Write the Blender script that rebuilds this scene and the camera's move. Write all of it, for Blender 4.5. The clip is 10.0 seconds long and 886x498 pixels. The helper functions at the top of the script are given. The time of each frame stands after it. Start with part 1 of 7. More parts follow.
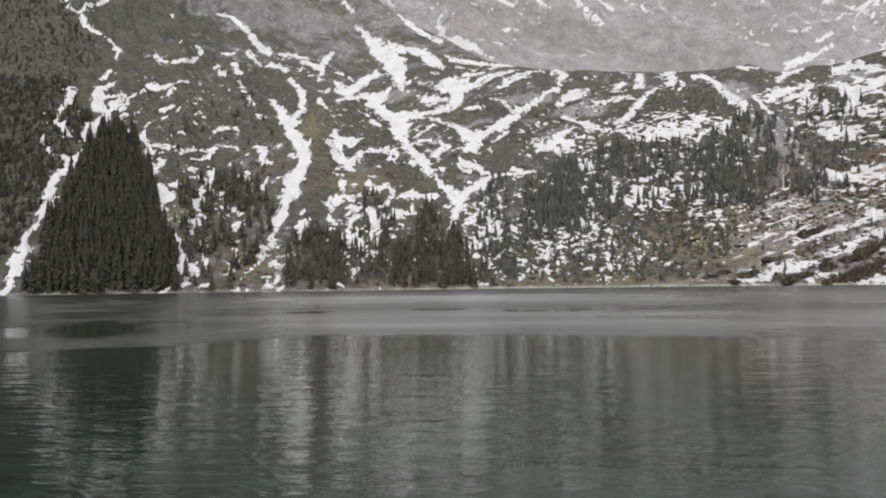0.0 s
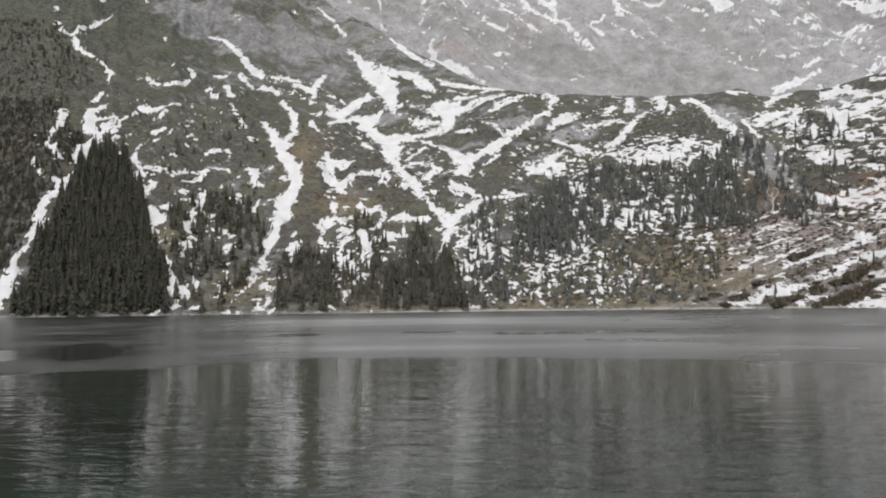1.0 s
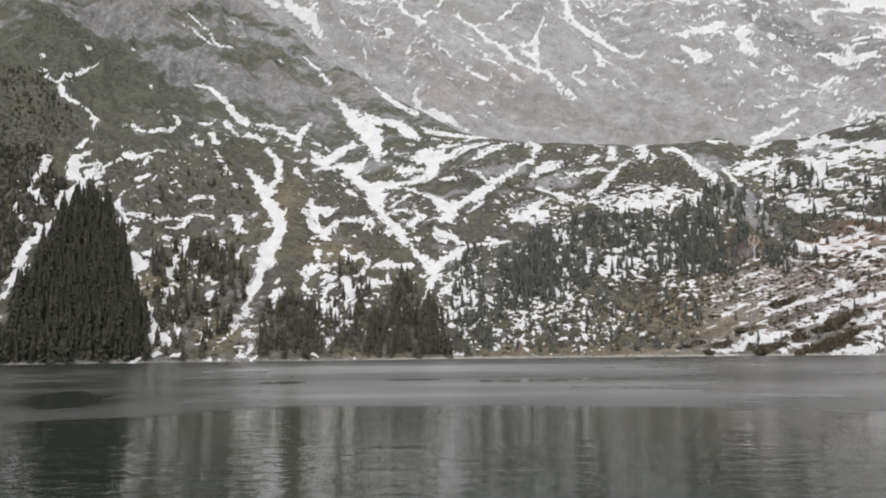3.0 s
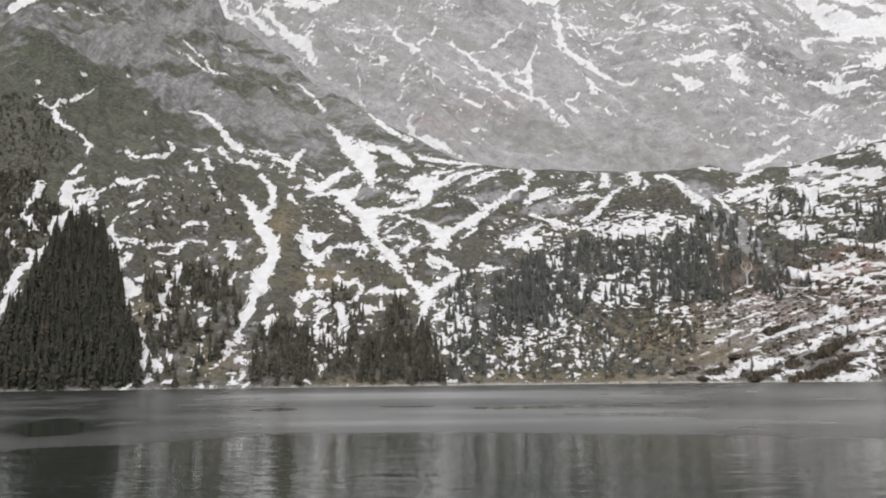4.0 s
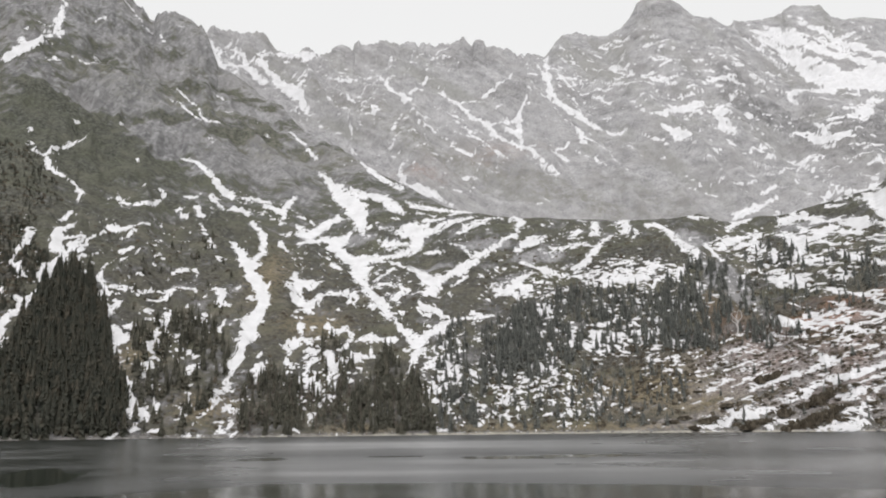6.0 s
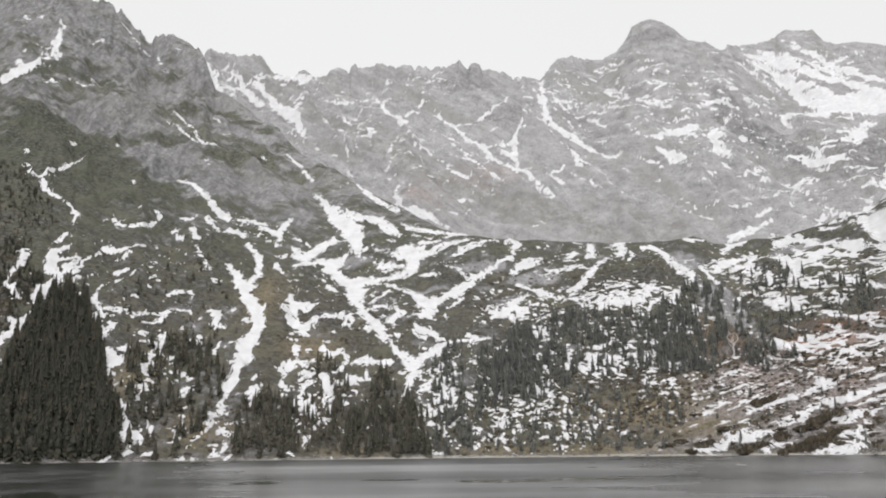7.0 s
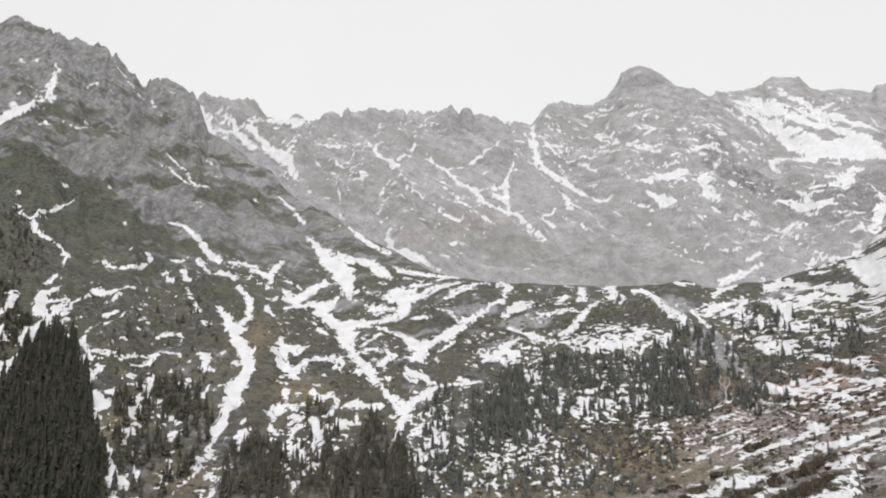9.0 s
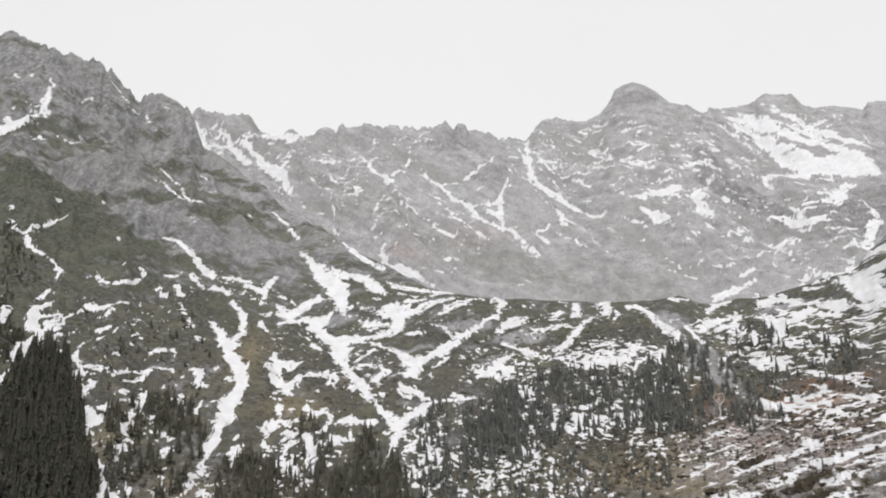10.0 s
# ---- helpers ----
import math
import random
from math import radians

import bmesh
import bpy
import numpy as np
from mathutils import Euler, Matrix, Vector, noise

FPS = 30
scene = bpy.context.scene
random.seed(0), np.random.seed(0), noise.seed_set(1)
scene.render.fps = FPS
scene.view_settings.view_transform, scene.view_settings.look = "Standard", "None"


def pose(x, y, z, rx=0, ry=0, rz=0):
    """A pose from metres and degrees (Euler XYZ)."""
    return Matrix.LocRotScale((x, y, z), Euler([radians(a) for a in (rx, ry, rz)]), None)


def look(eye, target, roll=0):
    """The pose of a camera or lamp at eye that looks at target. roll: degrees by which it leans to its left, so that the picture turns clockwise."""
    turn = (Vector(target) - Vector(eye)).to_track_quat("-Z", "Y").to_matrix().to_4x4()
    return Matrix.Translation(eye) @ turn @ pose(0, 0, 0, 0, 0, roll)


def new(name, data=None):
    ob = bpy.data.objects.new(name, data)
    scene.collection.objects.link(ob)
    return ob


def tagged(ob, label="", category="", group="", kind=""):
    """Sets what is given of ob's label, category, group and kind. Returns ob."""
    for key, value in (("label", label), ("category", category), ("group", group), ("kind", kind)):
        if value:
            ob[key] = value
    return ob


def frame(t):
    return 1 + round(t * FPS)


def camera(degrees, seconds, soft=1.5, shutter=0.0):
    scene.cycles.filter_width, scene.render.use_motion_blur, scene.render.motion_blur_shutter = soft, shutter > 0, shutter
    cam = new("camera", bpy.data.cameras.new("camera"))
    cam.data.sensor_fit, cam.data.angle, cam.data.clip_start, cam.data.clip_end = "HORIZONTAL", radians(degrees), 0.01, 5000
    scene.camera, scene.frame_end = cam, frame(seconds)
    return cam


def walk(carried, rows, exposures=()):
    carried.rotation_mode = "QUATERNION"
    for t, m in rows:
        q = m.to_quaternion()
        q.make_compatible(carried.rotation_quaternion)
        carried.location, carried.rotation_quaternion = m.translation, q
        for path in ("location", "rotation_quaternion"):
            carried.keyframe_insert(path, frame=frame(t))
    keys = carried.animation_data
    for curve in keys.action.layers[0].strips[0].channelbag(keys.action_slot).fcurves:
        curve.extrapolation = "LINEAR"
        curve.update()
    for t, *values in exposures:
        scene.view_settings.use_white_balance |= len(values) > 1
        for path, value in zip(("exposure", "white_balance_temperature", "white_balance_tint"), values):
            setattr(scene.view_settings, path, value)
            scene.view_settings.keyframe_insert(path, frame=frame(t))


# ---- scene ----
cam = camera(54.26, 10.0, soft=1.95)
EYE = 2.5
# seconds, then the turn in degrees: tilt from straight down, lean, heading
TURNS = [
    (0.0, 92.405, 0.712, 0.030),
    (0.5, 93.141, 0.716, -0.256),
    (1.0, 93.898, 0.654, -0.546),
    (1.5, 94.607, 0.705, -0.810),
    (2.0, 95.365, 0.748, -1.049),
    (2.5, 96.144, 0.695, -1.342),
    (4.0, 98.723, 0.650, -2.045),
    (4.5, 99.526, 0.640, -2.229),
    (5.0, 100.375, 0.632, -2.393),
    (5.5, 101.132, 0.622, -2.530),
    (7.0, 103.342, 0.591, -2.967),
    (7.5, 104.045, 0.588, -3.081),
    (8.0, 104.804, 0.585, -3.213),
    (8.5, 105.506, 0.571, -3.336),
    (9.0, 106.180, 0.566, -3.559),
    (9.5, 106.575, 0.550, -3.778),
    (10.0, 107.204, 0.595, -3.945),
]
walk(cam, [(t, pose(0, 0, EYE, rx, ry, rz)) for t, rx, ry, rz in TURNS], [(0.0, -0.13), (3.0, -0.10), (6.0, -0.05), (10.0, -0.05)])

# ---- overcast daylight ----
world = bpy.data.worlds.new("overcast_sky")
scene.world = world
world.use_nodes = True
wn, wl = world.node_tree.nodes, world.node_tree.links
wn.clear()
sky = wn.new("ShaderNodeTexSky")
sky.sky_type, sky.sun_disc = "NISHITA", False
sky.sun_elevation, sky.sun_rotation = radians(53), radians(191)
sky.altitude, sky.dust_density = 1400, 4.0
sky_dim = wn.new("ShaderNodeVectorMath")
sky_dim.operation = "SCALE"
sky_dim.inputs["Scale"].default_value = 0.10
sky_grey = wn.new("ShaderNodeHueSaturation")
sky_grey.inputs["Saturation"].default_value = 0.08
cloud = wn.new("ShaderNodeTexNoise")
cloud.inputs["Scale"].default_value = 1.6
cloud.inputs["Detail"].default_value = 4.0
cloud_ramp = wn.new("ShaderNodeMapRange")
cloud_ramp.inputs["To Min"].default_value = 0.91
cloud_ramp.inputs["To Max"].default_value = 1.02
sky_mix = wn.new("ShaderNodeMix")
sky_mix.data_type = "RGBA"
sky_mix.inputs["Factor"].default_value = 0.88
back = wn.new("ShaderNodeBackground")
back.inputs["Strength"].default_value = 1.0
wout = wn.new("ShaderNodeOutputWorld")
wl.new(sky.outputs[0], sky_dim.inputs[0])
wl.new(sky_dim.outputs[0], sky_grey.inputs["Color"])
wl.new(cloud.outputs[0], cloud_ramp.inputs["Value"])
wl.new(sky_grey.outputs[0], sky_mix.inputs["A"])
wl.new(cloud_ramp.outputs[0], sky_mix.inputs["B"])
wl.new(sky_mix.outputs["Result"], back.inputs["Color"])
wl.new(back.outputs[0], wout.inputs["Surface"])

sun_data = bpy.data.lights.new("sun", "SUN")
sun_data.energy, sun_data.angle, sun_data.color = 2.0, radians(30), (1.0, 0.97, 0.995)
sun = new("sun", sun_data)
sun.matrix_world = look((0, 0, 500), (70, 370, 0))

# ---- materials ----
def material(name):
    m = bpy.data.materials.new(name)
    m.use_nodes = True
    n, l = m.node_tree.nodes, m.node_tree.links
    return m, n, l, n["Principled BSDF"]


def tex_noise(n, l, scale, detail=4.0, rough=0.55, stretch=(1, 1, 1), turn=(0, 0, 0)):
    """Noise in metres: scale is features per metre."""
    co = n.new("ShaderNodeTexCoord")
    tn = n.new("ShaderNodeMapping")
    tn.inputs["Rotation"].default_value = [radians(a) for a in turn]
    mp = n.new("ShaderNodeMapping")
    mp.inputs["Scale"].default_value = stretch
    t = n.new("ShaderNodeTexNoise")
    t.inputs["Scale"].default_value, t.inputs["Detail"].default_value = scale, detail
    t.inputs["Roughness"].default_value = rough
    l.new(co.outputs["Object"], tn.inputs["Vector"])
    l.new(tn.outputs["Vector"], mp.inputs["Vector"])
    l.new(mp.outputs["Vector"], t.inputs["Vector"])
    return t.outputs["Fac"]


def ramp(n, l, fac, stops):
    r = n.new("ShaderNodeValToRGB")
    while len(r.color_ramp.elements) < len(stops):
        r.color_ramp.elements.new(0.5)
    for e, (p, c) in zip(r.color_ramp.elements, stops):
        e.position, e.color = p, (*c, 1)
    l.new(fac, r.inputs["Fac"])
    return r.outputs["Color"]


def mix(n, l, fac, a, b, blend="MIX"):
    k = n.new("ShaderNodeMix")
    k.data_type, k.blend_type = "RGBA", blend
    for socket, v in ((k.inputs["Factor"], fac), (k.inputs["A"], a), (k.inputs["B"], b)):
        if isinstance(v, bpy.types.NodeSocket):
            l.new(v, socket)
        elif isinstance(v, tuple):
            socket.default_value = (*v, 1)
        else:
            socket.default_value = v
    return k.outputs["Result"]


def span(n, l, v, lo, hi):
    k = n.new("ShaderNodeMapRange")
    k.inputs["From Min"].default_value, k.inputs["From Max"].default_value = lo, hi
    l.new(v, k.inputs["Value"])
    return k.outputs["Result"]


def calc(n, l, op, a, b):
    k = n.new("ShaderNodeMath")
    k.operation = op
    for i, v in enumerate((a, b)):
        if isinstance(v, bpy.types.NodeSocket):
            l.new(v, k.inputs[i])
        else:
            k.inputs[i].default_value = v
    return k.outputs[0]


def bump(n, l, height, bsdf, distance, strength=1.0):
    b = n.new("ShaderNodeBump")
    b.inputs["Strength"].default_value, b.inputs["Distance"].default_value = strength, distance
    l.new(height, b.inputs["Height"])
    l.new(b.outputs["Normal"], bsdf.inputs["Normal"])


def attribute(n, name):
    a = n.new("ShaderNodeAttribute")
    a.attribute_name = name
    return a.outputs["Fac"]


def blocks(n, l, scale, stretch, turn=(0, 0, 0)):
    """A random shade for each of many jointed rock faces, in metres."""
    co = n.new("ShaderNodeTexCoord")
    tn, mp = n.new("ShaderNodeMapping"), n.new("ShaderNodeMapping")
    tn.inputs["Rotation"].default_value = [radians(a) for a in turn]
    mp.inputs["Scale"].default_value = stretch
    wob = n.new("ShaderNodeTexNoise")
    wob.inputs["Scale"].default_value, wob.inputs["Detail"].default_value = scale * 1.5, 4.0
    add = n.new("ShaderNodeVectorMath")
    add.operation = "MULTIPLY_ADD"
    add.inputs[1].default_value = (0.4 / scale,) * 3
    v = n.new("ShaderNodeTexVoronoi")
    v.inputs["Scale"].default_value = scale
    l.new(co.outputs["Object"], tn.inputs["Vector"])
    l.new(tn.outputs["Vector"], wob.inputs["Vector"])
    l.new(wob.outputs["Color"], add.inputs[0])
    l.new(tn.outputs["Vector"], add.inputs[2])
    l.new(add.outputs[0], mp.inputs["Vector"])
    l.new(mp.outputs["Vector"], v.inputs["Vector"])
    sep = n.new("ShaderNodeSeparateColor")
    l.new(v.outputs["Color"], sep.inputs[0])
    return sep.outputs[0], v.outputs["Distance"]


def terrain_material():
    m, n, l, p = material("mountain_ground")
    coarse = tex_noise(n, l, 0.010, 6, 0.6)
    mid = tex_noise(n, l, 0.05, 6, 0.65)
    fine = tex_noise(n, l, 0.30, 6, 0.7)
    grain = tex_noise(n, l, 0.9, 4, 0.7)
    streak = tex_noise(n, l, 0.10, 7, 0.75, (1.0, 0.45, 0.42))
    strata = tex_noise(n, l, 0.05, 8, 0.75, (0.45, 0.4, 1.0), (0, -37, 0))
    level = tex_noise(n, l, 0.05, 8, 0.76, (0.55, 0.4, 1.0), (0, 4, 0))
    streak = mix(n, l, attribute(n, "slant"), streak, strata)
    streak = mix(n, l, attribute(n, "ledge"), streak, level)
    streak = mix(n, l, 0.40, streak, fine)
    # distance haze painted into the rock colour; some pale slabs share the mask
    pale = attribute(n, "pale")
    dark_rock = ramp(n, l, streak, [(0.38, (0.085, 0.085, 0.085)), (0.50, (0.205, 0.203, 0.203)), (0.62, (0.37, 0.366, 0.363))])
    hazed_rock = ramp(n, l, streak, [(0.38, (0.245, 0.242, 0.244)), (0.49, (0.415, 0.411, 0.413)), (0.61, (0.59, 0.585, 0.585))])
    rock = mix(n, l, pale, dark_rock, hazed_rock)
    bands = tex_noise(n, l, 0.016, 6, 0.62, (0.22, 0.2, 1.0), (0, -37, 0))
    steep_bands = tex_noise(n, l, 0.013, 6, 0.62, (1.0, 0.3, 0.35), (0, 12, 0))
    bands = mix(n, l, attribute(n, "ledge"), bands, steep_bands)
    rock = mix(n, l, calc(n, l, "MULTIPLY", calc(n, l, "MULTIPLY", span(n, l, bands, 0.52, 0.66), pale), 0.85), rock, (0.335, 0.335, 0.312))
    face, joint = blocks(n, l, 0.07, (1.0, 0.5, 0.6), (0, -20, 0))
    chip, crack = blocks(n, l, 0.22, (1.3, 0.6, 0.5), (0, -14, 0))
    # joint contrast lowered where the haze is painted in
    unhazed = calc(n, l, "SUBTRACT", 1.0, calc(n, l, "MULTIPLY", pale, 0.68))
    rock = mix(n, l, calc(n, l, "MULTIPLY", span(n, l, face, 0.45, 0.0), calc(n, l, "MULTIPLY", unhazed, 0.46)), rock, (0.12, 0.12, 0.12))
    rock = mix(n, l, calc(n, l, "MULTIPLY", span(n, l, chip, 0.5, 0.0), calc(n, l, "MULTIPLY", unhazed, 0.52)), rock, (0.13, 0.13, 0.13))
    rock = mix(n, l, calc(n, l, "MULTIPLY", span(n, l, chip, 0.6, 1.0), calc(n, l, "MULTIPLY", unhazed, 0.52)), rock, (0.47, 0.465, 0.46))
    rock = mix(n, l, calc(n, l, "MULTIPLY", span(n, l, coarse, 0.48, 0.66), 0.45), rock, (0.315, 0.303, 0.292))
    rock = mix(n, l, calc(n, l, "MULTIPLY", span(n, l, grain, 0.40, 0.75), 0.4), rock, (0.34, 0.335, 0.33))
    grass = ramp(n, l, mid, [(0.38, (0.076, 0.073, 0.061)), (0.50, (0.126, 0.121, 0.096)), (0.62, (0.188, 0.177, 0.143))])
    pine = ramp(n, l, fine, [(0.40, (0.048, 0.047, 0.043)), (0.50, (0.102, 0.098, 0.086)), (0.60, (0.172, 0.165, 0.145))])
    low = mix(n, l, span(n, l, calc(n, l, "ADD", mid, calc(n, l, "MULTIPLY", coarse, 0.6)), 0.70, 0.95), pine, grass)
    moss = tex_noise(n, l, 0.022, 5, 0.6, (1, 1, 1.8))
    low = mix(n, l, calc(n, l, "MULTIPLY", span(n, l, moss, 0.48, 0.62), 0.48), low, (0.136, 0.137, 0.092))
    low = mix(n, l, calc(n, l, "MULTIPLY", span(n, l, grain, 0.45, 0.70), 0.45), low, (0.055, 0.055, 0.046))
    # fresh alpine grass above the dwarf pine
    height = n.new("ShaderNodeSeparateXYZ")
    l.new(n.new("ShaderNodeTexCoord").outputs["Object"], height.inputs[0])
    alpine = ramp(n, l, fine, [(0.38, (0.066, 0.076, 0.060)), (0.50, (0.112, 0.122, 0.096)), (0.62, (0.168, 0.178, 0.142))])
    low = mix(n, l, calc(n, l, "MULTIPLY", span(n, l, height.outputs[2], 120, 270), 0.45), low, alpine)
    veg = calc(n, l, "ADD", attribute(n, "veg"), calc(n, l, "MULTIPLY", calc(n, l, "SUBTRACT", mid, 0.5), 4.5))
    veg = calc(n, l, "ADD", veg, calc(n, l, "MULTIPLY", calc(n, l, "SUBTRACT", fine, 0.5), 2.2))
    veg = calc(n, l, "ADD", veg, calc(n, l, "MULTIPLY", calc(n, l, "SUBTRACT", streak, 0.5), -1.0))
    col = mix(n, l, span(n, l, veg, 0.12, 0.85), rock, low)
    scree = ramp(n, l, fine, [(0.36, (0.12, 0.109, 0.103)), (0.5, (0.285, 0.266, 0.255)), (0.66, (0.46, 0.438, 0.425))])
    col = mix(n, l, calc(n, l, "MULTIPLY", attribute(n, "scree"), span(n, l, grain, 0.25, 0.5)), col, scree)
    tufts = calc(n, l, "ADD", calc(n, l, "MULTIPLY", fine, 0.55), calc(n, l, "MULTIPLY", mid, 0.45))
    col = mix(n, l, calc(n, l, "MULTIPLY", attribute(n, "turf"), span(n, l, tufts, 0.46, 0.57)), col, (0.235, 0.232, 0.195))
    rust = calc(n, l, "MULTIPLY", attribute(n, "rust"), span(n, l, mid, 0.36, 0.62))
    col = mix(n, l, rust, col, (0.36, 0.195, 0.130))
    straw = calc(n, l, "MULTIPLY", attribute(n, "straw"), span(n, l, fine, 0.35, 0.6))
    col = mix(n, l, straw, col, (0.270, 0.226, 0.150))
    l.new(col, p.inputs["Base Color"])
    p.inputs["Roughness"].default_value = 0.95
    p.inputs["Specular IOR Level"].default_value = 0.1
    relief = calc(n, l, "ADD", fine, calc(n, l, "MULTIPLY", streak, 0.5))
    relief = calc(n, l, "ADD", relief, calc(n, l, "MULTIPLY", chip, 0.7))
    bump(n, l, calc(n, l, "ADD", relief, calc(n, l, "MULTIPLY", face, 1.2)), p, 2.6, 0.9)
    return m


def snow_material():
    m, n, l, p = material("old_snow")
    c = ramp(n, l, tex_noise(n, l, 0.08, 5, 0.6), [(0.3, (0.58, 0.58, 0.58)), (0.6, (0.69, 0.69, 0.695))])
    l.new(c, p.inputs["Base Color"])
    p.inputs["Roughness"].default_value = 0.75
    bump(n, l, tex_noise(n, l, 0.5, 4), p, 0.5, 0.4)
    return m


def plain_material(name, stops, scale, rough, distance=0.02, per=None, leafy=0.0):
    m, n, l, p = material(name)
    f = tex_noise(n, l, scale, 5, 0.6)
    if per == "island":
        f = calc(n, l, "ADD", calc(n, l, "MULTIPLY", f, 0.6), calc(n, l, "MULTIPLY", n.new("ShaderNodeNewGeometry").outputs["Random Per Island"], 0.4))
    elif per == "object":
        f = calc(n, l, "ADD", calc(n, l, "MULTIPLY", f, 0.6), calc(n, l, "MULTIPLY", n.new("ShaderNodeObjectInfo").outputs["Random"], 0.4))
    l.new(ramp(n, l, f, stops), p.inputs["Base Color"])
    p.inputs["Roughness"].default_value = rough
    p.inputs["Specular IOR Level"].default_value = 0.25
    bump(n, l, f, p, distance, 0.6)
    if leafy:
        # light that comes through the needles
        glow, both = n.new("ShaderNodeBsdfTranslucent"), n.new("ShaderNodeMixShader")
        both.inputs[0].default_value = leafy
        l.new(p.inputs["Base Color"].links[0].from_socket, glow.inputs["Color"])
        l.new(p.outputs[0], both.inputs[1])
        l.new(glow.outputs[0], both.inputs[2])
        l.new(both.outputs[0], n["Material Output"].inputs["Surface"])
    return m


def water_material():
    m, n, l, p = material("lake_water")
    deep = ramp(n, l, tex_noise(n, l, 0.5, 6, 0.7), [(0.38, (0.003, 0.007, 0.005)), (0.62, (0.016, 0.030, 0.023))])
    l.new(deep, p.inputs["Base Color"])
    p.inputs["Roughness"].default_value = 0.05
    p.inputs["IOR"].default_value = 1.333
    a = tex_noise(n, l, 1.3, 3, 0.5, (0.38, 1.0, 1.0), (0, 0, 9))
    b = tex_noise(n, l, 0.5, 2, 0.5, (0.45, 1.0, 1.0), (0, 0, -9))
    c = tex_noise(n, l, 4.0, 3, 0.55, (0.42, 1.0, 1.0), (0, 0, 14))
    gusts = span(n, l, tex_noise(n, l, 0.03, 3, 0.5, (0.5, 1.0, 1.0)), 0.25, 0.55)
    waves = calc(n, l, "ADD", a, calc(n, l, "MULTIPLY", b, 1.0))
    waves = calc(n, l, "ADD", waves, calc(n, l, "MULTIPLY", c, 0.34))
    bump(n, l, calc(n, l, "MULTIPLY", waves, calc(n, l, "ADD", calc(n, l, "MULTIPLY", gusts, 0.6), 0.6)), p, 0.033, 1.0)
    return m


def ice_material():
    m, n, l, p = material("thin_lake_ice")
    f = calc(n, l, "ADD", attribute(n, "frost"), calc(n, l, "MULTIPLY", calc(n, l, "SUBTRACT", tex_noise(n, l, 0.12, 4, 0.6, (0.25, 1.0, 1.0)), 0.5), 0.35))
    l.new(ramp(n, l, f, [(0.1, (0.035, 0.037, 0.038)), (0.5, (0.115, 0.117, 0.118)), (0.9, (0.27, 0.27, 0.27))]), p.inputs["Base Color"])
    ice_colour = p.inputs["Base Color"].links[0].from_socket
    # thin: melting ice, and the darkening painted in towards both sides
    thin = attribute(n, "thin")
    l.new(mix(n, l, thin, ice_colour, (0.006, 0.010, 0.008)), p.inputs["Base Color"])
    l.new(calc(n, l, "SUBTRACT", 0.30, calc(n, l, "MULTIPLY", thin, 0.09)), p.inputs["Roughness"])
    p.inputs["IOR"].default_value = 1.31
    bump(n, l, tex_noise(n, l, 0.5, 3, 0.5, (0.3, 1, 1)), p, 0.02, 0.6)
    return m


GROUND = terrain_material()
SNOW = snow_material()
WATER = water_material()
ICE = ice_material()
# spruce needles greyed and lightened in the colour, to stand for distance haze
NEEDLES_HAZED = plain_material("hazed_spruce_needles", [(0.32, (0.135, 0.142, 0.130)), (0.5, (0.20, 0.208, 0.188)), (0.68, (0.275, 0.277, 0.248))], 0.16, 0.85, 0.05, leafy=0.4)
NEEDLES = plain_material("spruce_needles", [(0.32, (0.060, 0.068, 0.056)), (0.5, (0.100, 0.100, 0.078)), (0.68, (0.155, 0.136, 0.103))], 0.14, 0.85, 0.05, leafy=0.4)
NEEDLES_BROWN = plain_material("brownish_spruce_needles", [(0.32, (0.088, 0.086, 0.068)), (0.5, (0.142, 0.139, 0.108)), (0.68, (0.205, 0.190, 0.148))], 0.14, 0.85, 0.05, leafy=0.4)
BARK = plain_material("spruce_bark", [(0.3, (0.09, 0.08, 0.07)), (0.7, (0.17, 0.155, 0.14))], 1.5, 0.9, 0.03)
DWARF = plain_material("dwarf_pine_needles", [(0.2, (0.060, 0.052, 0.039)), (0.5, (0.118, 0.100, 0.073)), (0.8, (0.200, 0.168, 0.125))], 0.3, 0.85, 0.05, "island")
STONE = plain_material("granite_boulder", [(0.3, (0.20, 0.195, 0.19)), (0.6, (0.32, 0.315, 0.305)), (0.8, (0.42, 0.41, 0.40))], 0.9, 0.9, 0.05, "object")
TWIGS = plain_material("bare_twigs", [(0.2, (0.105, 0.085, 0.072)), (0.5, (0.18, 0.148, 0.125)), (0.8, (0.28, 0.240, 0.212))], 0.2, 0.9, 0.02, "island")
DEADWOOD = plain_material("bleached_deadwood", [(0.3, (0.50, 0.48, 0.46)), (0.7, (0.68, 0.66, 0.64))], 2.0, 0.85)
GRAVEL = plain_material("pale_shore_gravel", [(0.3, (0.24, 0.225, 0.19)), (0.6, (0.38, 0.36, 0.31)), (0.8, (0.48, 0.46, 0.41))], 0.8, 0.9)

# ---- the lie of the land ----
def lattice(ix, iy, seed):
    h = (ix.astype(np.int64) * 374761393 + iy.astype(np.int64) * 668265263 + seed * 974634777) & 0xFFFFFFFF
    h = ((h ^ (h >> 13)) * 1274126177) & 0xFFFFFFFF
    return ((h ^ (h >> 16)) & 0xFFFF) / 65535.0


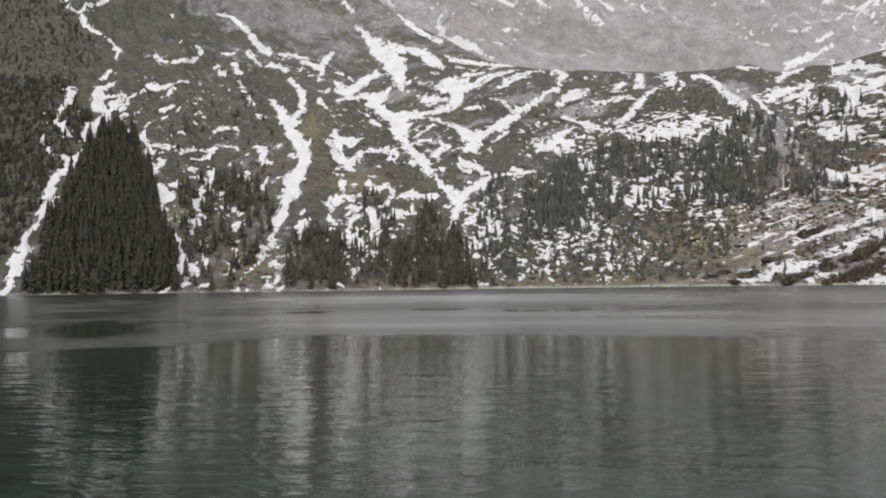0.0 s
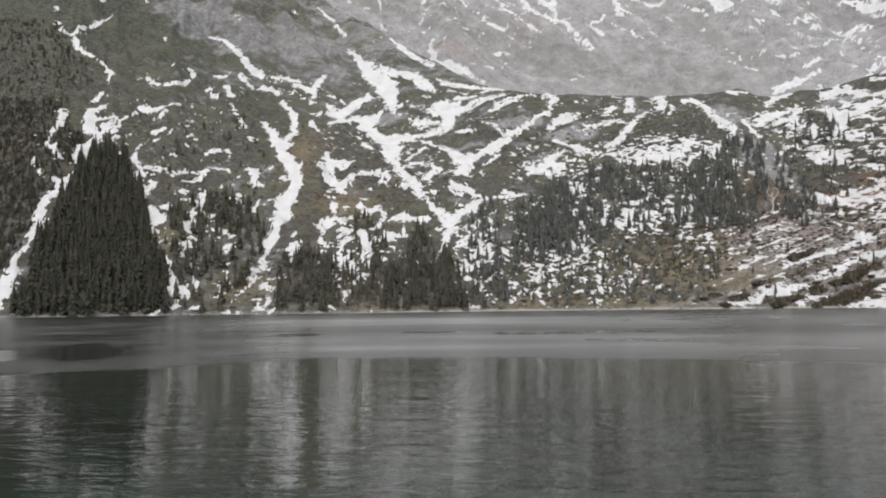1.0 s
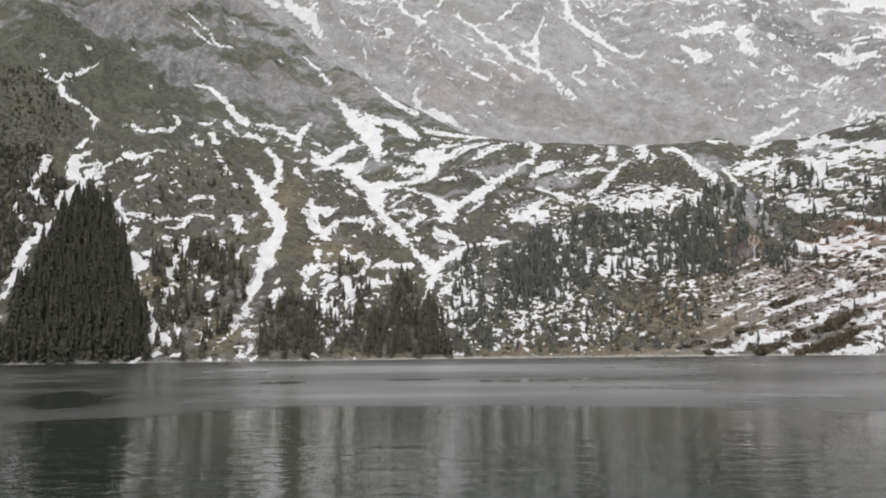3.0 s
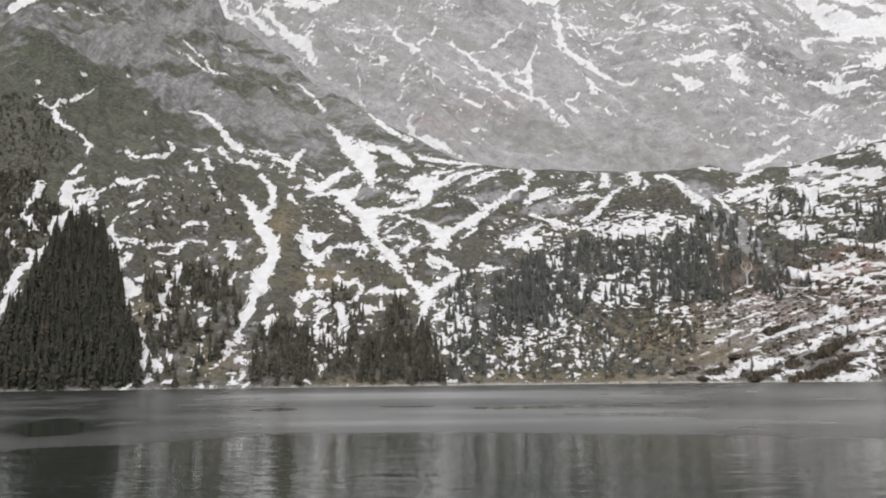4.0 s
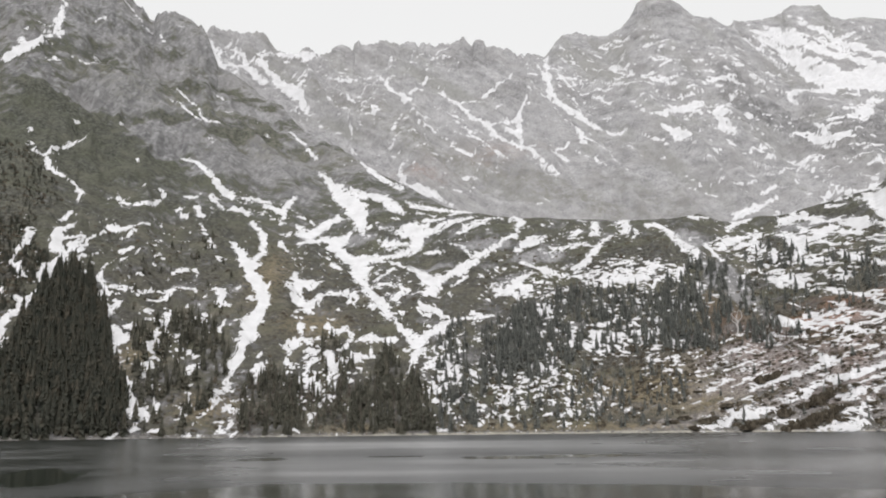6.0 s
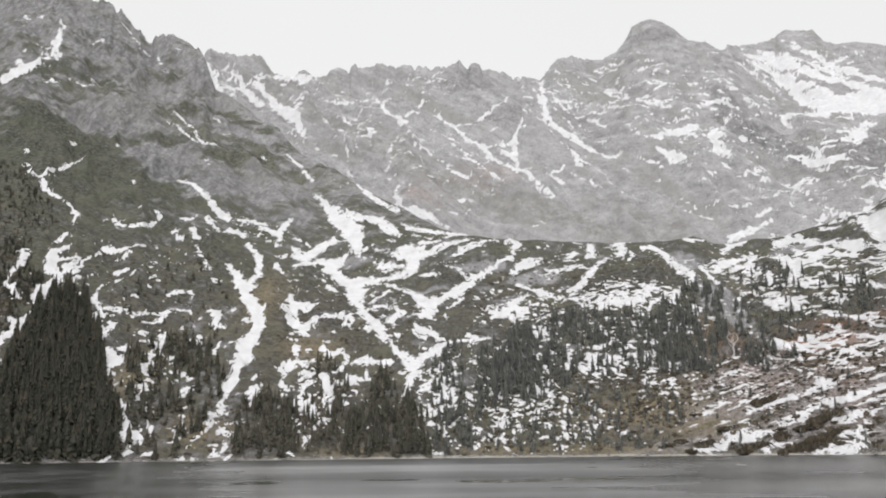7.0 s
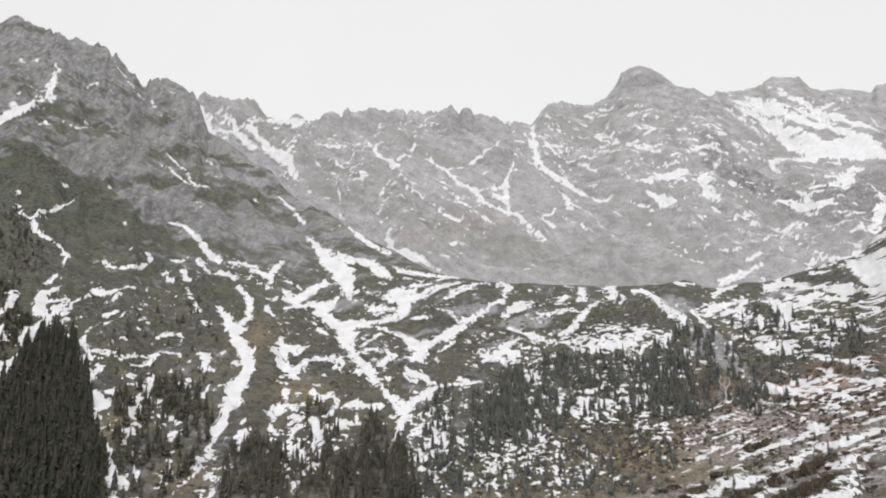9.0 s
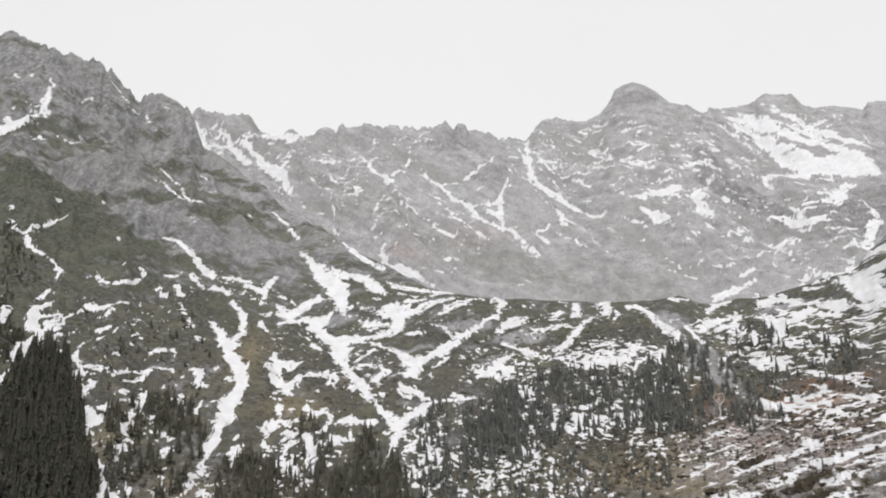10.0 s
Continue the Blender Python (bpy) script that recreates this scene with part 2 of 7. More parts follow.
def value_noise(u, v, seed):
    iu, iv = np.floor(u), np.floor(v)
    a, b = u - iu, v - iv
    a, b = a * a * a * (a * (a * 6 - 15) + 10), b * b * b * (b * (b * 6 - 15) + 10)
    iu, iv = iu.astype(np.int64), iv.astype(np.int64)
    low = lattice(iu, iv, seed) * (1 - a) + lattice(iu + 1, iv, seed) * a
    top = lattice(iu, iv + 1, seed) * (1 - a) + lattice(iu + 1, iv + 1, seed) * a
    return low * (1 - b) + top * b


def fbm(u, v, seed, octaves=4, gain=0.5):
    """Layered noise, about -1 to 1."""
    total, amp, norm = 0.0, 1.0, 0.0
    for k in range(octaves):
        c, s = math.cos(0.6 * k), math.sin(0.6 * k)
        total = total + amp * (value_noise((c * u - s * v) * 2**k, (s * u + c * v) * 2**k, seed + 17 * k) * 2 - 1)
        norm += amp
        amp *= gain
    return total / norm * 1.5


def smooth(v, lo, hi):
    k = np.clip((v - lo) / (hi - lo), 0, 1)
    return k * k * (3 - 2 * k)


# by bearing in degrees from the lake's axis: the shore's distance, then the brow of the near slopes
SHORE_AT = [(-180, 260), (-110, 300), (-60, 420), (-34, 495), (-26, 490), (-20, 500), (-10, 520), (0, 530), (10, 540), (18, 532), (25, 505), (34, 470), (60, 400), (110, 300), (180, 260)]
BROW_AT = [(-180, 900), (-60, 1500), (-34, 1650), (-20, 1600), (-15, 1500), (-12.5, 1400), (-9, 1300), (-6, 1200), (-2.5, 1080), (0, 1000), (3, 900), (5, 860), (9, 820), (15, 800), (25, 785), (34, 760), (60, 800), (180, 900)]
# heights as angles seen from the lake head: the brow: the ridge, then its fall to the moraine step
BROW_RISE = [
    (-180, 9), (-90, 18), (-50, 25), (-34, 26.8), (-29, 27.2), (-26.6, 27.4), (-25.94, 27.86), (-25.65, 28.12), (-25.34, 28.29), (-25.0, 28.27), (-24.57, 28.1), (-24.33, 27.89), (-23.24, 27.91),
    (-23.0, 27.7), (-22.63, 27.97), (-22.0, 27.69), (-21.77, 27.57), (-21.68, 27.72), (-20.49, 27.5), (-20.23, 27.71), (-19.85, 27.61), (-19.55, 27.46), (-19.36, 27.15), (-18.97, 27.18), (-18.48, 26.74),
    (-18.01, 26.4), (-17.12, 25.7), (-16.89, 25.6), (-16.75, 25.96), (-16.47, 26.11), (-15.56, 26.3), (-15.08, 26.05), (-14.5, 25.87), (-14.01, 25.51), (-13.88, 25.7), (-13.4, 25.1),
] + [
    (-12.57, 23.28), (-9.1, 21.6), (-6, 19.42), (-2.5, 17.5), (0.23, 16.22), (2.9, 14.83), (4.5, 14.43), (6.4, 14.09), (9.06, 13.93), (14.7, 13.48), (18.3, 13.42), (19.75, 13.6), (21.0, 13.1),
    (21.8, 13.0), (23.5, 13.2), (25.2, 13.16), (26.5, 13.43), (28.5, 13.88), (30.1, 14.0), (30.7, 14.4), (31.4, 15.2), (32.4, 15.9), (34, 17), (60, 20), (110, 14), (180, 9),
]
# the cirque wall behind: distance and height of its crest
CREST_AT = [(-180, 1500), (-34, 2000), (-15, 2000), (0, 2000), (9, 2020), (12, 2100), (18, 2150), (22, 2200), (26, 2450), (34, 2500), (180, 1500)]
# the snowy saddle and the saw-toothed crest beside it
CREST_WEST = [
    (-180, 8), (-50, 20), (-34, 22), (-26, 23), (-20, 24), (-16, 24.6), (-13.9, 25.0), (-13.15, 25.64), (-12.31, 25.59), (-11.41, 25.43), (-10.25, 25.47), (-10.11, 25.63), (-9.9, 25.54), (-9.68, 25.63), (-9.43, 25.43), (-9.21, 25.06), (-8.95, 24.65), (-8.35, 24.44),
    (-7.25, 24.44), (-6.95, 24.86), (-6.55, 24.85), (-5.82, 24.42), (-5.26, 24.49), (-4.56, 24.92), (-4.08, 25.06), (-3.43, 24.9), (-3.28, 25.27), (-3.04, 25.35), (-2.75, 25.15), (-1.98, 25.21), (-1.26, 25.49),
    (-0.44, 25.29), (-0.15, 25.11), (0.46, 25.45), (0.99, 25.38), (1.28, 25.17), (2.01, 25.39), (2.3, 25.02), (2.67, 25.32), (2.91, 25.39), (3.12, 25.17),
]
# twin teeth, the deep notch, the rounded peak and the far hazy ridge
CREST_EAST = [
    (3.65, 25.35), (4.06, 25.46), (4.4, 25.75), (4.72, 25.34), (5.04, 25.08), (5.21, 25.48), (5.5, 25.59), (5.83, 25.43), (6.06, 24.95), (6.6, 25.08), (7.57, 24.83), (8.21, 24.48), (9.35, 24.44), (10.18, 24.14),
    (10.39, 24.35), (10.66, 24.78), (10.92, 25.13), (11.3, 25.4), (12.56, 25.57), (13.43, 25.22), (14.02, 25.14), (14.83, 25.33), (15.54, 25.63), (16.22, 26.25), (16.68, 27.0), (17.3, 27.25), (17.99, 27.36),
    (18.75, 27.06), (19.49, 26.58), (20.37, 25.76), (21.49, 25.48), (22.48, 24.81), (22.96, 25.06), (23.68, 24.86), (25.91, 25.0), (26.12, 25.24), (26.51, 25.42), (28.26, 25.11), (28.84, 24.29),
    (29.66, 23.99), (30.28, 24.01), (31.23, 23.79), (32.33, 23.37), (32.65, 23.73), (33.67, 23.58), (35, 23.5), (60, 20), (180, 8),
]


def along(table, az):
    t = np.array(table, float)
    return np.interp(az, t[:, 0], t[:, 1])


def bearings():
    fine = np.linspace(-29.5, 34.8, 1270)
    rest = np.linspace(34.8, 330.5, 110)[1:-1]
    return np.concatenate([fine, np.where(rest > 180, rest - 360, rest)])


def eased(line):
    """A skyline with its small notches smoothed away, for the slopes below it."""
    near_by = np.exp(-0.5 * (np.arange(-110, 111) / 44) ** 2)
    return np.convolve(np.pad(line, 110, mode="edge"), near_by / near_by.sum(), mode="valid")


NEAR_ROWS, GAP_ROWS, FAR_ROWS, BACK_ROWS = 400, 8, 270, 6
AZ = bearings()
order = np.argsort(AZ)
AZ = AZ[order]
shore_r, brow_r, crest_r = along(SHORE_AT, AZ), along(BROW_AT, AZ), along(CREST_AT, AZ)
shore_r = shore_r + 7 * fbm(AZ * 0.35, AZ * 0, 3, 4)
brow_z = brow_r * np.tan(np.radians(along(BROW_RISE, AZ)))
crest_z = crest_r * np.tan(np.radians(along(CREST_WEST + CREST_EAST, AZ)))
left = smooth(-AZ, -4, 14)          # 1 on the high flank, 0 on the moraine step
hollow_r = np.maximum(brow_r + 130, 1000)
hollow_z = brow_z - 30
toe_r = np.maximum(hollow_r + 250, 1350)
toe_z = np.minimum(brow_z + 20, crest_z * 0.55) * (1 - left) + hollow_z * left

u1 = np.linspace(0, 1, NEAR_ROWS)[:, None] ** 1.3
near_r = shore_r + (brow_r - shore_r) * u1
steep = 1.06 + 0.06 * left
near_z = (eased(brow_z) + (brow_z - eased(brow_z)) * smooth(u1, 0.6, 1.0)) * u1**steep
u2 = np.linspace(0, 1, GAP_ROWS + 2)[1:-1, None]
gap_r = brow_r + (toe_r - brow_r) * u2
gap_z = brow_z + (hollow_z - brow_z) * np.sin(u2 * math.pi / 2) + (toe_z - hollow_z) * u2**3
u3 = np.linspace(0, 1, FAR_ROWS)[:, None]
far_r = toe_r + (crest_r - toe_r) * u3
far_z = toe_z + (eased(crest_z) + (crest_z - eased(crest_z)) * smooth(u3, 0.75, 1.0) - toe_z) * u3**1.15
u4 = np.linspace(0, 1, BACK_ROWS + 1)[1:, None]
back_r = crest_r + 1900 * u4
back_z = np.maximum(crest_z - 700 * np.sin(u4 * math.pi / 2), 40.0 + 0 * crest_z)
bed = np.array([40.0, 8.0, 1.5])[:, None]
R = np.concatenate([shore_r - bed, near_r, gap_r, far_r, back_r])
Z = np.concatenate([-bed * 0.35 + shore_r * 0, near_z, gap_z, far_z, back_z])
rows = R.shape[0]
N0 = 3                               # first row of the near slope
F0 = N0 + NEAR_ROWS + GAP_ROWS       # first row of the cirque wall
a = np.radians(AZ)[None, :]
X, Y = R * np.sin(a), R * np.cos(a)
UP = np.zeros_like(R)                # 0 at the water to 1 at the brow, 1 to 2 on the cirque wall
UP[N0:N0 + NEAR_ROWS] = u1
UP[N0 + NEAR_ROWS:F0] = 1.0
UP[F0:F0 + FAR_ROWS] = 1 + u3
UP[F0 + FAR_ROWS:] = 2
near = (np.arange(rows) < N0 + NEAR_ROWS)[:, None] * np.ones_like(R)
wall = 1 - near
# relief: broad swells, ribs that run down the fall line, rough ground
rib_u = np.radians(AZ)[None, :] * 900 + Z * 0.06
rise = Z.copy()
inland = smooth(Z, 0, 25)
hard = smooth(Z, 150, 420) * near * left + wall
swell = fbm(X / 90, Y / 90, 11, 4) * (5 + 9 * hard)
# down-flank ribs, slanting strata left of the notch in the cirque, level ledges right of it
down = 1 - 2 * np.abs(fbm(rib_u / 46, Z / 90, 23, 4, 0.5))
strata = 1 - 2 * np.abs(fbm((0.80 * X - 0.60 * Z) / 190, (0.60 * X + 0.80 * Z) / 40, 25, 3, 0.42))
ledge = 1 - 2 * np.abs(fbm(X / 110, (Z + 0.10 * X) / 40, 27, 4, 0.5))
to_ledge = smooth(AZ, 7, 13)[None, :] * wall
to_strata = np.clip((wall + near * smooth(AZ, -14, -8)[None, :] * smooth(rise, 180, 300)) - to_ledge, 0, 1)
spurs = 1 - 2 * np.abs(fbm(np.radians(AZ)[None, :] * 2000 / 150 + Z / 260, Z / 420, 29, 3, 0.45))
ribs = (down * (1 - to_ledge - to_strata) * 1.3 + (1.1 * strata + 1.5 * spurs) * to_strata + (0.75 * ledge + 1.6 * spurs) * to_ledge) * (2 + 10 * hard + 2 * wall)
rough = fbm(X / 20, Z / 18 + Y / 50, 31, 5, 0.55) * (1.6 + 3.0 * hard - 2.4 * wall)
edge = np.exp(-((UP - 1.0) / 0.05) ** 2)
near_crest = np.exp(-((UP - 2.0) / 0.05) ** 2)
skyline = np.exp(-((UP - 1.0) / 0.035) ** 2) * smooth(-AZ, 9, 13)
calm = (1 - 0.75 * edge * (1 - 0.6 * left)) * (1 - 0.96 * near_crest) * (1 - 0.92 * skyline)
# narrow shelves across the wall, which hold the snow: level on the east, slanting with the strata on the west
shelf_tilt = (0.12 * X) * to_ledge + (-0.62 * X) * (1 - to_ledge)
shelf = fbm(X / 34 + Z / 90, (Z + shelf_tilt + 7 * fbm(X / 45, Z / 45, 64, 3)) / 11.0, 61, 4, 0.6)
Z = Z + (swell + ribs - 4 * hard + rough + 3.2 * shelf * wall) * inland * calm
# toothed crests, but for the rounded peak and the far snowy ridge
tooth = 0.55 * fbm(AZ / 0.9, AZ * 0, 5, 4, 0.6) + 0.5 * (1 - 2.4 * np.abs(fbm(AZ / 1.3, AZ * 0, 9, 3, 0.6)))
tooth = tooth + 0.35 * fbm(AZ / 0.28, AZ * 0, 13, 2, 0.6)
round_peak = smooth(AZ, 14.8, 15.8) * (1 - smooth(AZ, 20.5, 21.5))
Z = Z + (2.0 * tooth + 5.0 * fbm(AZ / 0.25, AZ * 0, 15, 3, 0.6)) * near_crest * (1 - 0.8 * round_peak) * (1 - 0.5 * smooth(AZ, 22, 27))
Z = Z + (2.0 * tooth + 5.0 * fbm(AZ / 0.25, AZ * 0, 15, 3, 0.6)) * np.exp(-((UP - 1.0) / 0.02) ** 2) * smooth(-AZ, 14, 17)


def sheet(name, x, y, z, keep=None, mat=None, **layers):
    """A mesh over the polar grid; keep picks its cells. The last bearing joins the first where all are kept."""
    nr, nc = x.shape
    i, j = np.meshgrid(np.arange(nr - 1), np.arange(nc if keep is None else nc - 1), indexing="ij")
    if keep is not None:
        i, j = i[keep], j[keep]
    i, j = i.ravel(), j.ravel()
    k = (j + 1) % nc
    quads = np.stack([i * nc + j, i * nc + k, (i + 1) * nc + k, (i + 1) * nc + j], 1)
    used = np.unique(quads)
    back_to = np.zeros(nr * nc, np.int64)
    back_to[used] = np.arange(len(used))
    quads = back_to[quads].astype(np.int32)
    co = np.stack([x.ravel()[used], y.ravel()[used], z.ravel()[used]], 1).astype(np.float32)
    me = bpy.data.meshes.new(name)
    me.vertices.add(len(co))
    me.vertices.foreach_set("co", co.ravel())
    me.loops.add(quads.size)
    me.loops.foreach_set("vertex_index", quads.ravel())
    me.polygons.add(len(quads))
    me.polygons.foreach_set("loop_start", np.arange(0, quads.size, 4, dtype=np.int32))
    me.update(calc_edges=True)
    me.polygons.foreach_set("use_smooth", np.ones(len(quads), bool))
    for key, values in layers.items():
        me.attributes.new(key, "FLOAT", "POINT").data.foreach_set("value", values.ravel()[used].astype(np.float32))
    me.materials.append(mat)
    return new(name, me)

# ---- snow: runs and patches, as (across, height, width) in metres along each one ----
DRIFTS = []


def drift(kind, *marks):
    DRIFTS.append((kind, np.array(marks, float)))


drift("west_couloir", (-366.9, 287.1, 2.4), (-358.1, 274.2, 2.9), (-346.4, 270.7, 4.7), (-344.7, 286.4, 3.6), (-335.8, 291.9, 3.0), (-335.0, 312.5, 2.5))
drift("west_couloir", (-344.2, 265.1, 5.2), (-327.5, 246.4, 3.4), (-309.9, 235.1, 2.8), (-302.4, 228.8, 4.4), (-295.0, 220.3, 4.9), (-288.2, 205.4, 2.1))
drift("west_couloir", (-285.2, 195.5, 2.6), (-285.2, 186.9, 4.7), (-286.0, 180.7, 4.6))
drift("west_couloir", (-276.7, 177.6, 4.1), (-277.4, 171.5, 7.0), (-277.5, 164.9, 7.9), (-275.8, 157.3, 6.8))
drift("west_couloir", (-271.9, 158.6, 5.9), (-265.4, 163.5, 3.5))
drift("west_couloir", (-264.5, 161.6, 4.0), (-262.2, 152.8, 5.8), (-261.7, 145.5, 4.8))
drift("west_couloir", (-274.3, 152.8, 6.7), (-267.9, 143.9, 7.6), (-262.0, 139.5, 6.6), (-261.0, 131.7, 10.2), (-260.8, 126.3, 10.1), (-258.7, 118.6, 7.2), (-256.5, 112.1, 3.5))
drift("west_couloir", (-252.6, 136.6, 3.8), (-254.7, 133.4, 3.3))
drift("west_couloir", (-252.1, 143.0, 2.9), (-252.8, 138.4, 2.8))
drift("west_couloir", (-260.6, 167.9, 2.0), (-261.2, 162.6, 4.0), (-257.1, 150.9, 3.4), (-255.6, 145.2, 1.9))
drift("west_couloir", (-252.8, 105.7, 2.2), (-251.9, 101.3, 2.6))
drift("west_couloir", (-252.3, 100.0, 3.4), (-251.2, 93.4, 5.9), (-251.7, 88.1, 7.5), (-249.7, 81.8, 7.4), (-251.2, 75.6, 7.2), (-250.0, 68.7, 6.3), (-246.2, 60.8, 5.4), (-244.4, 55.9, 4.6), (-239.4, 33.7, 5.0), (-225.6, 3.5, 5.9))
drift("west_couloir", (-264.0, 94.7, 2.1), (-260.3, 94.0, 2.5), (-255.0, 92.0, 3.4), (-252.1, 94.9, 3.4))
drift("patch", (-299.6, 165.3, 2.5), (-295.1, 159.2, 3.9), (-291.7, 149.6, 6.2), (-288.1, 141.3, 2.8), (-286.9, 133.7, 3.7), (-284.8, 124.7, 1.8))
drift("patch", (-285.5, 124.8, 1.8), (-278.5, 122.7, 3.6), (-272.7, 117.5, 3.6), (-268.0, 116.2, 2.7))
drift("patch", (-307.4, 178.0, 1.8), (-306.6, 178.1, 1.6))
drift("patch", (-305.3, 173.4, 1.8), (-304.5, 173.4, 1.6))
drift("patch", (-282.4, 110.6, 2.6), (-275.6, 100.8, 3.4), (-271.2, 96.7, 2.5))
drift("patch", (-296.8, 134.4, 1.7), (-296.1, 134.1, 1.5))
drift("patch", (-276.1, 218.4, 2.2), (-270.6, 220.6, 1.7))
drift("patch", (-267.4, 220.8, 3.3), (-258.1, 214.0, 5.5), (-247.5, 214.1, 4.9), (-239.0, 218.6, 5.0), (-237.7, 224.9, 2.8))
drift("patch", (-254.9, 180.3, 4.1), (-249.4, 176.7, 6.2), (-243.0, 178.2, 5.1), (-238.1, 182.5, 3.6), (-234.4, 184.5, 3.6), (-230.0, 187.4, 2.1))
drift("patch", (-234.1, 178.3, 2.1), (-235.2, 170.0, 2.0))
drift("patch", (-258.1, 170.1, 1.5), (-254.5, 173.8, 2.0))
drift("patch", (-228.9, 150.8, 5.9), (-224.5, 153.8, 3.4))
drift("patch", (-226.1, 140.9, 1.9), (-223.5, 141.2, 1.9))
drift("patch", (-218.0, 150.1, 2.4), (-217.6, 154.9, 1.5))
drift("patch", (-205.3, 147.7, 3.9), (-202.6, 149.5, 3.9), (-200.3, 146.6, 2.5))
drift("patch", (-224.9, 192.8, 1.6), (-220.7, 192.3, 1.6))
drift("patch", (-217.4, 182.5, 2.4), (-216.2, 183.0, 2.1))
drift("patch", (-214.0, 159.7, 1.3), (-213.9, 160.5, 1.2))
drift("patch", (-212.5, 164.5, 1.4), (-212.3, 165.4, 1.2))
drift("patch", (-206.2, 159.2, 1.4), (-205.4, 158.6, 1.2))
drift("patch", (-206.5, 127.0, 1.7), (-205.8, 126.7, 1.5))
drift("patch", (-210.9, 122.6, 1.4), (-209.8, 127.2, 1.4))
drift("patch", (-225.0, 127.2, 1.4), (-221.7, 129.4, 1.4))
drift("patch", (-218.2, 134.8, 1.3), (-218.2, 134.8, 1.1))
drift("patch", (-203.7, 137.9, 1.3), (-203.0, 137.3, 1.2))
drift("patch", (-237.1, 154.7, 1.3), (-236.3, 154.7, 1.2))
drift("patch", (-247.4, 129.1, 1.4), (-242.9, 124.4, 3.2), (-239.2, 122.4, 1.4))
drift("patch", (-233.2, 133.6, 1.9), (-232.6, 124.0, 2.8), (-230.2, 117.1, 2.7), (-224.8, 113.4, 4.1), (-220.8, 111.6, 3.1))
drift("patch", (-217.6, 110.0, 3.6), (-214.4, 112.0, 4.1), (-209.6, 112.1, 4.5), (-209.2, 107.1, 2.2), (-215.3, 105.9, 3.6))
drift("patch", (-220.3, 104.7, 3.5), (-214.8, 97.6, 4.4), (-208.9, 89.8, 5.6), (-205.4, 82.5, 3.4))
drift("patch", (-210.1, 98.0, 4.4), (-205.9, 90.7, 3.4))
drift("patch", (-205.4, 109.4, 2.3), (-199.3, 106.6, 3.2))
drift("patch", (-205.3, 111.4, 2.7), (-197.7, 109.6, 2.7), (-191.9, 111.8, 2.3), (-186.6, 110.5, 2.8))
drift("patch", (-179.6, 114.4, 2.8), (-182.6, 110.8, 5.5), (-182.1, 104.0, 4.5), (-188.9, 102.9, 2.7), (-192.5, 101.8, 1.8))
drift("patch", (-186.9, 91.8, 2.4), (-186.3, 91.2, 2.1))
drift("patch", (-175.8, 93.6, 2.7), (-173.3, 87.6, 2.6))
drift("patch", (-188.4, 125.7, 1.7), (-187.5, 125.4, 1.5))
drift("patch", (-224.6, 86.3, 1.9), (-224.0, 86.0, 1.7))
drift("patch", (-200.4, 87.1, 1.1), (-199.7, 87.2, 1.0))
drift("patch", (-218.2, 214.9, 3.4), (-212.8, 215.1, 1.7))
drift("patch", (-212.0, 209.2, 3.9), (-208.3, 208.4, 3.3))
drift("patch", (-200.7, 220.4, 3.9), (-196.3, 210.6, 4.4), (-192.4, 207.0, 2.8))
drift("patch", (-191.4, 199.2, 2.7), (-187.2, 190.4, 2.7))
drift("patch", (-183.0, 185.7, 2.9), (-182.0, 184.9, 2.6))
drift("patch", (-176.9, 176.7, 2.6), (-172.9, 171.6, 3.7), (-169.6, 166.9, 2.6))
drift("patch", (-163.9, 155.3, 2.5), (-158.7, 152.3, 3.0), (-155.6, 150.5, 2.0))
drift("patch", (-196.1, 243.1, 4.1), (-191.6, 237.5, 4.7), (-186.1, 231.6, 2.9), (-181.5, 223.4, 1.7))
drift("patch", (-178.0, 226.7, 2.9), (-173.0, 228.5, 4.7), (-165.8, 226.7, 5.8), (-160.1, 223.3, 2.9))
drift("patch", (-186.8, 130.9, 3.8), (-184.2, 136.3, 3.4), (-179.8, 135.4, 4.4), (-173.4, 136.1, 3.4), (-169.3, 133.1, 1.9))
drift("patch", (-170.9, 128.6, 1.7), (-170.0, 128.6, 1.5))
drift("patch", (-178.5, 115.0, 1.9), (-167.6, 115.8, 2.8), (-162.3, 111.4, 1.8))
drift("patch", (-151.1, 117.4, 3.8), (-146.4, 115.5, 5.6), (-142.8, 105.7, 5.9), (-139.4, 101.2, 2.7))
drift("patch", (-136.2, 118.1, 2.8), (-134.4, 120.3, 1.9))
drift("patch", (-137.8, 102.8, 2.3), (-135.5, 101.6, 2.7))
drift("patch", (-154.8, 107.7, 2.1), (-154.4, 108.7, 1.8))
drift("patch", (-163.7, 99.0, 2.8), (-162.3, 98.4, 2.5))
drift("patch", (-157.6, 122.7, 1.7), (-156.7, 122.0, 1.5))
drift("patch", (-149.1, 90.8, 2.0), (-148.3, 90.2, 1.8))
drift("patch", (-216.8, 236.5, 2.9), (-208.5, 236.0, 3.5))
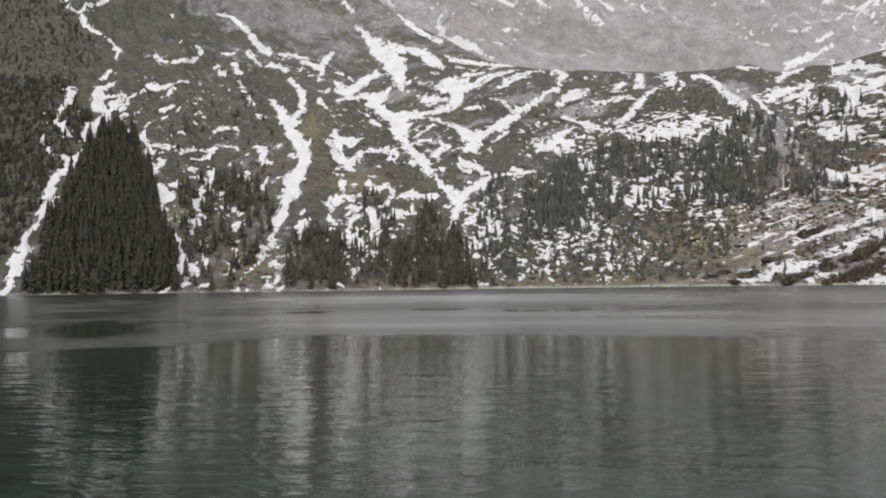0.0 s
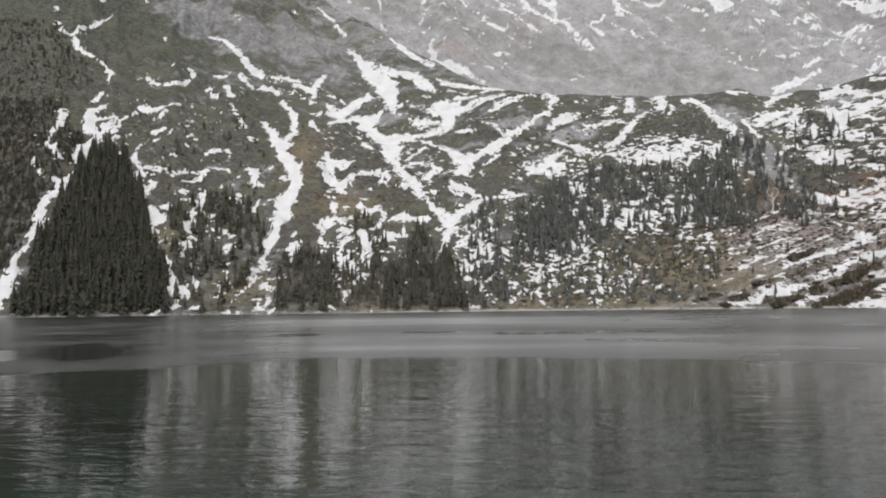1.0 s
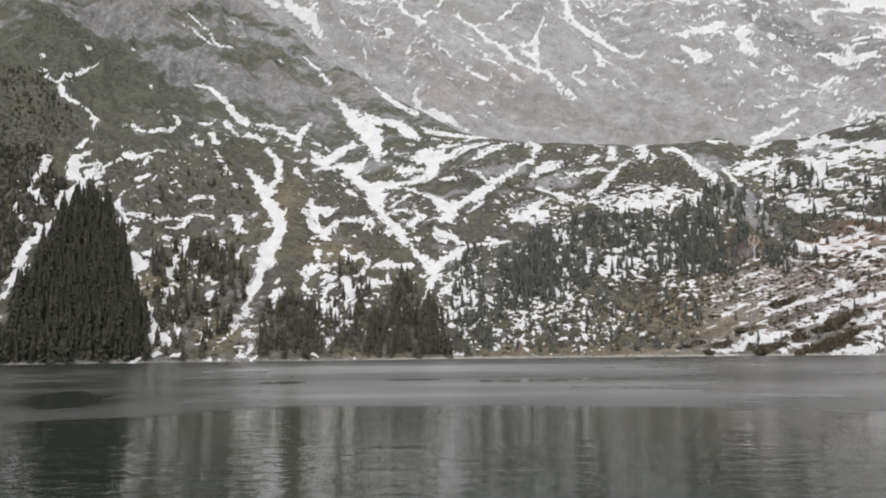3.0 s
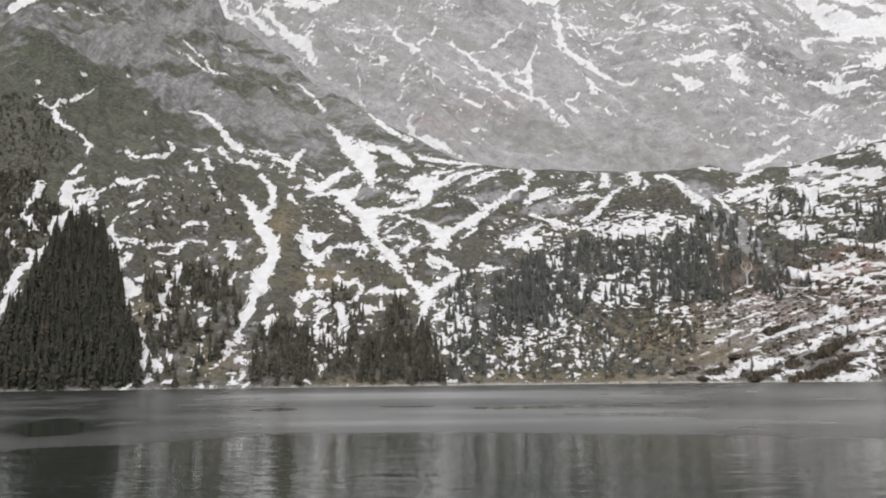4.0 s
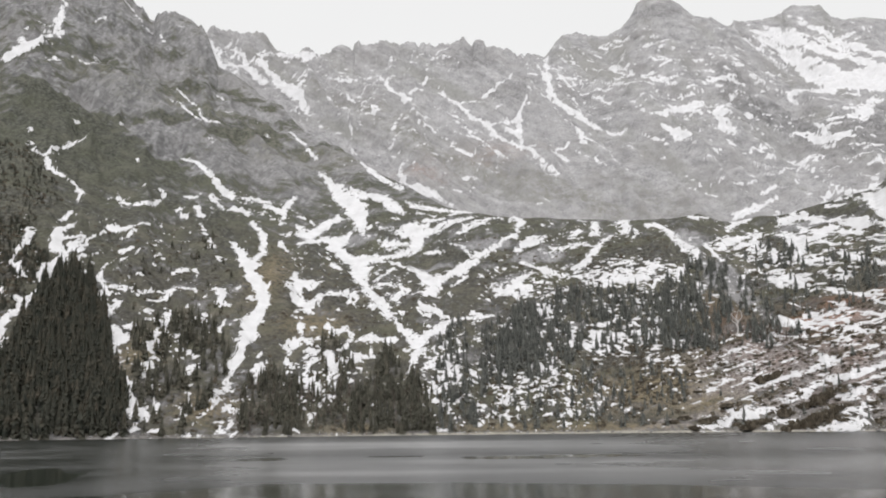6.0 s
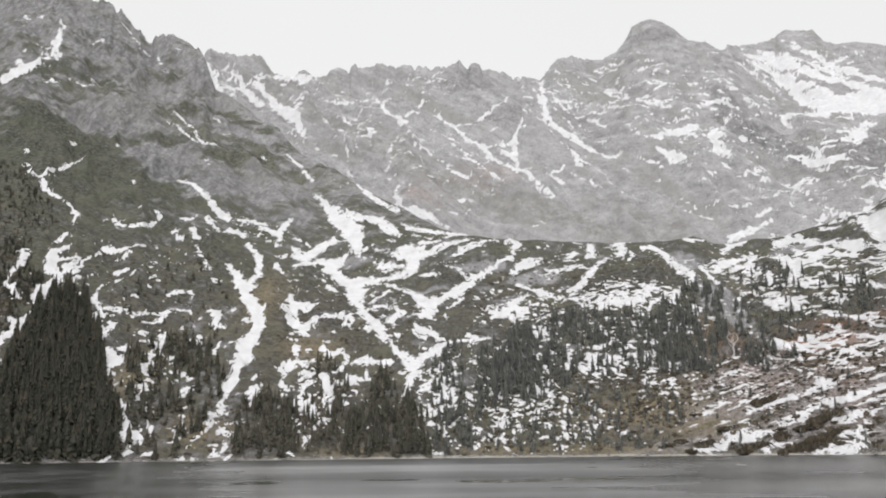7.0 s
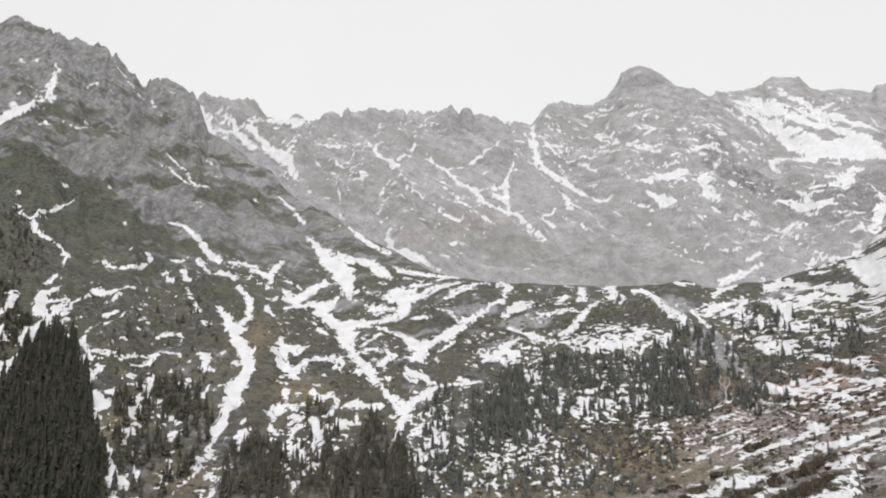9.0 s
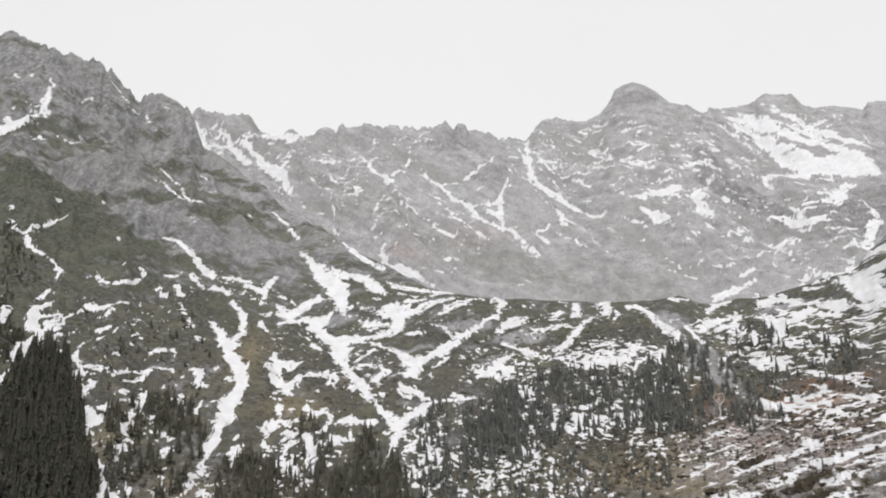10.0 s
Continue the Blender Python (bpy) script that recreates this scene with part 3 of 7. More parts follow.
drift("forked_couloir", (-158.1, 178.7, 4.3), (-150.4, 167.8, 6.3), (-140.9, 155.3, 9.2), (-134.6, 144.8, 10.0), (-129.8, 136.3, 10.8), (-122.9, 127.7, 11.6), (-115.8, 118.3, 11.4), (-110.7, 109.2, 10.2), (-110.8, 98.5, 11.8), (-113.5, 89.4, 13.3), (-113.1, 80.2, 12.1), (-112.4, 69.7, 10.9), (-113.0, 60.2, 10.7), (-114.1, 51.6, 8.9), (-115.7, 42.1, 6.3), (-115.1, 33.6, 5.3), (-114.2, 27.5, 3.7), (-114.1, 23.4, 4.3), (-112.0, 20.4, 4.3))
drift("forked_couloir", (-151.6, 212.3, 3.4), (-145.9, 203.4, 5.1), (-137.5, 195.0, 6.7), (-131.5, 183.5, 7.6), (-130.5, 169.8, 7.4), (-132.0, 158.1, 7.2), (-130.7, 144.7, 10.0))
drift("forked_couloir", (-122.0, 110.2, 3.7), (-119.2, 107.9, 2.8))
drift("forked_couloir", (-112.4, 129.4, 2.9), (-111.3, 121.1, 2.9))
drift("forked_couloir", (-113.9, 30.6, 3.0), (-111.9, 27.3, 2.2))
drift("high_couloir", (-246.1, 306.7, 5.1), (-236.9, 306.4, 6.4), (-211.6, 283.6, 6.2), (-193.4, 260.3, 7.3), (-179.6, 248.6, 9.6))
drift("patch", (-118.8, 197.2, 2.8), (-111.9, 199.3, 2.3))
drift("patch", (-114.4, 193.4, 3.3), (-109.6, 200.3, 2.3))
drift("patch", (-116.6, 182.4, 3.3), (-110.1, 170.7, 3.2))
drift("patch", (-99.3, 160.0, 1.4), (-98.4, 159.6, 1.3))
drift("patch", (-95.4, 152.4, 1.4), (-94.3, 151.4, 1.2))
drift("patch", (-133.9, 221.4, 2.3), (-127.5, 215.7, 2.9), (-124.6, 214.8, 3.5))
drift("patch", (-137.9, 225.8, 2.1), (-136.8, 225.1, 1.9))
drift("patch", (-166.9, 248.3, 4.2), (-156.6, 250.8, 4.9), (-147.7, 250.8, 3.0))
drift("patch", (-147.9, 242.6, 2.4), (-135.6, 238.3, 3.6), (-125.9, 232.3, 4.8))
drift("patch", (-119.2, 258.3, 3.1), (-121.7, 243.5, 6.0), (-126.2, 234.1, 6.0), (-122.5, 223.0, 3.5))
drift("patch", (-88.2, 251.7, 2.2), (-87.1, 251.1, 2.0))
drift("patch", (-79.6, 248.9, 2.2), (-78.7, 248.8, 2.0))
drift("patch", (-77.7, 241.5, 2.7), (-76.8, 241.8, 2.4))
drift("patch", (-101.6, 177.4, 1.5), (-100.8, 178.0, 1.3))
drift("patch", (-93.5, 171.5, 1.5), (-92.3, 170.2, 1.3))
drift("patch", (-89.0, 151.7, 1.4), (-88.1, 151.6, 1.2))
drift("central_couloir", (-101.9, 321.8, 3.6), (-88.0, 302.8, 9.4), (-73.9, 278.0, 14.6), (-58.4, 256.5, 20.7), (-46.5, 234.0, 17.9), (-42.1, 216.1, 10.2), (-39.9, 202.0, 4.5))
drift("central_couloir", (-108.2, 209.7, 4.6), (-99.2, 197.0, 7.9), (-91.7, 193.4, 8.9), (-86.5, 201.9, 9.2), (-79.2, 213.2, 8.1), (-71.6, 222.5, 5.3), (-69.0, 233.2, 3.6))
drift("central_couloir", (-99.2, 184.0, 4.4), (-91.9, 186.2, 5.5), (-84.9, 185.9, 5.0), (-78.9, 191.8, 6.7), (-69.8, 187.0, 9.9), (-61.6, 185.7, 10.0), (-54.7, 198.1, 6.8), (-51.1, 202.3, 4.0))
drift("central_couloir", (-63.5, 178.7, 8.7), (-53.6, 167.8, 8.6), (-44.8, 158.2, 9.5), (-41.3, 147.1, 9.3), (-34.3, 130.3, 6.8), (-30.4, 121.9, 5.7), (-25.3, 115.2, 6.1), (-22.1, 113.2, 5.6), (-17.1, 106.6, 6.5), (-12.4, 99.5, 6.3), (-7.7, 89.3, 3.6), (-1.8, 83.8, 5.3), (1.1, 79.1, 4.3), (3.2, 73.2, 5.1), (5.9, 68.8, 5.9), (10.0, 64.0, 8.3), (14.0, 61.3, 8.2), (10.4, 54.6, 5.7), (6.9, 47.6, 4.8), (4.9, 41.2, 3.1), (2.9, 37.8, 1.6))
drift("central_couloir", (0.3, 61.7, 2.1), (5.1, 60.5, 3.3))
drift("central_couloir", (14.8, 65.8, 4.2), (19.1, 71.2, 3.4), (23.5, 74.8, 4.3), (30.0, 78.7, 3.4), (34.3, 81.4, 3.4), (40.6, 82.6, 2.1))
drift("patch", (-66.2, 158.2, 3.7), (-61.1, 157.9, 4.7))
drift("patch", (-68.7, 164.4, 2.4), (-66.8, 163.3, 2.1))
drift("patch", (-56.7, 149.0, 3.3), (-55.0, 148.7, 2.9))
drift("patch", (-108.0, 227.1, 3.0), (-102.1, 225.7, 3.0))
drift("patch", (-92.2, 216.8, 4.7), (-95.7, 220.3, 2.4))
drift("patch", (-93.3, 138.0, 5.0), (-92.0, 127.4, 7.8), (-88.1, 122.9, 10.6), (-82.5, 129.1, 5.9), (-77.1, 124.0, 3.9), (-70.3, 129.0, 2.9))
drift("patch", (-88.8, 111.0, 4.7), (-80.9, 105.1, 6.5), (-73.8, 105.0, 7.4), (-69.7, 109.1, 5.6), (-65.9, 114.1, 3.8), (-59.2, 116.6, 2.9), (-52.4, 118.0, 3.8), (-45.0, 116.2, 4.7), (-39.2, 113.7, 5.6), (-37.3, 108.0, 4.7))
drift("patch", (-75.9, 98.9, 5.5), (-72.1, 95.7, 2.7))
drift("patch", (-44.4, 108.0, 3.4), (-42.8, 107.7, 3.0))
drift("patch", (-84.3, 96.1, 3.3), (-81.9, 95.2, 2.9))
drift("patch", (-85.0, 92.1, 2.3), (-78.9, 90.2, 2.2))
drift("patch", (-51.4, 100.5, 2.1), (-49.8, 100.0, 1.8))
drift("patch", (17.6, 83.1, 2.2), (19.9, 85.9, 1.7))
drift("patch", (44.8, 82.5, 1.5), (45.5, 82.4, 1.4))
drift("patch", (-42.2, 252.0, 4.4), (-39.0, 250.8, 3.9))
drift("patch", (-36.9, 232.8, 2.1), (-35.9, 232.5, 1.9))
drift("patch", (-34.7, 212.3, 4.6), (-27.1, 216.2, 2.3))
drift("patch", (-31.3, 260.4, 6.2), (-21.6, 251.4, 8.5), (-11.4, 240.4, 7.2), (0.5, 232.9, 4.7))
drift("patch", (-48.4, 268.0, 5.0), (-37.7, 262.8, 5.6))
drift("patch", (-8.2, 225.6, 3.5), (-1.4, 221.5, 2.3))
drift("patch", (3.5, 252.4, 3.6), (12.3, 241.4, 4.8), (24.7, 234.5, 4.1), (36.1, 232.2, 4.7), (51.1, 230.3, 5.8))
drift("patch", (47.4, 221.3, 2.8), (61.6, 224.2, 3.4), (72.2, 222.3, 2.8))
drift("patch", (15.9, 228.1, 1.7), (32.7, 223.2, 2.3))
drift("wall", (0.8, 451.4, 7.9), (26.6, 425.8, 8.8), (46.9, 421.8, 9.0), (73.6, 413.1, 6.0), (96.1, 401.5, 3.0))
drift("wall", (-4.3, 506.1, 4.2), (0.8, 451.4, 7.9))
drift("patch", (-51.0, 346.0, 2.8), (-37.7, 317.2, 6.8), (-17.0, 297.6, 4.0), (0.5, 281.5, 3.9))
drift("patch", (-77.9, 296.6, 4.0), (-58.0, 273.0, 5.7), (-45.2, 266.8, 7.6))
drift("patch", (23.9, 214.8, 4.5), (35.1, 215.3, 4.5), (44.3, 216.4, 2.8))
drift("patch", (37.7, 198.9, 3.3), (48.9, 205.5, 5.5), (57.0, 208.4, 5.0), (69.0, 212.4, 3.9), (73.7, 214.0, 1.7))
drift("patch", (55.3, 190.8, 4.3), (62.8, 196.3, 5.4), (68.9, 204.6, 4.4), (78.9, 207.5, 4.4), (89.2, 209.8, 2.7))
drift("patch", (93.9, 210.5, 1.7), (100.7, 209.2, 2.2))
drift("patch", (70.3, 189.1, 1.4), (71.1, 188.7, 1.3))
drift("patch", (-5.1, 199.7, 4.5), (3.2, 197.4, 11.1), (11.6, 201.4, 12.3), (16.9, 196.2, 12.2), (15.8, 184.7, 10.9), (12.7, 171.1, 7.4))
drift("patch", (6.1, 208.5, 3.4), (14.5, 211.4, 2.8))
drift("patch", (23.1, 191.3, 4.4), (28.7, 196.2, 4.4), (36.0, 200.0, 3.3))
drift("patch", (-15.0, 187.9, 5.5), (-9.5, 184.3, 7.7), (-13.9, 180.6, 4.3))
drift("patch", (-4.9, 178.2, 3.2), (0.4, 172.7, 4.3))
drift("patch", (-39.9, 163.7, 8.5), (-29.3, 165.1, 5.3), (-18.8, 164.8, 6.4), (-7.4, 164.4, 4.7), (0.4, 168.9, 4.2), (8.3, 169.9, 2.6))
drift("patch", (-22.9, 158.4, 4.2), (-13.4, 157.5, 2.6), (-2.1, 154.5, 2.1), (2.1, 150.6, 3.1))
drift("patch", (-22.2, 132.5, 2.4), (-13.0, 144.2, 2.0), (-7.2, 149.4, 2.0))
drift("patch", (-26.4, 122.2, 2.9), (-17.0, 124.6, 2.4), (-8.4, 126.3, 1.9))
drift("patch", (-19.7, 146.6, 1.8), (-18.0, 146.8, 1.6))
drift("patch", (-22.9, 142.1, 1.8), (-22.0, 141.5, 1.6))
drift("patch", (-12.0, 113.7, 2.5), (-11.2, 113.2, 2.2))
drift("patch", (-27.0, 104.1, 2.8), (-23.0, 101.2, 2.3))
drift("patch", (-2.0, 124.3, 3.8), (0.4, 118.0, 3.3), (-3.5, 112.8, 4.7), (-5.0, 108.6, 3.7))
drift("patch", (9.7, 116.0, 2.8), (19.0, 116.3, 2.8))
drift("patch", (-0.4, 95.3, 2.0), (0.4, 95.0, 1.8))
drift("ledge_couloir", (2.9, 147.8, 3.0), (10.3, 141.4, 4.0), (15.0, 134.6, 5.9), (19.5, 128.5, 7.7), (27.4, 128.7, 10.6))
drift("ledge_couloir", (23.7, 117.9, 8.5), (29.5, 111.8, 3.7))
drift("ledge_couloir", (29.7, 127.8, 7.7), (36.9, 130.8, 7.7), (41.9, 134.8, 6.8), (48.0, 140.2, 6.8), (56.0, 148.3, 6.9), (63.9, 148.9, 6.9), (69.4, 157.2, 6.0), (74.9, 162.5, 4.6), (83.6, 166.9, 4.1), (91.6, 171.2, 4.1), (100.1, 178.6, 4.1), (107.2, 185.2, 4.7), (113.7, 193.9, 5.3), (117.7, 200.5, 4.3))
drift("ledge_couloir", (109.7, 206.2, 3.3), (115.4, 201.4, 5.4), (119.2, 197.0, 3.2))
drift("wall", (201.0, 383.3, 2.7), (202.7, 383.6, 2.4))
drift("patch", (60.4, 165.2, 2.0), (55.1, 171.1, 2.1), (49.0, 176.5, 2.1))
drift("patch", (27.4, 168.6, 4.2), (32.4, 168.1, 3.1))
drift("patch", (37.5, 169.0, 2.8), (39.1, 168.1, 2.5))
drift("patch", (43.3, 123.7, 2.8), (48.1, 125.0, 3.8), (53.2, 128.1, 2.4), (56.0, 133.1, 2.4))
drift("patch", (41.0, 115.2, 2.3), (41.4, 110.7, 1.8))
drift("patch", (67.8, 133.8, 2.6), (69.4, 133.6, 2.3))
drift("patch", (82.3, 138.6, 2.2), (83.1, 138.8, 1.9))
drift("patch", (89.9, 141.7, 2.2), (90.5, 141.1, 2.0))
drift("patch", (76.7, 124.2, 3.3), (80.7, 120.6, 2.8), (82.4, 115.9, 3.7), (87.3, 114.4, 4.6), (94.7, 121.6, 6.6), (98.1, 127.8, 5.7), (104.0, 131.3, 3.8), (108.9, 133.2, 2.9))
drift("patch", (76.9, 111.0, 3.7), (84.1, 111.9, 3.7), (94.5, 112.3, 4.6), (93.8, 102.7, 2.3))
drift("patch", (100.6, 117.9, 3.7), (104.0, 120.3, 2.8))
drift("patch", (61.9, 108.0, 1.6), (62.6, 107.3, 1.5))
drift("patch", (64.7, 112.2, 1.6), (65.4, 111.9, 1.5))
drift("patch", (69.3, 106.7, 2.0), (70.8, 106.3, 1.8))
drift("patch", (104.5, 163.9, 2.5), (107.8, 164.4, 3.0), (114.3, 169.7, 6.1), (120.2, 176.1, 5.1), (124.9, 176.1, 5.1), (132.5, 177.2, 4.1))
drift("patch", (96.3, 157.5, 1.8), (97.8, 156.6, 1.6))
drift("patch", (15.3, 102.8, 3.6), (20.3, 96.4, 5.4), (27.1, 98.5, 4.5), (31.4, 96.2, 3.6))
drift("patch", (19.4, 91.4, 3.2), (20.8, 91.1, 2.8))
drift("patch", (33.1, 90.4, 2.2), (37.1, 89.0, 1.7))
drift("patch", (55.4, 92.1, 2.2), (63.6, 89.2, 3.5), (70.1, 89.1, 3.5))
drift("patch", (21.2, 82.9, 1.6), (22.6, 82.9, 1.4))
drift("patch", (-230.7, 79.4, 2.0), (-227.0, 76.2, 2.8), (-221.2, 71.5, 2.4))
drift("patch", (-214.1, 71.2, 1.5), (-213.5, 71.0, 1.3))
drift("patch", (-197.1, 73.4, 3.3), (-192.4, 67.7, 5.7), (-188.0, 62.4, 6.4), (-185.2, 63.0, 4.0), (-184.7, 65.6, 3.2))
drift("patch", (-186.1, 57.9, 3.1), (-181.9, 53.8, 3.1))
drift("patch", (-189.0, 75.5, 2.9), (-189.0, 79.0, 2.5), (-183.0, 74.3, 3.3))
drift("patch", (-172.8, 46.1, 1.1), (-171.3, 48.7, 1.1))
drift("patch", (-165.5, 34.6, 2.2), (-161.1, 32.1, 2.5))
drift("patch", (-172.5, 72.6, 2.5), (-171.6, 68.3, 5.8), (-168.5, 60.6, 4.0), (-166.9, 57.0, 2.4))
drift("patch", (-173.7, 82.3, 2.1), (-166.2, 70.1, 3.3))
drift("patch", (-169.3, 80.3, 2.6), (-172.3, 88.0, 3.5))
drift("patch", (-163.8, 61.3, 3.7), (-160.1, 62.8, 2.0))
drift("patch", (-179.0, 83.3, 2.7), (-177.7, 82.9, 2.4))
drift("patch", (-159.9, 54.7, 2.2), (-159.2, 54.6, 1.9))
drift("patch", (-160.4, 49.3, 3.5), (-160.8, 45.9, 3.4))
drift("patch", (-159.3, 40.3, 2.7), (-158.3, 39.5, 2.4))
drift("patch", (-155.0, 29.8, 1.4), (-153.6, 30.5, 1.8))
drift("patch", (-147.7, 29.0, 2.6), (-145.0, 26.8, 1.8))
drift("patch", (-156.6, 22.4, 4.2), (-154.3, 17.0, 5.6), (-150.7, 13.6, 6.9), (-148.8, 8.7, 4.8), (-147.9, 5.3, 4.7))
drift("patch", (-152.3, 22.6, 3.2), (-150.2, 16.6, 2.8), (-145.7, 9.7, 2.1))
drift("patch", (-159.2, 14.1, 2.4), (-157.9, 14.4, 2.1))
drift("patch", (-156.4, 2.2, 2.0), (-152.4, 3.6, 2.7))
drift("patch", (-206.4, 10.0, 1.5), (-205.9, 10.1, 1.3))
drift("patch", (-157.7, 68.9, 2.6), (-156.3, 68.4, 2.3))
drift("patch", (-140.1, 3.4, 1.7), (-136.7, 4.4, 1.4))
drift("patch", (-143.9, 17.2, 1.8), (-142.8, 19.9, 1.4))
drift("patch", (-153.9, 85.7, 2.2), (-147.8, 87.1, 4.0), (-145.4, 85.3, 3.5))
drift("patch", (-133.5, 75.6, 2.1), (-134.4, 84.3, 2.2))
drift("patch", (-149.3, 59.1, 2.0), (-145.7, 57.0, 2.4), (-141.3, 52.4, 3.6), (-138.7, 53.8, 2.0))
drift("patch", (-138.3, 60.1, 2.2), (-136.8, 59.9, 2.0))
drift("patch", (-139.7, 70.9, 1.9), (-138.9, 70.6, 1.7))
drift("patch", (-138.1, 46.3, 3.5), (-135.2, 40.0, 2.7))
drift("patch", (-131.6, 33.2, 1.3), (-131.0, 33.0, 1.2))
drift("patch", (-129.4, 27.4, 2.2), (-128.0, 22.3, 2.9), (-128.9, 20.1, 4.3), (-125.9, 20.9, 3.6))
drift("patch", (-127.8, 15.3, 2.2), (-126.8, 15.1, 2.0))
drift("patch", (-128.8, 12.1, 1.3), (-128.3, 12.1, 1.1))
drift("patch", (-117.0, 15.0, 2.1), (-119.0, 12.6, 1.4))
drift("patch", (-123.7, 72.1, 2.1), (-118.8, 67.6, 3.3), (-115.3, 65.1, 4.1))
drift("patch", (-101.9, 54.5, 3.2), (-99.3, 57.3, 2.0), (-96.8, 58.2, 1.6))
drift("patch", (-103.1, 44.0, 2.4), (-99.8, 45.6, 4.7), (-96.9, 49.2, 4.0), (-96.3, 42.0, 5.5), (-95.7, 37.8, 3.9), (-92.0, 37.3, 3.1))
drift("patch", (-107.1, 41.5, 1.8), (-106.4, 41.3, 1.6))
drift("patch", (-106.5, 17.1, 2.0), (-105.7, 16.3, 1.7))
drift("patch", (-103.0, 16.7, 2.2), (-100.9, 13.6, 1.8))
drift("patch", (-102.5, 9.7, 2.8), (-102.0, 6.3, 2.1))
drift("patch", (-105.8, 5.4, 2.4), (-103.5, 3.3, 2.8), (-97.2, 2.3, 2.1))
drift("patch", (-109.9, 2.2, 2.0), (-107.2, 2.5, 2.1))
drift("patch", (-121.7, 2.3, 1.7), (-119.1, 2.3, 1.7))
drift("patch", (-78.6, 84.7, 2.7), (-77.0, 77.6, 3.5))
drift("patch", (-87.1, 68.5, 2.5), (-82.9, 66.2, 4.2), (-79.6, 70.1, 3.4), (-75.9, 71.9, 4.3), (-69.3, 68.4, 3.4), (-66.5, 69.1, 3.0))
drift("patch", (-84.0, 61.8, 3.3), (-81.2, 58.0, 4.1))
drift("patch", (-80.8, 52.4, 4.1), (-78.2, 48.7, 4.0), (-72.7, 46.8, 3.2))
drift("patch", (-68.5, 54.8, 4.1), (-62.8, 57.9, 3.3), (-60.1, 58.4, 2.1))
drift("patch", (-66.1, 42.5, 4.7), (-64.4, 46.1, 2.4))
drift("patch", (-72.0, 36.5, 3.9), (-68.3, 36.7, 3.5))
drift("patch", (-63.6, 34.1, 3.1), (-59.3, 38.0, 3.1), (-56.4, 34.0, 3.8), (-56.9, 29.1, 3.4))
drift("patch", (-56.5, 25.9, 2.4), (-55.2, 25.7, 2.1))
drift("patch", (-67.9, 18.3, 2.9), (-66.0, 20.4, 2.2), (-63.6, 17.5, 2.2))
drift("patch", (-53.2, 19.6, 2.0), (-52.6, 19.4, 1.8))
drift("patch", (-56.9, 13.2, 2.6), (-55.7, 12.8, 2.3))
drift("patch", (-53.3, 5.8, 2.5), (-51.6, 5.8, 2.3))
drift("patch", (-64.9, 2.8, 1.6), (-63.6, 2.5, 1.4))
drift("patch", (-49.3, 22.0, 2.2), (-48.0, 25.9, 2.3))
drift("patch", (-47.8, 19.5, 1.7), (-47.1, 19.4, 1.5))
drift("patch", (-39.9, 4.6, 1.0), (-39.4, 4.6, 0.8))
drift("patch", (-54.9, 78.7, 2.6), (-52.2, 73.8, 3.4), (-49.9, 77.9, 3.5), (-44.6, 81.1, 3.5), (-43.4, 83.5, 1.8))
drift("patch", (-62.2, 64.4, 1.9), (-61.5, 64.1, 1.7))
drift("patch", (-64.2, 69.9, 1.1), (-63.4, 69.7, 1.0))
drift("patch", (-67.6, 81.3, 2.0), (-66.2, 81.2, 1.8))
drift("patch", (-56.4, 89.3, 2.0), (-54.9, 88.7, 1.8))
drift("patch", (-37.6, 76.3, 2.6), (-38.3, 69.9, 2.6), (-40.2, 63.2, 1.7), (-42.7, 60.7, 1.2))
drift("patch", (-52.4, 58.3, 3.3), (-49.4, 54.8, 5.7), (-49.5, 49.4, 7.2), (-46.2, 42.4, 6.3), (-44.2, 36.3, 5.4), (-44.8, 30.2, 3.8), (-44.9, 25.3, 1.9))
drift("patch", (-50.4, 36.3, 3.1), (-50.0, 42.1, 2.3))
drift("patch", (-45.2, 46.9, 2.4), (-41.3, 52.0, 2.4), (-36.2, 55.8, 4.1), (-32.1, 56.1, 3.3))
drift("patch", (-34.5, 35.1, 2.4), (-33.1, 34.3, 2.1))
drift("patch", (-33.3, 42.2, 1.4), (-32.6, 42.2, 1.3))
drift("patch", (-18.5, 18.9, 1.3), (-17.9, 18.7, 1.2))
drift("patch", (-99.9, 23.3, 1.3), (-99.2, 23.2, 1.2))
drift("patch", (-32.1, 69.6, 1.7), (-25.6, 69.3, 3.4), (-22.3, 72.8, 3.9), (-17.2, 71.7, 1.7))
drift("patch", (-10.2, 68.4, 3.4), (-5.2, 68.6, 3.4))
drift("patch", (-32.1, 55.0, 4.1), (-27.4, 54.6, 2.9), (-22.0, 55.2, 4.1), (-21.4, 58.2, 2.5))
drift("patch", (-39.7, 76.3, 2.3), (-38.2, 76.3, 2.1))
drift("patch", (-36.4, 42.1, 1.4), (-35.2, 42.0, 1.3))
drift("patch", (-28.7, 44.7, 2.2), (-28.0, 44.7, 1.9))
drift("patch", (-1.7, 55.6, 1.1), (-1.0, 55.1, 1.0))
drift("patch", (28.7, 61.5, 3.3), (32.4, 66.5, 2.1), (33.6, 62.9, 1.6))
drift("patch", (30.0, 53.5, 3.2), (31.6, 49.8, 4.7), (33.2, 44.4, 3.9), (29.0, 39.0, 3.1), (25.8, 39.4, 3.1))
drift("patch", (33.5, 54.4, 1.4), (34.1, 54.2, 1.3))
drift("patch", (40.0, 68.4, 2.5), (42.4, 63.8, 3.3), (40.9, 56.6, 2.4))
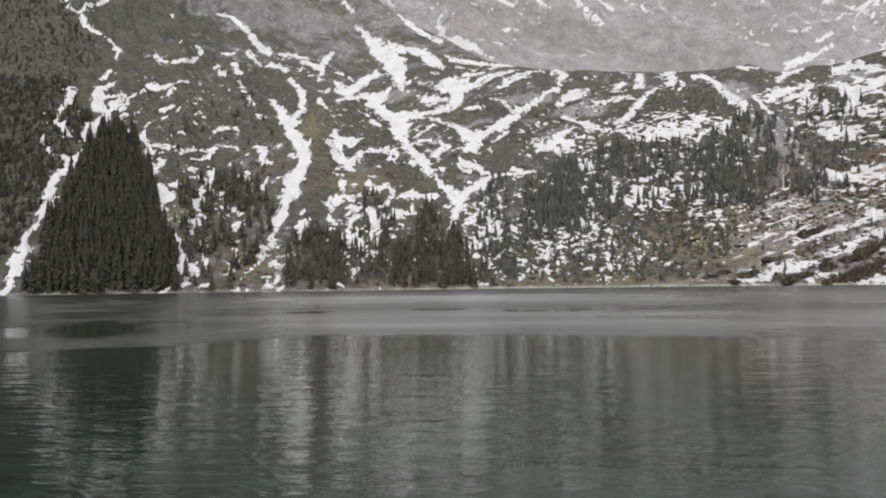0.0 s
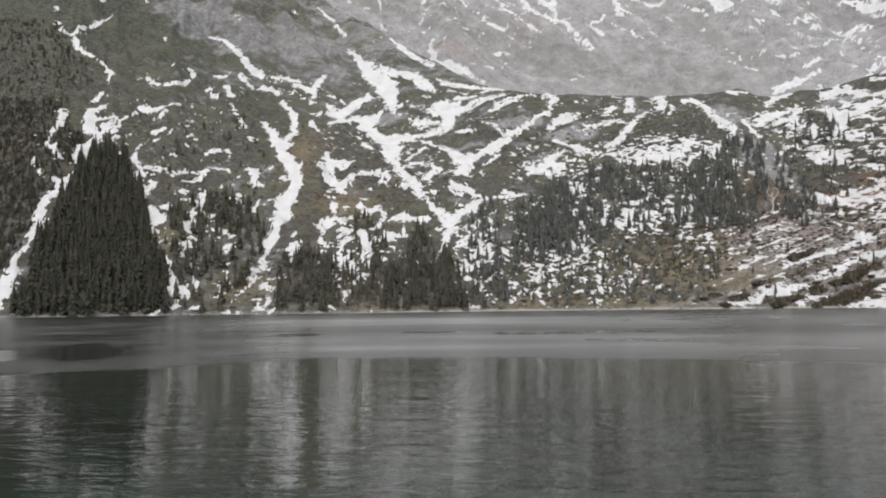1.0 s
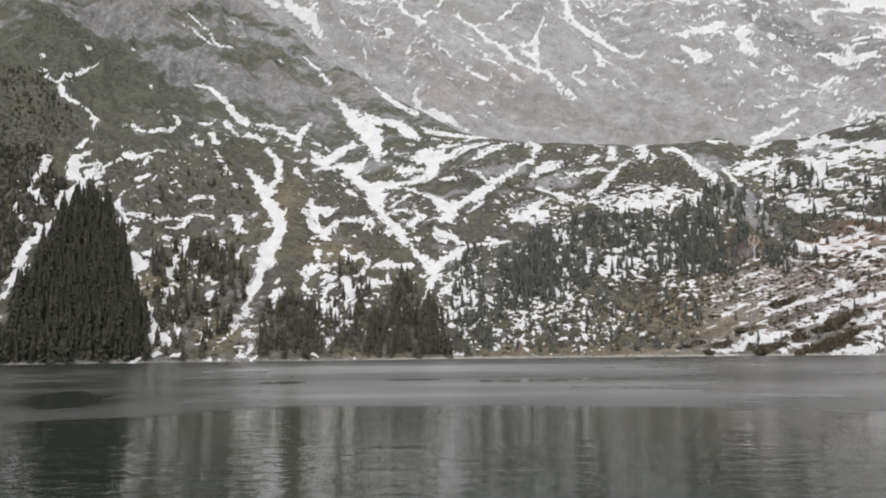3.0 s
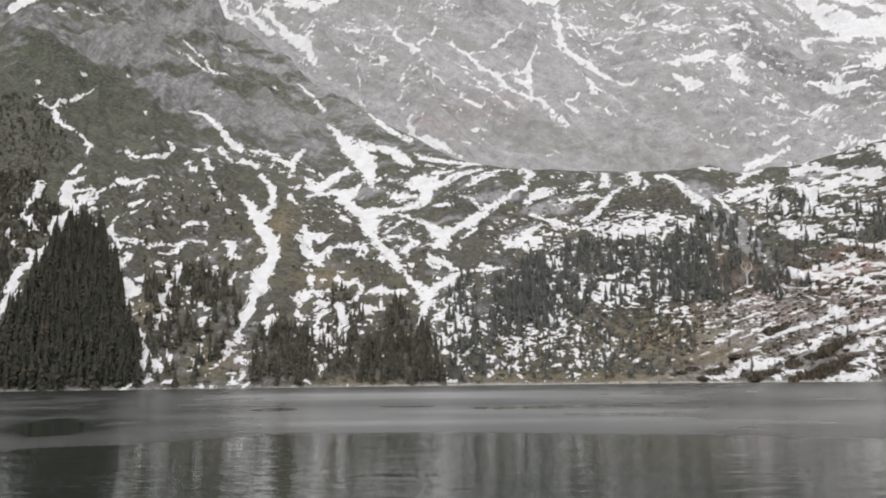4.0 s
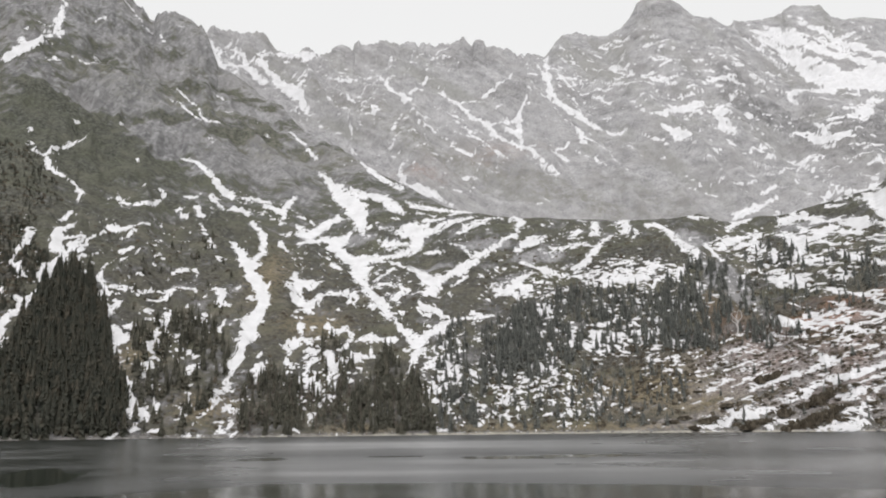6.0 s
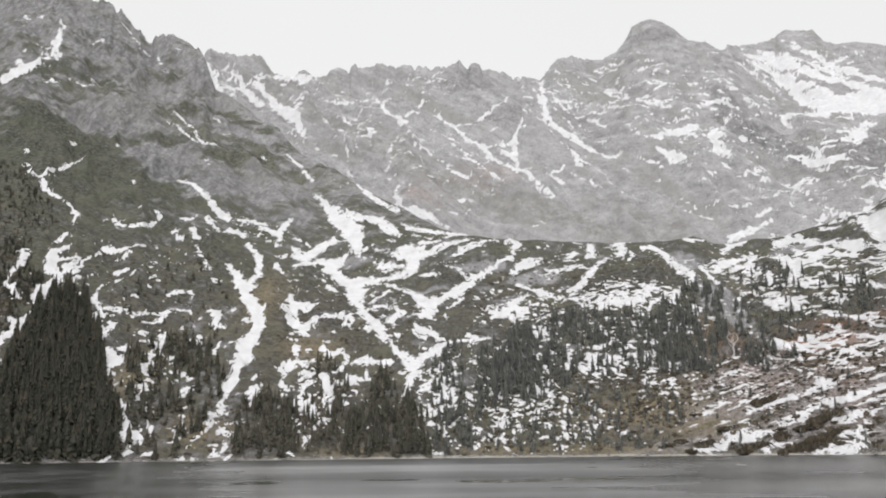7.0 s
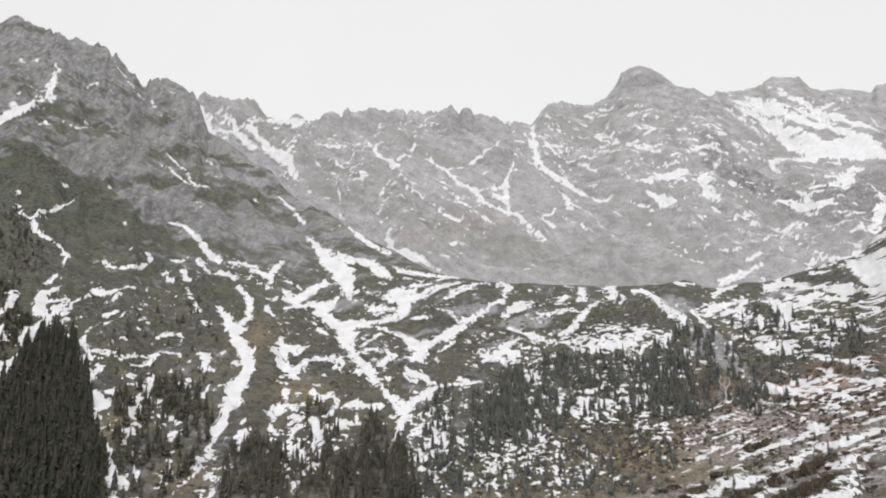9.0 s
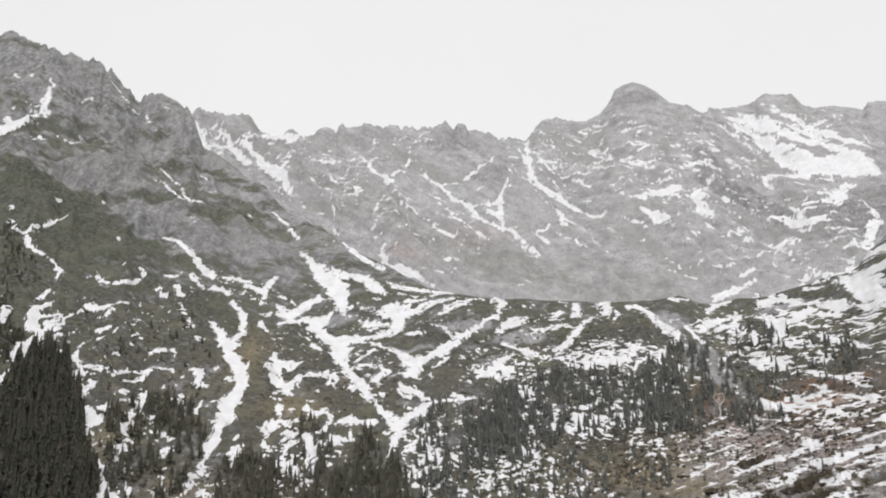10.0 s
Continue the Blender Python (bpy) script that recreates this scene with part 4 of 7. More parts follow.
drift("patch", (41.0, 50.0, 2.0), (37.6, 43.5, 2.7), (39.1, 39.1, 3.1), (37.0, 36.0, 2.7))
drift("patch", (30.6, 35.0, 2.1), (31.8, 34.6, 1.8))
drift("patch", (17.3, 47.9, 2.1), (18.6, 47.9, 1.9))
drift("patch", (23.2, 58.4, 1.8), (23.8, 57.8, 1.6))
drift("patch", (14.4, 39.3, 1.7), (15.0, 39.0, 1.5))
drift("patch", (21.6, 33.0, 3.0), (19.5, 29.5, 2.6), (25.6, 27.7, 2.6))
drift("patch", (19.8, 21.2, 1.5), (24.7, 21.1, 1.5))
drift("patch", (16.9, 27.5, 1.3), (17.5, 26.9, 1.2))
drift("patch", (36.6, 23.1, 3.3), (38.2, 21.4, 2.2))
drift("patch", (26.9, 17.6, 1.3), (27.6, 17.6, 1.2))
drift("patch", (46.7, 37.0, 2.1), (47.3, 36.7, 1.8))
drift("patch", (56.2, 34.9, 3.5), (57.3, 33.0, 2.3))
drift("patch", (47.5, 21.3, 1.3), (48.0, 21.0, 1.2))
drift("patch", (68.8, 41.3, 3.1), (71.1, 44.3, 2.0), (71.2, 36.9, 1.9))
drift("patch", (63.8, 43.1, 1.4), (64.4, 43.1, 1.3))
drift("patch", (74.8, 49.4, 2.0), (80.1, 49.3, 3.6), (82.9, 49.4, 1.6))
drift("patch", (77.2, 56.0, 2.2), (78.6, 55.8, 1.9))
drift("patch", (66.2, 21.0, 3.0), (69.9, 22.8, 3.4), (71.6, 26.5, 2.3))
drift("patch", (77.0, 22.8, 2.2), (80.6, 22.5, 1.9))
drift("patch", (73.5, 17.0, 1.7), (74.2, 17.1, 1.5))
drift("patch", (52.6, 18.5, 2.2), (50.4, 15.4, 1.8))
drift("patch", (55.4, 11.9, 1.8), (59.3, 12.8, 1.5))
drift("patch", (48.7, 6.7, 1.9), (49.8, 6.2, 1.7))
drift("patch", (55.9, 2.9, 1.6), (56.5, 2.9, 1.4))
drift("patch", (67.9, 11.5, 1.6), (68.5, 11.6, 1.5))
drift("patch", (67.0, 6.3, 1.9), (67.5, 6.0, 1.7))
drift("patch", (83.2, 40.7, 1.6), (87.5, 43.6, 1.6))
drift("patch", (18.8, 2.7, 1.4), (25.9, 3.4, 1.4))
drift("patch", (178.4, 191.7, 3.1), (179.6, 185.6, 7.7), (176.3, 176.4, 6.6), (170.9, 175.6, 4.1))
drift("patch", (203.1, 190.0, 4.2), (205.2, 184.5, 7.7), (201.6, 175.8, 5.1))
drift("patch", (212.4, 179.9, 2.6), (210.9, 171.9, 2.5), (204.9, 167.1, 1.5))
drift("patch", (223.2, 182.8, 4.1), (230.1, 181.6, 5.6), (233.7, 176.1, 5.1), (234.5, 167.7, 4.5), (236.9, 158.0, 3.9), (238.1, 152.6, 3.9), (240.5, 148.6, 5.8), (245.2, 146.3, 4.8), (237.2, 138.0, 2.4))
drift("patch", (153.8, 175.0, 2.5), (157.6, 177.3, 4.1), (162.6, 181.7, 4.1))
drift("patch", (144.0, 193.0, 2.4), (145.6, 192.6, 2.1))
drift("patch", (133.4, 190.6, 1.9), (135.2, 190.3, 1.7))
drift("patch", (126.6, 155.1, 2.0), (136.6, 158.8, 2.0), (144.0, 161.2, 2.0), (151.8, 164.9, 2.5), (158.4, 164.2, 2.5), (166.5, 160.2, 2.5))
drift("patch", (145.6, 137.1, 3.8), (152.2, 141.1, 4.8), (159.4, 145.2, 4.8), (168.2, 153.7, 5.9), (175.7, 162.5, 4.5), (183.7, 169.7, 3.0), (188.0, 171.7, 2.0))
drift("patch", (112.9, 142.3, 2.4), (118.1, 137.5, 3.8), (122.4, 133.4, 5.2), (128.4, 133.4, 4.3))
drift("patch", (120.2, 128.3, 2.5), (121.6, 127.6, 2.3))
drift("patch", (229.5, 132.2, 2.3), (222.8, 126.7, 4.6), (216.7, 116.3, 4.1))
drift("patch", (219.5, 126.1, 3.7), (212.3, 124.9, 2.8))
drift("patch", (230.9, 113.0, 3.6), (225.3, 103.9, 4.4), (222.0, 98.5, 3.0))
drift("patch", (127.6, 112.3, 3.6), (136.0, 115.1, 2.8))
drift("patch", (125.5, 103.1, 4.8), (128.4, 102.6, 4.3))
drift("patch", (110.2, 95.6, 6.2), (112.8, 89.5, 5.2), (104.9, 86.9, 3.4))
drift("patch", (137.4, 68.7, 4.2), (141.7, 71.2, 5.8), (142.2, 66.1, 5.8), (136.5, 61.4, 4.9), (129.9, 59.2, 3.2), (123.7, 58.1, 3.2))
drift("patch", (119.2, 64.0, 3.3), (124.2, 68.8, 2.5))
drift("patch", (176.5, 68.8, 4.1), (175.8, 62.8, 4.9), (173.2, 58.8, 2.0))
drift("patch", (180.9, 70.6, 2.2), (182.4, 70.4, 2.0))
drift("patch", (167.1, 62.4, 2.4), (168.0, 66.8, 1.6))
drift("patch", (188.4, 60.1, 3.6), (194.0, 59.7, 2.8))
drift("patch", (93.6, 57.9, 2.0), (101.6, 57.8, 2.8), (110.4, 59.0, 2.4))
drift("patch", (91.5, 44.9, 2.0), (99.7, 46.7, 2.4), (107.8, 48.8, 2.0))
drift("patch", (124.1, 26.4, 1.5), (128.9, 29.3, 2.6), (131.7, 28.0, 1.9))
drift("patch", (111.3, 29.9, 1.9), (116.2, 30.3, 1.5))
drift("patch", (166.9, 51.1, 2.0), (167.8, 45.6, 2.3), (173.2, 45.4, 2.0))
drift("patch", (209.7, 64.9, 2.9), (210.8, 64.7, 2.6))
drift("patch", (108.3, 14.8, 2.2), (107.3, 10.5, 2.2))
drift("patch", (108.6, 20.5, 1.7), (109.1, 20.2, 1.5))
drift("patch", (118.0, 16.6, 1.5), (121.5, 14.4, 1.5))
drift("patch", (151.9, 80.2, 2.1), (156.6, 81.4, 2.6))
drift("patch", (159.4, 88.0, 2.3), (160.7, 87.7, 2.1))
drift("patch", (146.3, 108.3, 1.8), (155.1, 108.3, 1.8))
drift("patch", (282.3, 171.2, 2.5), (290.7, 177.3, 4.1), (299.5, 181.5, 4.6), (304.0, 182.1, 4.1))
drift("patch", (268.2, 187.7, 2.1), (277.4, 186.9, 2.6))
drift("patch", (261.2, 191.1, 2.6), (264.2, 184.0, 2.6))
drift("patch", (264.4, 149.3, 5.8), (271.4, 154.0, 6.9), (279.4, 160.6, 5.0), (284.8, 158.4, 5.9), (295.1, 161.2, 6.0), (302.6, 161.1, 4.0))
drift("patch", (268.5, 145.2, 2.9), (278.9, 148.1, 3.9), (285.5, 150.1, 7.8), (294.2, 151.7, 4.9), (285.7, 142.4, 4.8))
drift("patch", (278.4, 133.1, 3.8), (278.0, 136.8, 3.8))
drift("patch", (257.6, 153.1, 3.9), (257.8, 144.6, 4.8), (260.3, 138.4, 3.8))
drift("patch", (273.6, 136.0, 2.1), (274.6, 135.4, 1.9))
drift("patch", (323.5, 173.9, 6.1), (329.8, 178.7, 4.1), (334.4, 181.2, 3.1), (340.3, 180.3, 3.0))
drift("patch", (325.3, 171.3, 5.0), (330.5, 174.3, 2.5))
drift("patch", (315.3, 156.2, 3.9), (317.8, 161.2, 2.0))
drift("patch", (324.8, 160.0, 2.9), (324.7, 163.7, 3.9))
drift("patch", (334.9, 179.1, 4.1), (336.9, 172.3, 4.0), (335.0, 165.1, 3.9), (340.7, 165.3, 3.9), (348.8, 167.8, 3.9), (349.8, 165.4, 4.8), (348.7, 159.4, 9.5), (346.9, 152.9, 9.4), (344.0, 146.8, 5.6))
drift("patch", (350.3, 152.7, 2.3), (353.9, 154.6, 1.9))
drift("patch", (327.8, 153.4, 4.8), (323.6, 151.4, 4.8))
drift("patch", (340.8, 160.2, 2.2), (341.0, 159.4, 1.9))
drift("wall", (723.7, 377.0, 8.2), (777.3, 418.0, 8.7), (791.5, 413.8, 9.8), (805.5, 413.7, 8.7), (828.7, 413.1, 10.9), (847.9, 415.0, 13.0))
drift("patch", (355.9, 182.4, 3.0), (363.5, 182.0, 3.0))
drift("patch", (381.3, 186.0, 8.0), (367.6, 168.7, 8.6))
drift("patch", (373.8, 179.2, 3.5), (374.5, 178.3, 3.1))
drift("patch", (277.6, 109.5, 5.3), (276.0, 103.2, 7.0), (283.0, 105.5, 4.4), (282.2, 99.7, 4.3), (289.0, 106.8, 2.6))
drift("patch", (289.7, 131.1, 4.7), (294.7, 138.6, 2.8))
drift("patch", (283.4, 126.3, 2.5), (284.4, 125.8, 2.2))
drift("patch", (290.7, 96.3, 3.0), (293.1, 93.4, 2.5), (297.4, 93.6, 2.1))
drift("patch", (287.7, 90.4, 3.3), (294.6, 89.9, 4.1), (299.1, 86.7, 3.2), (294.8, 80.3, 3.1), (296.3, 77.1, 2.3))
drift("patch", (302.1, 103.9, 3.0), (306.4, 105.3, 2.5))
drift("patch", (319.1, 115.6, 2.1), (324.4, 117.1, 2.1))
drift("patch", (254.8, 72.0, 3.2), (255.4, 69.8, 5.6), (257.6, 66.6, 4.8))
drift("patch", (266.6, 74.0, 3.2), (270.8, 75.5, 3.2), (263.9, 72.1, 2.0))
drift("patch", (271.1, 73.1, 2.0), (277.2, 74.8, 2.0), (281.9, 76.0, 2.0))
drift("patch", (286.0, 81.0, 1.4), (286.5, 81.0, 1.3))
drift("patch", (284.7, 71.0, 2.3), (288.1, 70.8, 3.1), (289.5, 67.0, 3.0))
drift("patch", (266.4, 60.0, 3.4), (269.1, 60.9, 3.0), (273.4, 61.0, 3.0))
drift("patch", (267.8, 84.4, 2.5), (267.2, 81.5, 2.1))
drift("patch", (245.4, 61.5, 2.4), (241.9, 60.5, 2.8))
drift("patch", (248.3, 68.0, 1.8), (249.4, 67.7, 1.6))
drift("patch", (247.4, 84.5, 3.0), (248.0, 83.8, 2.7))
drift("patch", (262.0, 62.7, 1.4), (262.2, 62.1, 1.2))
drift("patch", (255.4, 57.9, 1.9), (249.6, 56.3, 1.5), (246.5, 56.1, 1.6))
drift("patch", (172.4, 1.7, 2.8), (181.5, 4.8, 3.9), (187.5, 6.2, 3.8), (195.1, 9.4, 3.5), (204.8, 12.3, 2.1), (211.4, 13.3, 1.8))
drift("patch", (200.1, 2.0, 2.4), (204.9, 4.3, 3.0), (210.5, 5.2, 1.7))
drift("patch", (216.4, 0.4, 2.3), (223.3, 2.5, 3.3), (228.1, 3.8, 3.9), (233.9, 5.8, 3.3))
drift("patch", (220.0, 16.9, 1.4), (227.0, 19.4, 2.8), (234.6, 21.1, 1.8))
drift("patch", (243.8, 19.0, 3.4), (251.0, 21.4, 3.4), (252.8, 21.6, 2.1))
drift("patch", (234.4, 9.7, 2.7), (238.5, 11.1, 2.7), (243.9, 13.2, 2.7))
drift("patch", (246.4, 26.1, 2.1), (247.9, 27.3, 2.1))
drift("patch", (249.4, 15.5, 1.8), (250.0, 15.4, 1.6))
drift("patch", (209.6, 26.3, 1.8), (219.2, 27.8, 1.8))
drift("patch", (206.7, 30.6, 1.9), (211.6, 32.1, 1.5))
drift("patch", (224.8, 50.8, 2.7), (228.8, 49.3, 2.3))
drift("patch", (218.7, 49.0, 2.1), (219.4, 48.4, 1.9))
drift("patch", (209.5, 42.7, 1.7), (209.7, 42.3, 1.5))
drift("patch", (203.2, 40.0, 1.7), (203.2, 39.6, 1.5))
drift("patch", (255.1, 41.6, 2.9), (251.2, 40.2, 2.2))
drift("wall", (580.2, 364.8, 12.1), (604.8, 373.1, 12.1), (634.9, 390.9, 9.3), (640.3, 384.2, 7.1), (675.6, 405.8, 5.3))
drift("patch", (-102.8, 320.8, 6.2), (-87.1, 300.4, 12.1), (-69.2, 267.7, 17.2), (-54.5, 252.2, 23.9), (-47.3, 236.7, 20.5), (-43.6, 214.7, 11.1), (-41.8, 202.2, 3.6))
drift("patch", (-61.4, 284.0, 5.3), (-43.4, 270.6, 8.7), (-22.1, 261.4, 13.0), (-8.5, 245.3, 12.6), (5.3, 230.2, 4.3))
drift("patch", (-48.5, 342.4, 3.3), (-39.5, 328.1, 7.9), (-20.4, 304.7, 6.1), (-2.7, 286.3, 3.0))
drift("wall", (-4.3, 506.1, 4.8), (7.3, 442.8, 11.6), (38.7, 436.6, 15.5), (65.3, 423.1, 12.7), (97.9, 406.9, 4.6))
drift("patch", (5.5, 250.8, 3.3), (22.9, 238.7, 6.4), (43.9, 232.7, 6.4), (73.1, 221.9, 2.6))
drift("patch", (24.9, 216.5, 3.6), (39.6, 214.2, 3.1))
drift("patch", (-169.8, 248.1, 4.1), (-157.4, 250.2, 9.4), (-145.1, 247.8, 3.3))
drift("patch", (-174.0, 229.4, 5.8), (-163.2, 229.4, 8.6))
drift("patch", (-146.4, 238.6, 2.8), (-130.0, 232.5, 4.1), (-124.2, 241.3, 9.3), (-118.6, 260.4, 4.0))
drift("patch", (-126.6, 224.8, 3.2), (-125.9, 212.5, 2.1))
drift("patch", (-108.7, 213.1, 4.8), (-95.8, 195.3, 11.7), (-84.7, 211.7, 10.6), (-69.9, 224.1, 8.6), (-65.5, 227.9, 3.3))
drift("patch", (-82.3, 196.0, 3.8), (-66.8, 190.5, 11.7), (-53.0, 201.8, 5.7))
drift("patch", (-68.8, 179.7, 11.4), (-58.7, 175.2, 9.9))
drift("patch", (-58.5, 172.5, 9.8), (-42.9, 156.5, 13.4), (-34.3, 146.7, 11.7), (-35.6, 133.8, 10.4), (-31.8, 120.7, 6.0), (-21.1, 108.2, 8.0), (-10.8, 97.0, 7.0), (-1.8, 83.8, 5.6), (6.7, 72.8, 8.2), (13.4, 64.6, 10.6))
drift("patch", (-42.9, 156.5, 9.6), (-30.0, 161.2, 9.1), (-13.5, 163.5, 7.2), (3.9, 167.2, 7.2), (11.9, 175.7, 9.7), (16.9, 192.8, 17.1), (12.6, 205.7, 14.1), (-2.3, 202.8, 4.6))
drift("patch", (4.2, 206.8, 7.2), (24.4, 204.9, 9.2))
drift("patch", (24.2, 195.8, 7.6), (44.6, 209.0, 4.6), (72.2, 215.5, 2.6))
drift("patch", (-16.6, 182.0, 5.0), (-7.7, 183.5, 8.5), (6.7, 180.2, 2.5))
drift("patch", (54.5, 191.5, 3.7), (70.0, 198.5, 5.9), (87.9, 208.1, 2.5))
drift("patch", (112.5, 207.7, 6.9), (115.9, 196.9, 7.3), (105.0, 182.1, 5.2), (86.5, 169.9, 5.8), (69.3, 156.4, 6.9), (52.1, 140.8, 8.9), (38.6, 133.1, 8.8), (25.9, 130.5, 11.0), (13.6, 141.8, 5.4), (3.8, 148.6, 2.3))
drift("patch", (25.9, 130.5, 8.8), (27.7, 119.7, 8.6), (19.6, 114.3, 5.1))
drift("patch", (8.2, 118.9, 5.2), (-1.9, 114.4, 5.1), (-6.5, 108.2, 2.5))
drift("patch", (-24.1, 123.6, 2.6), (-14.7, 125.9, 3.3), (-6.7, 123.6, 3.1))
drift("patch", (25.6, 168.5, 2.9), (34.0, 167.4, 3.3))
drift("patch", (48.3, 178.2, 1.9), (59.4, 164.0, 2.3), (66.6, 155.7, 2.8))
drift("patch", (-93.7, 139.6, 6.4), (-93.0, 129.0, 8.9), (-88.4, 115.5, 8.7), (-75.8, 102.5, 9.6), (-68.0, 112.2, 6.9), (-54.1, 118.6, 3.9), (-41.0, 115.6, 6.0), (-43.6, 107.9, 5.5))
drift("patch", (-87.6, 129.3, 8.0), (-70.3, 129.0, 4.0))
drift("patch", (-58.3, 81.9, 3.0), (-50.4, 76.4, 6.7), (-42.3, 80.2, 3.6))
drift("patch", (-80.9, 65.6, 7.7), (-73.8, 72.1, 4.7), (-77.8, 84.5, 2.0))
drift("patch", (-37.6, 76.3, 2.9), (-38.5, 66.6, 3.8))
drift("patch", (-30.7, 69.9, 5.4), (-10.2, 69.6, 3.5))
drift("patch", (14.5, 98.8, 4.9), (23.4, 97.9, 8.2), (31.1, 92.1, 3.6))
drift("patch", (20.1, 74.9, 4.6), (31.4, 79.3, 5.9), (40.9, 84.3, 4.7), (61.3, 87.9, 2.4))
drift("patch", (103.4, 161.0, 4.1), (112.5, 168.8, 8.8), (129.0, 172.1, 4.2))
drift("patch", (107.0, 146.7, 2.3), (120.1, 136.1, 6.1), (132.1, 132.9, 6.1))
drift("patch", (75.8, 117.6, 3.8), (85.0, 112.8, 8.0), (95.9, 123.7, 9.9), (100.6, 110.0, 3.8))
drift("patch", (105.3, 93.2, 7.2), (113.3, 93.1, 7.6), (113.3, 102.5, 2.9))
drift("patch", (-65.4, 158.9, 4.3), (-57.6, 149.9, 3.3))
drift("patch", (268.4, 151.3, 6.8), (280.7, 156.9, 8.7), (297.5, 163.3, 5.6), (302.3, 161.9, 5.1), (287.0, 144.2, 6.7), (278.4, 134.7, 2.4))
drift("patch", (257.3, 155.7, 2.6), (259.7, 141.7, 3.6), (259.5, 136.1, 2.1))
drift("patch", (222.9, 184.4, 3.8), (233.0, 178.3, 6.4), (236.5, 166.3, 5.5), (239.4, 154.4, 6.1), (246.2, 147.3, 3.9))
drift("patch", (205.9, 191.1, 8.5), (201.0, 176.6, 3.4))
drift("patch", (180.0, 189.8, 7.7), (175.9, 178.2, 5.3))
drift("patch", (327.2, 177.8, 5.2), (338.3, 176.8, 5.6), (339.4, 165.0, 6.8), (346.0, 162.8, 6.7), (346.6, 151.4, 6.2), (352.8, 152.9, 2.4))
drift("patch", (313.1, 152.3, 6.4), (312.0, 142.7, 9.4), (323.2, 150.8, 6.7), (336.4, 152.9, 5.2), (342.3, 146.1, 4.8))
drift("patch", (299.7, 129.1, 6.4), (308.3, 137.1, 5.2))
drift("patch", (281.9, 110.1, 7.5), (282.4, 103.1, 6.1))
drift("patch", (186.1, 171.6, 2.2), (167.4, 153.6, 5.0), (152.5, 142.4, 2.5))
drift("patch", (262.9, 189.9, 4.2), (277.4, 186.9, 1.9))
drift("patch", (154.9, 181.0, 3.8), (162.5, 181.0, 2.7))
drift("patch", (134.8, 161.1, 2.6), (149.6, 162.5, 2.6), (167.0, 165.4, 1.8))
drift("patch", (292.6, 93.2, 2.2), (294.6, 89.0, 2.4), (299.9, 87.1, 3.6), (298.7, 82.2, 2.9))
drift("patch", (285.3, 82.0, 2.1), (280.8, 74.6, 2.6), (275.1, 74.1, 2.3))
drift("patch", (254.9, 73.7, 4.2), (259.7, 70.3, 3.8))
drift("patch", (287.1, 72.6, 4.0), (291.4, 69.4, 2.8))
drift("patch", (306.6, 106.5, 2.2), (300.9, 101.9, 2.5))
drift("patch", (184.2, 107.9, 2.9), (192.6, 109.9, 2.9), (206.6, 118.0, 2.4))
drift("patch", (165.0, 116.9, 4.1), (177.2, 118.9, 5.7), (194.6, 120.3, 4.4), (210.1, 136.6, 2.4))
drift("wall", (551.4, 654.4, 8.0), (603.4, 667.4, 15.6), (643.2, 678.4, 10.1))
drift("wall", (537.5, 606.5, 12.3), (557.1, 588.1, 24.4), (576.8, 575.1, 15.6))
drift("wall", (663.0, 655.3, 12.8), (656.5, 610.6, 24.1), (675.2, 598.1, 16.1))
drift("wall", (652.1, 549.6, 11.0), (659.2, 549.4, 9.8))
drift("wall", (678.0, 764.2, 5.8), (722.9, 776.8, 11.8), (759.0, 797.2, 7.0))
drift("wall", (559.2, 815.1, 5.0), (577.9, 776.8, 7.7), (616.8, 778.8, 4.9))
drift("wall", (853.2, 587.1, 17.1), (865.7, 574.1, 25.9), (896.3, 576.5, 12.9))
drift("wall", (873.9, 617.6, 6.6), (875.2, 597.5, 7.6))
drift("wall", (911.4, 1012.0, 8.0), (977.9, 951.1, 26.3), (999.9, 884.5, 31.2), (1002.8, 819.3, 45.3), (1063.1, 803.5, 64.6), (1133.0, 815.1, 71.5))
drift("wall", (1062.3, 1110.3, 8.5), (1095.5, 1018.8, 19.9), (1132.7, 940.5, 16.1), (1165.8, 876.6, 15.8))
drift("wall", (895.6, 750.7, 18.6), (981.9, 770.8, 28.6), (1043.1, 750.0, 19.1))
drift("wall", (359.0, 901.9, 4.1), (338.6, 809.7, 11.6), (334.4, 758.1, 13.3), (358.3, 693.3, 8.2), (398.4, 640.5, 7.2), (444.0, 601.1, 7.9), (464.8, 609.2, 4.5))
drift("wall", (223.9, 651.0, 12.4), (251.8, 655.4, 16.0), (241.6, 604.4, 14.8), (251.4, 554.7, 5.9), (288.8, 499.3, 3.3))
drift("wall", (569.3, 352.8, 7.7), (601.5, 365.0, 6.9), (676.1, 402.0, 4.1))
drift("wall", (972.6, 653.4, 13.6), (1088.9, 726.4, 12.8))
drift("wall", (902.6, 628.4, 8.5), (923.0, 627.5, 5.7))
drift("wall", (1003.9, 992.0, 29.1), (1026.2, 1030.0, 17.6))
drift("wall", (1102.2, 960.0, 15.0), (1046.2, 940.8, 11.3))
drift("wall", (863.0, 484.4, 7.8), (881.3, 481.3, 7.8))
drift("wall", (867.9, 834.5, 13.6), (901.2, 821.2, 8.5))
drift("wall", (-486.4, 958.2, 4.4), (-456.6, 913.1, 10.9), (-433.6, 868.3, 14.9), (-412.3, 822.5, 11.7))
drift("wall", (-395.3, 893.5, 9.7), (-355.4, 837.6, 17.0), (-314.3, 798.7, 12.7))
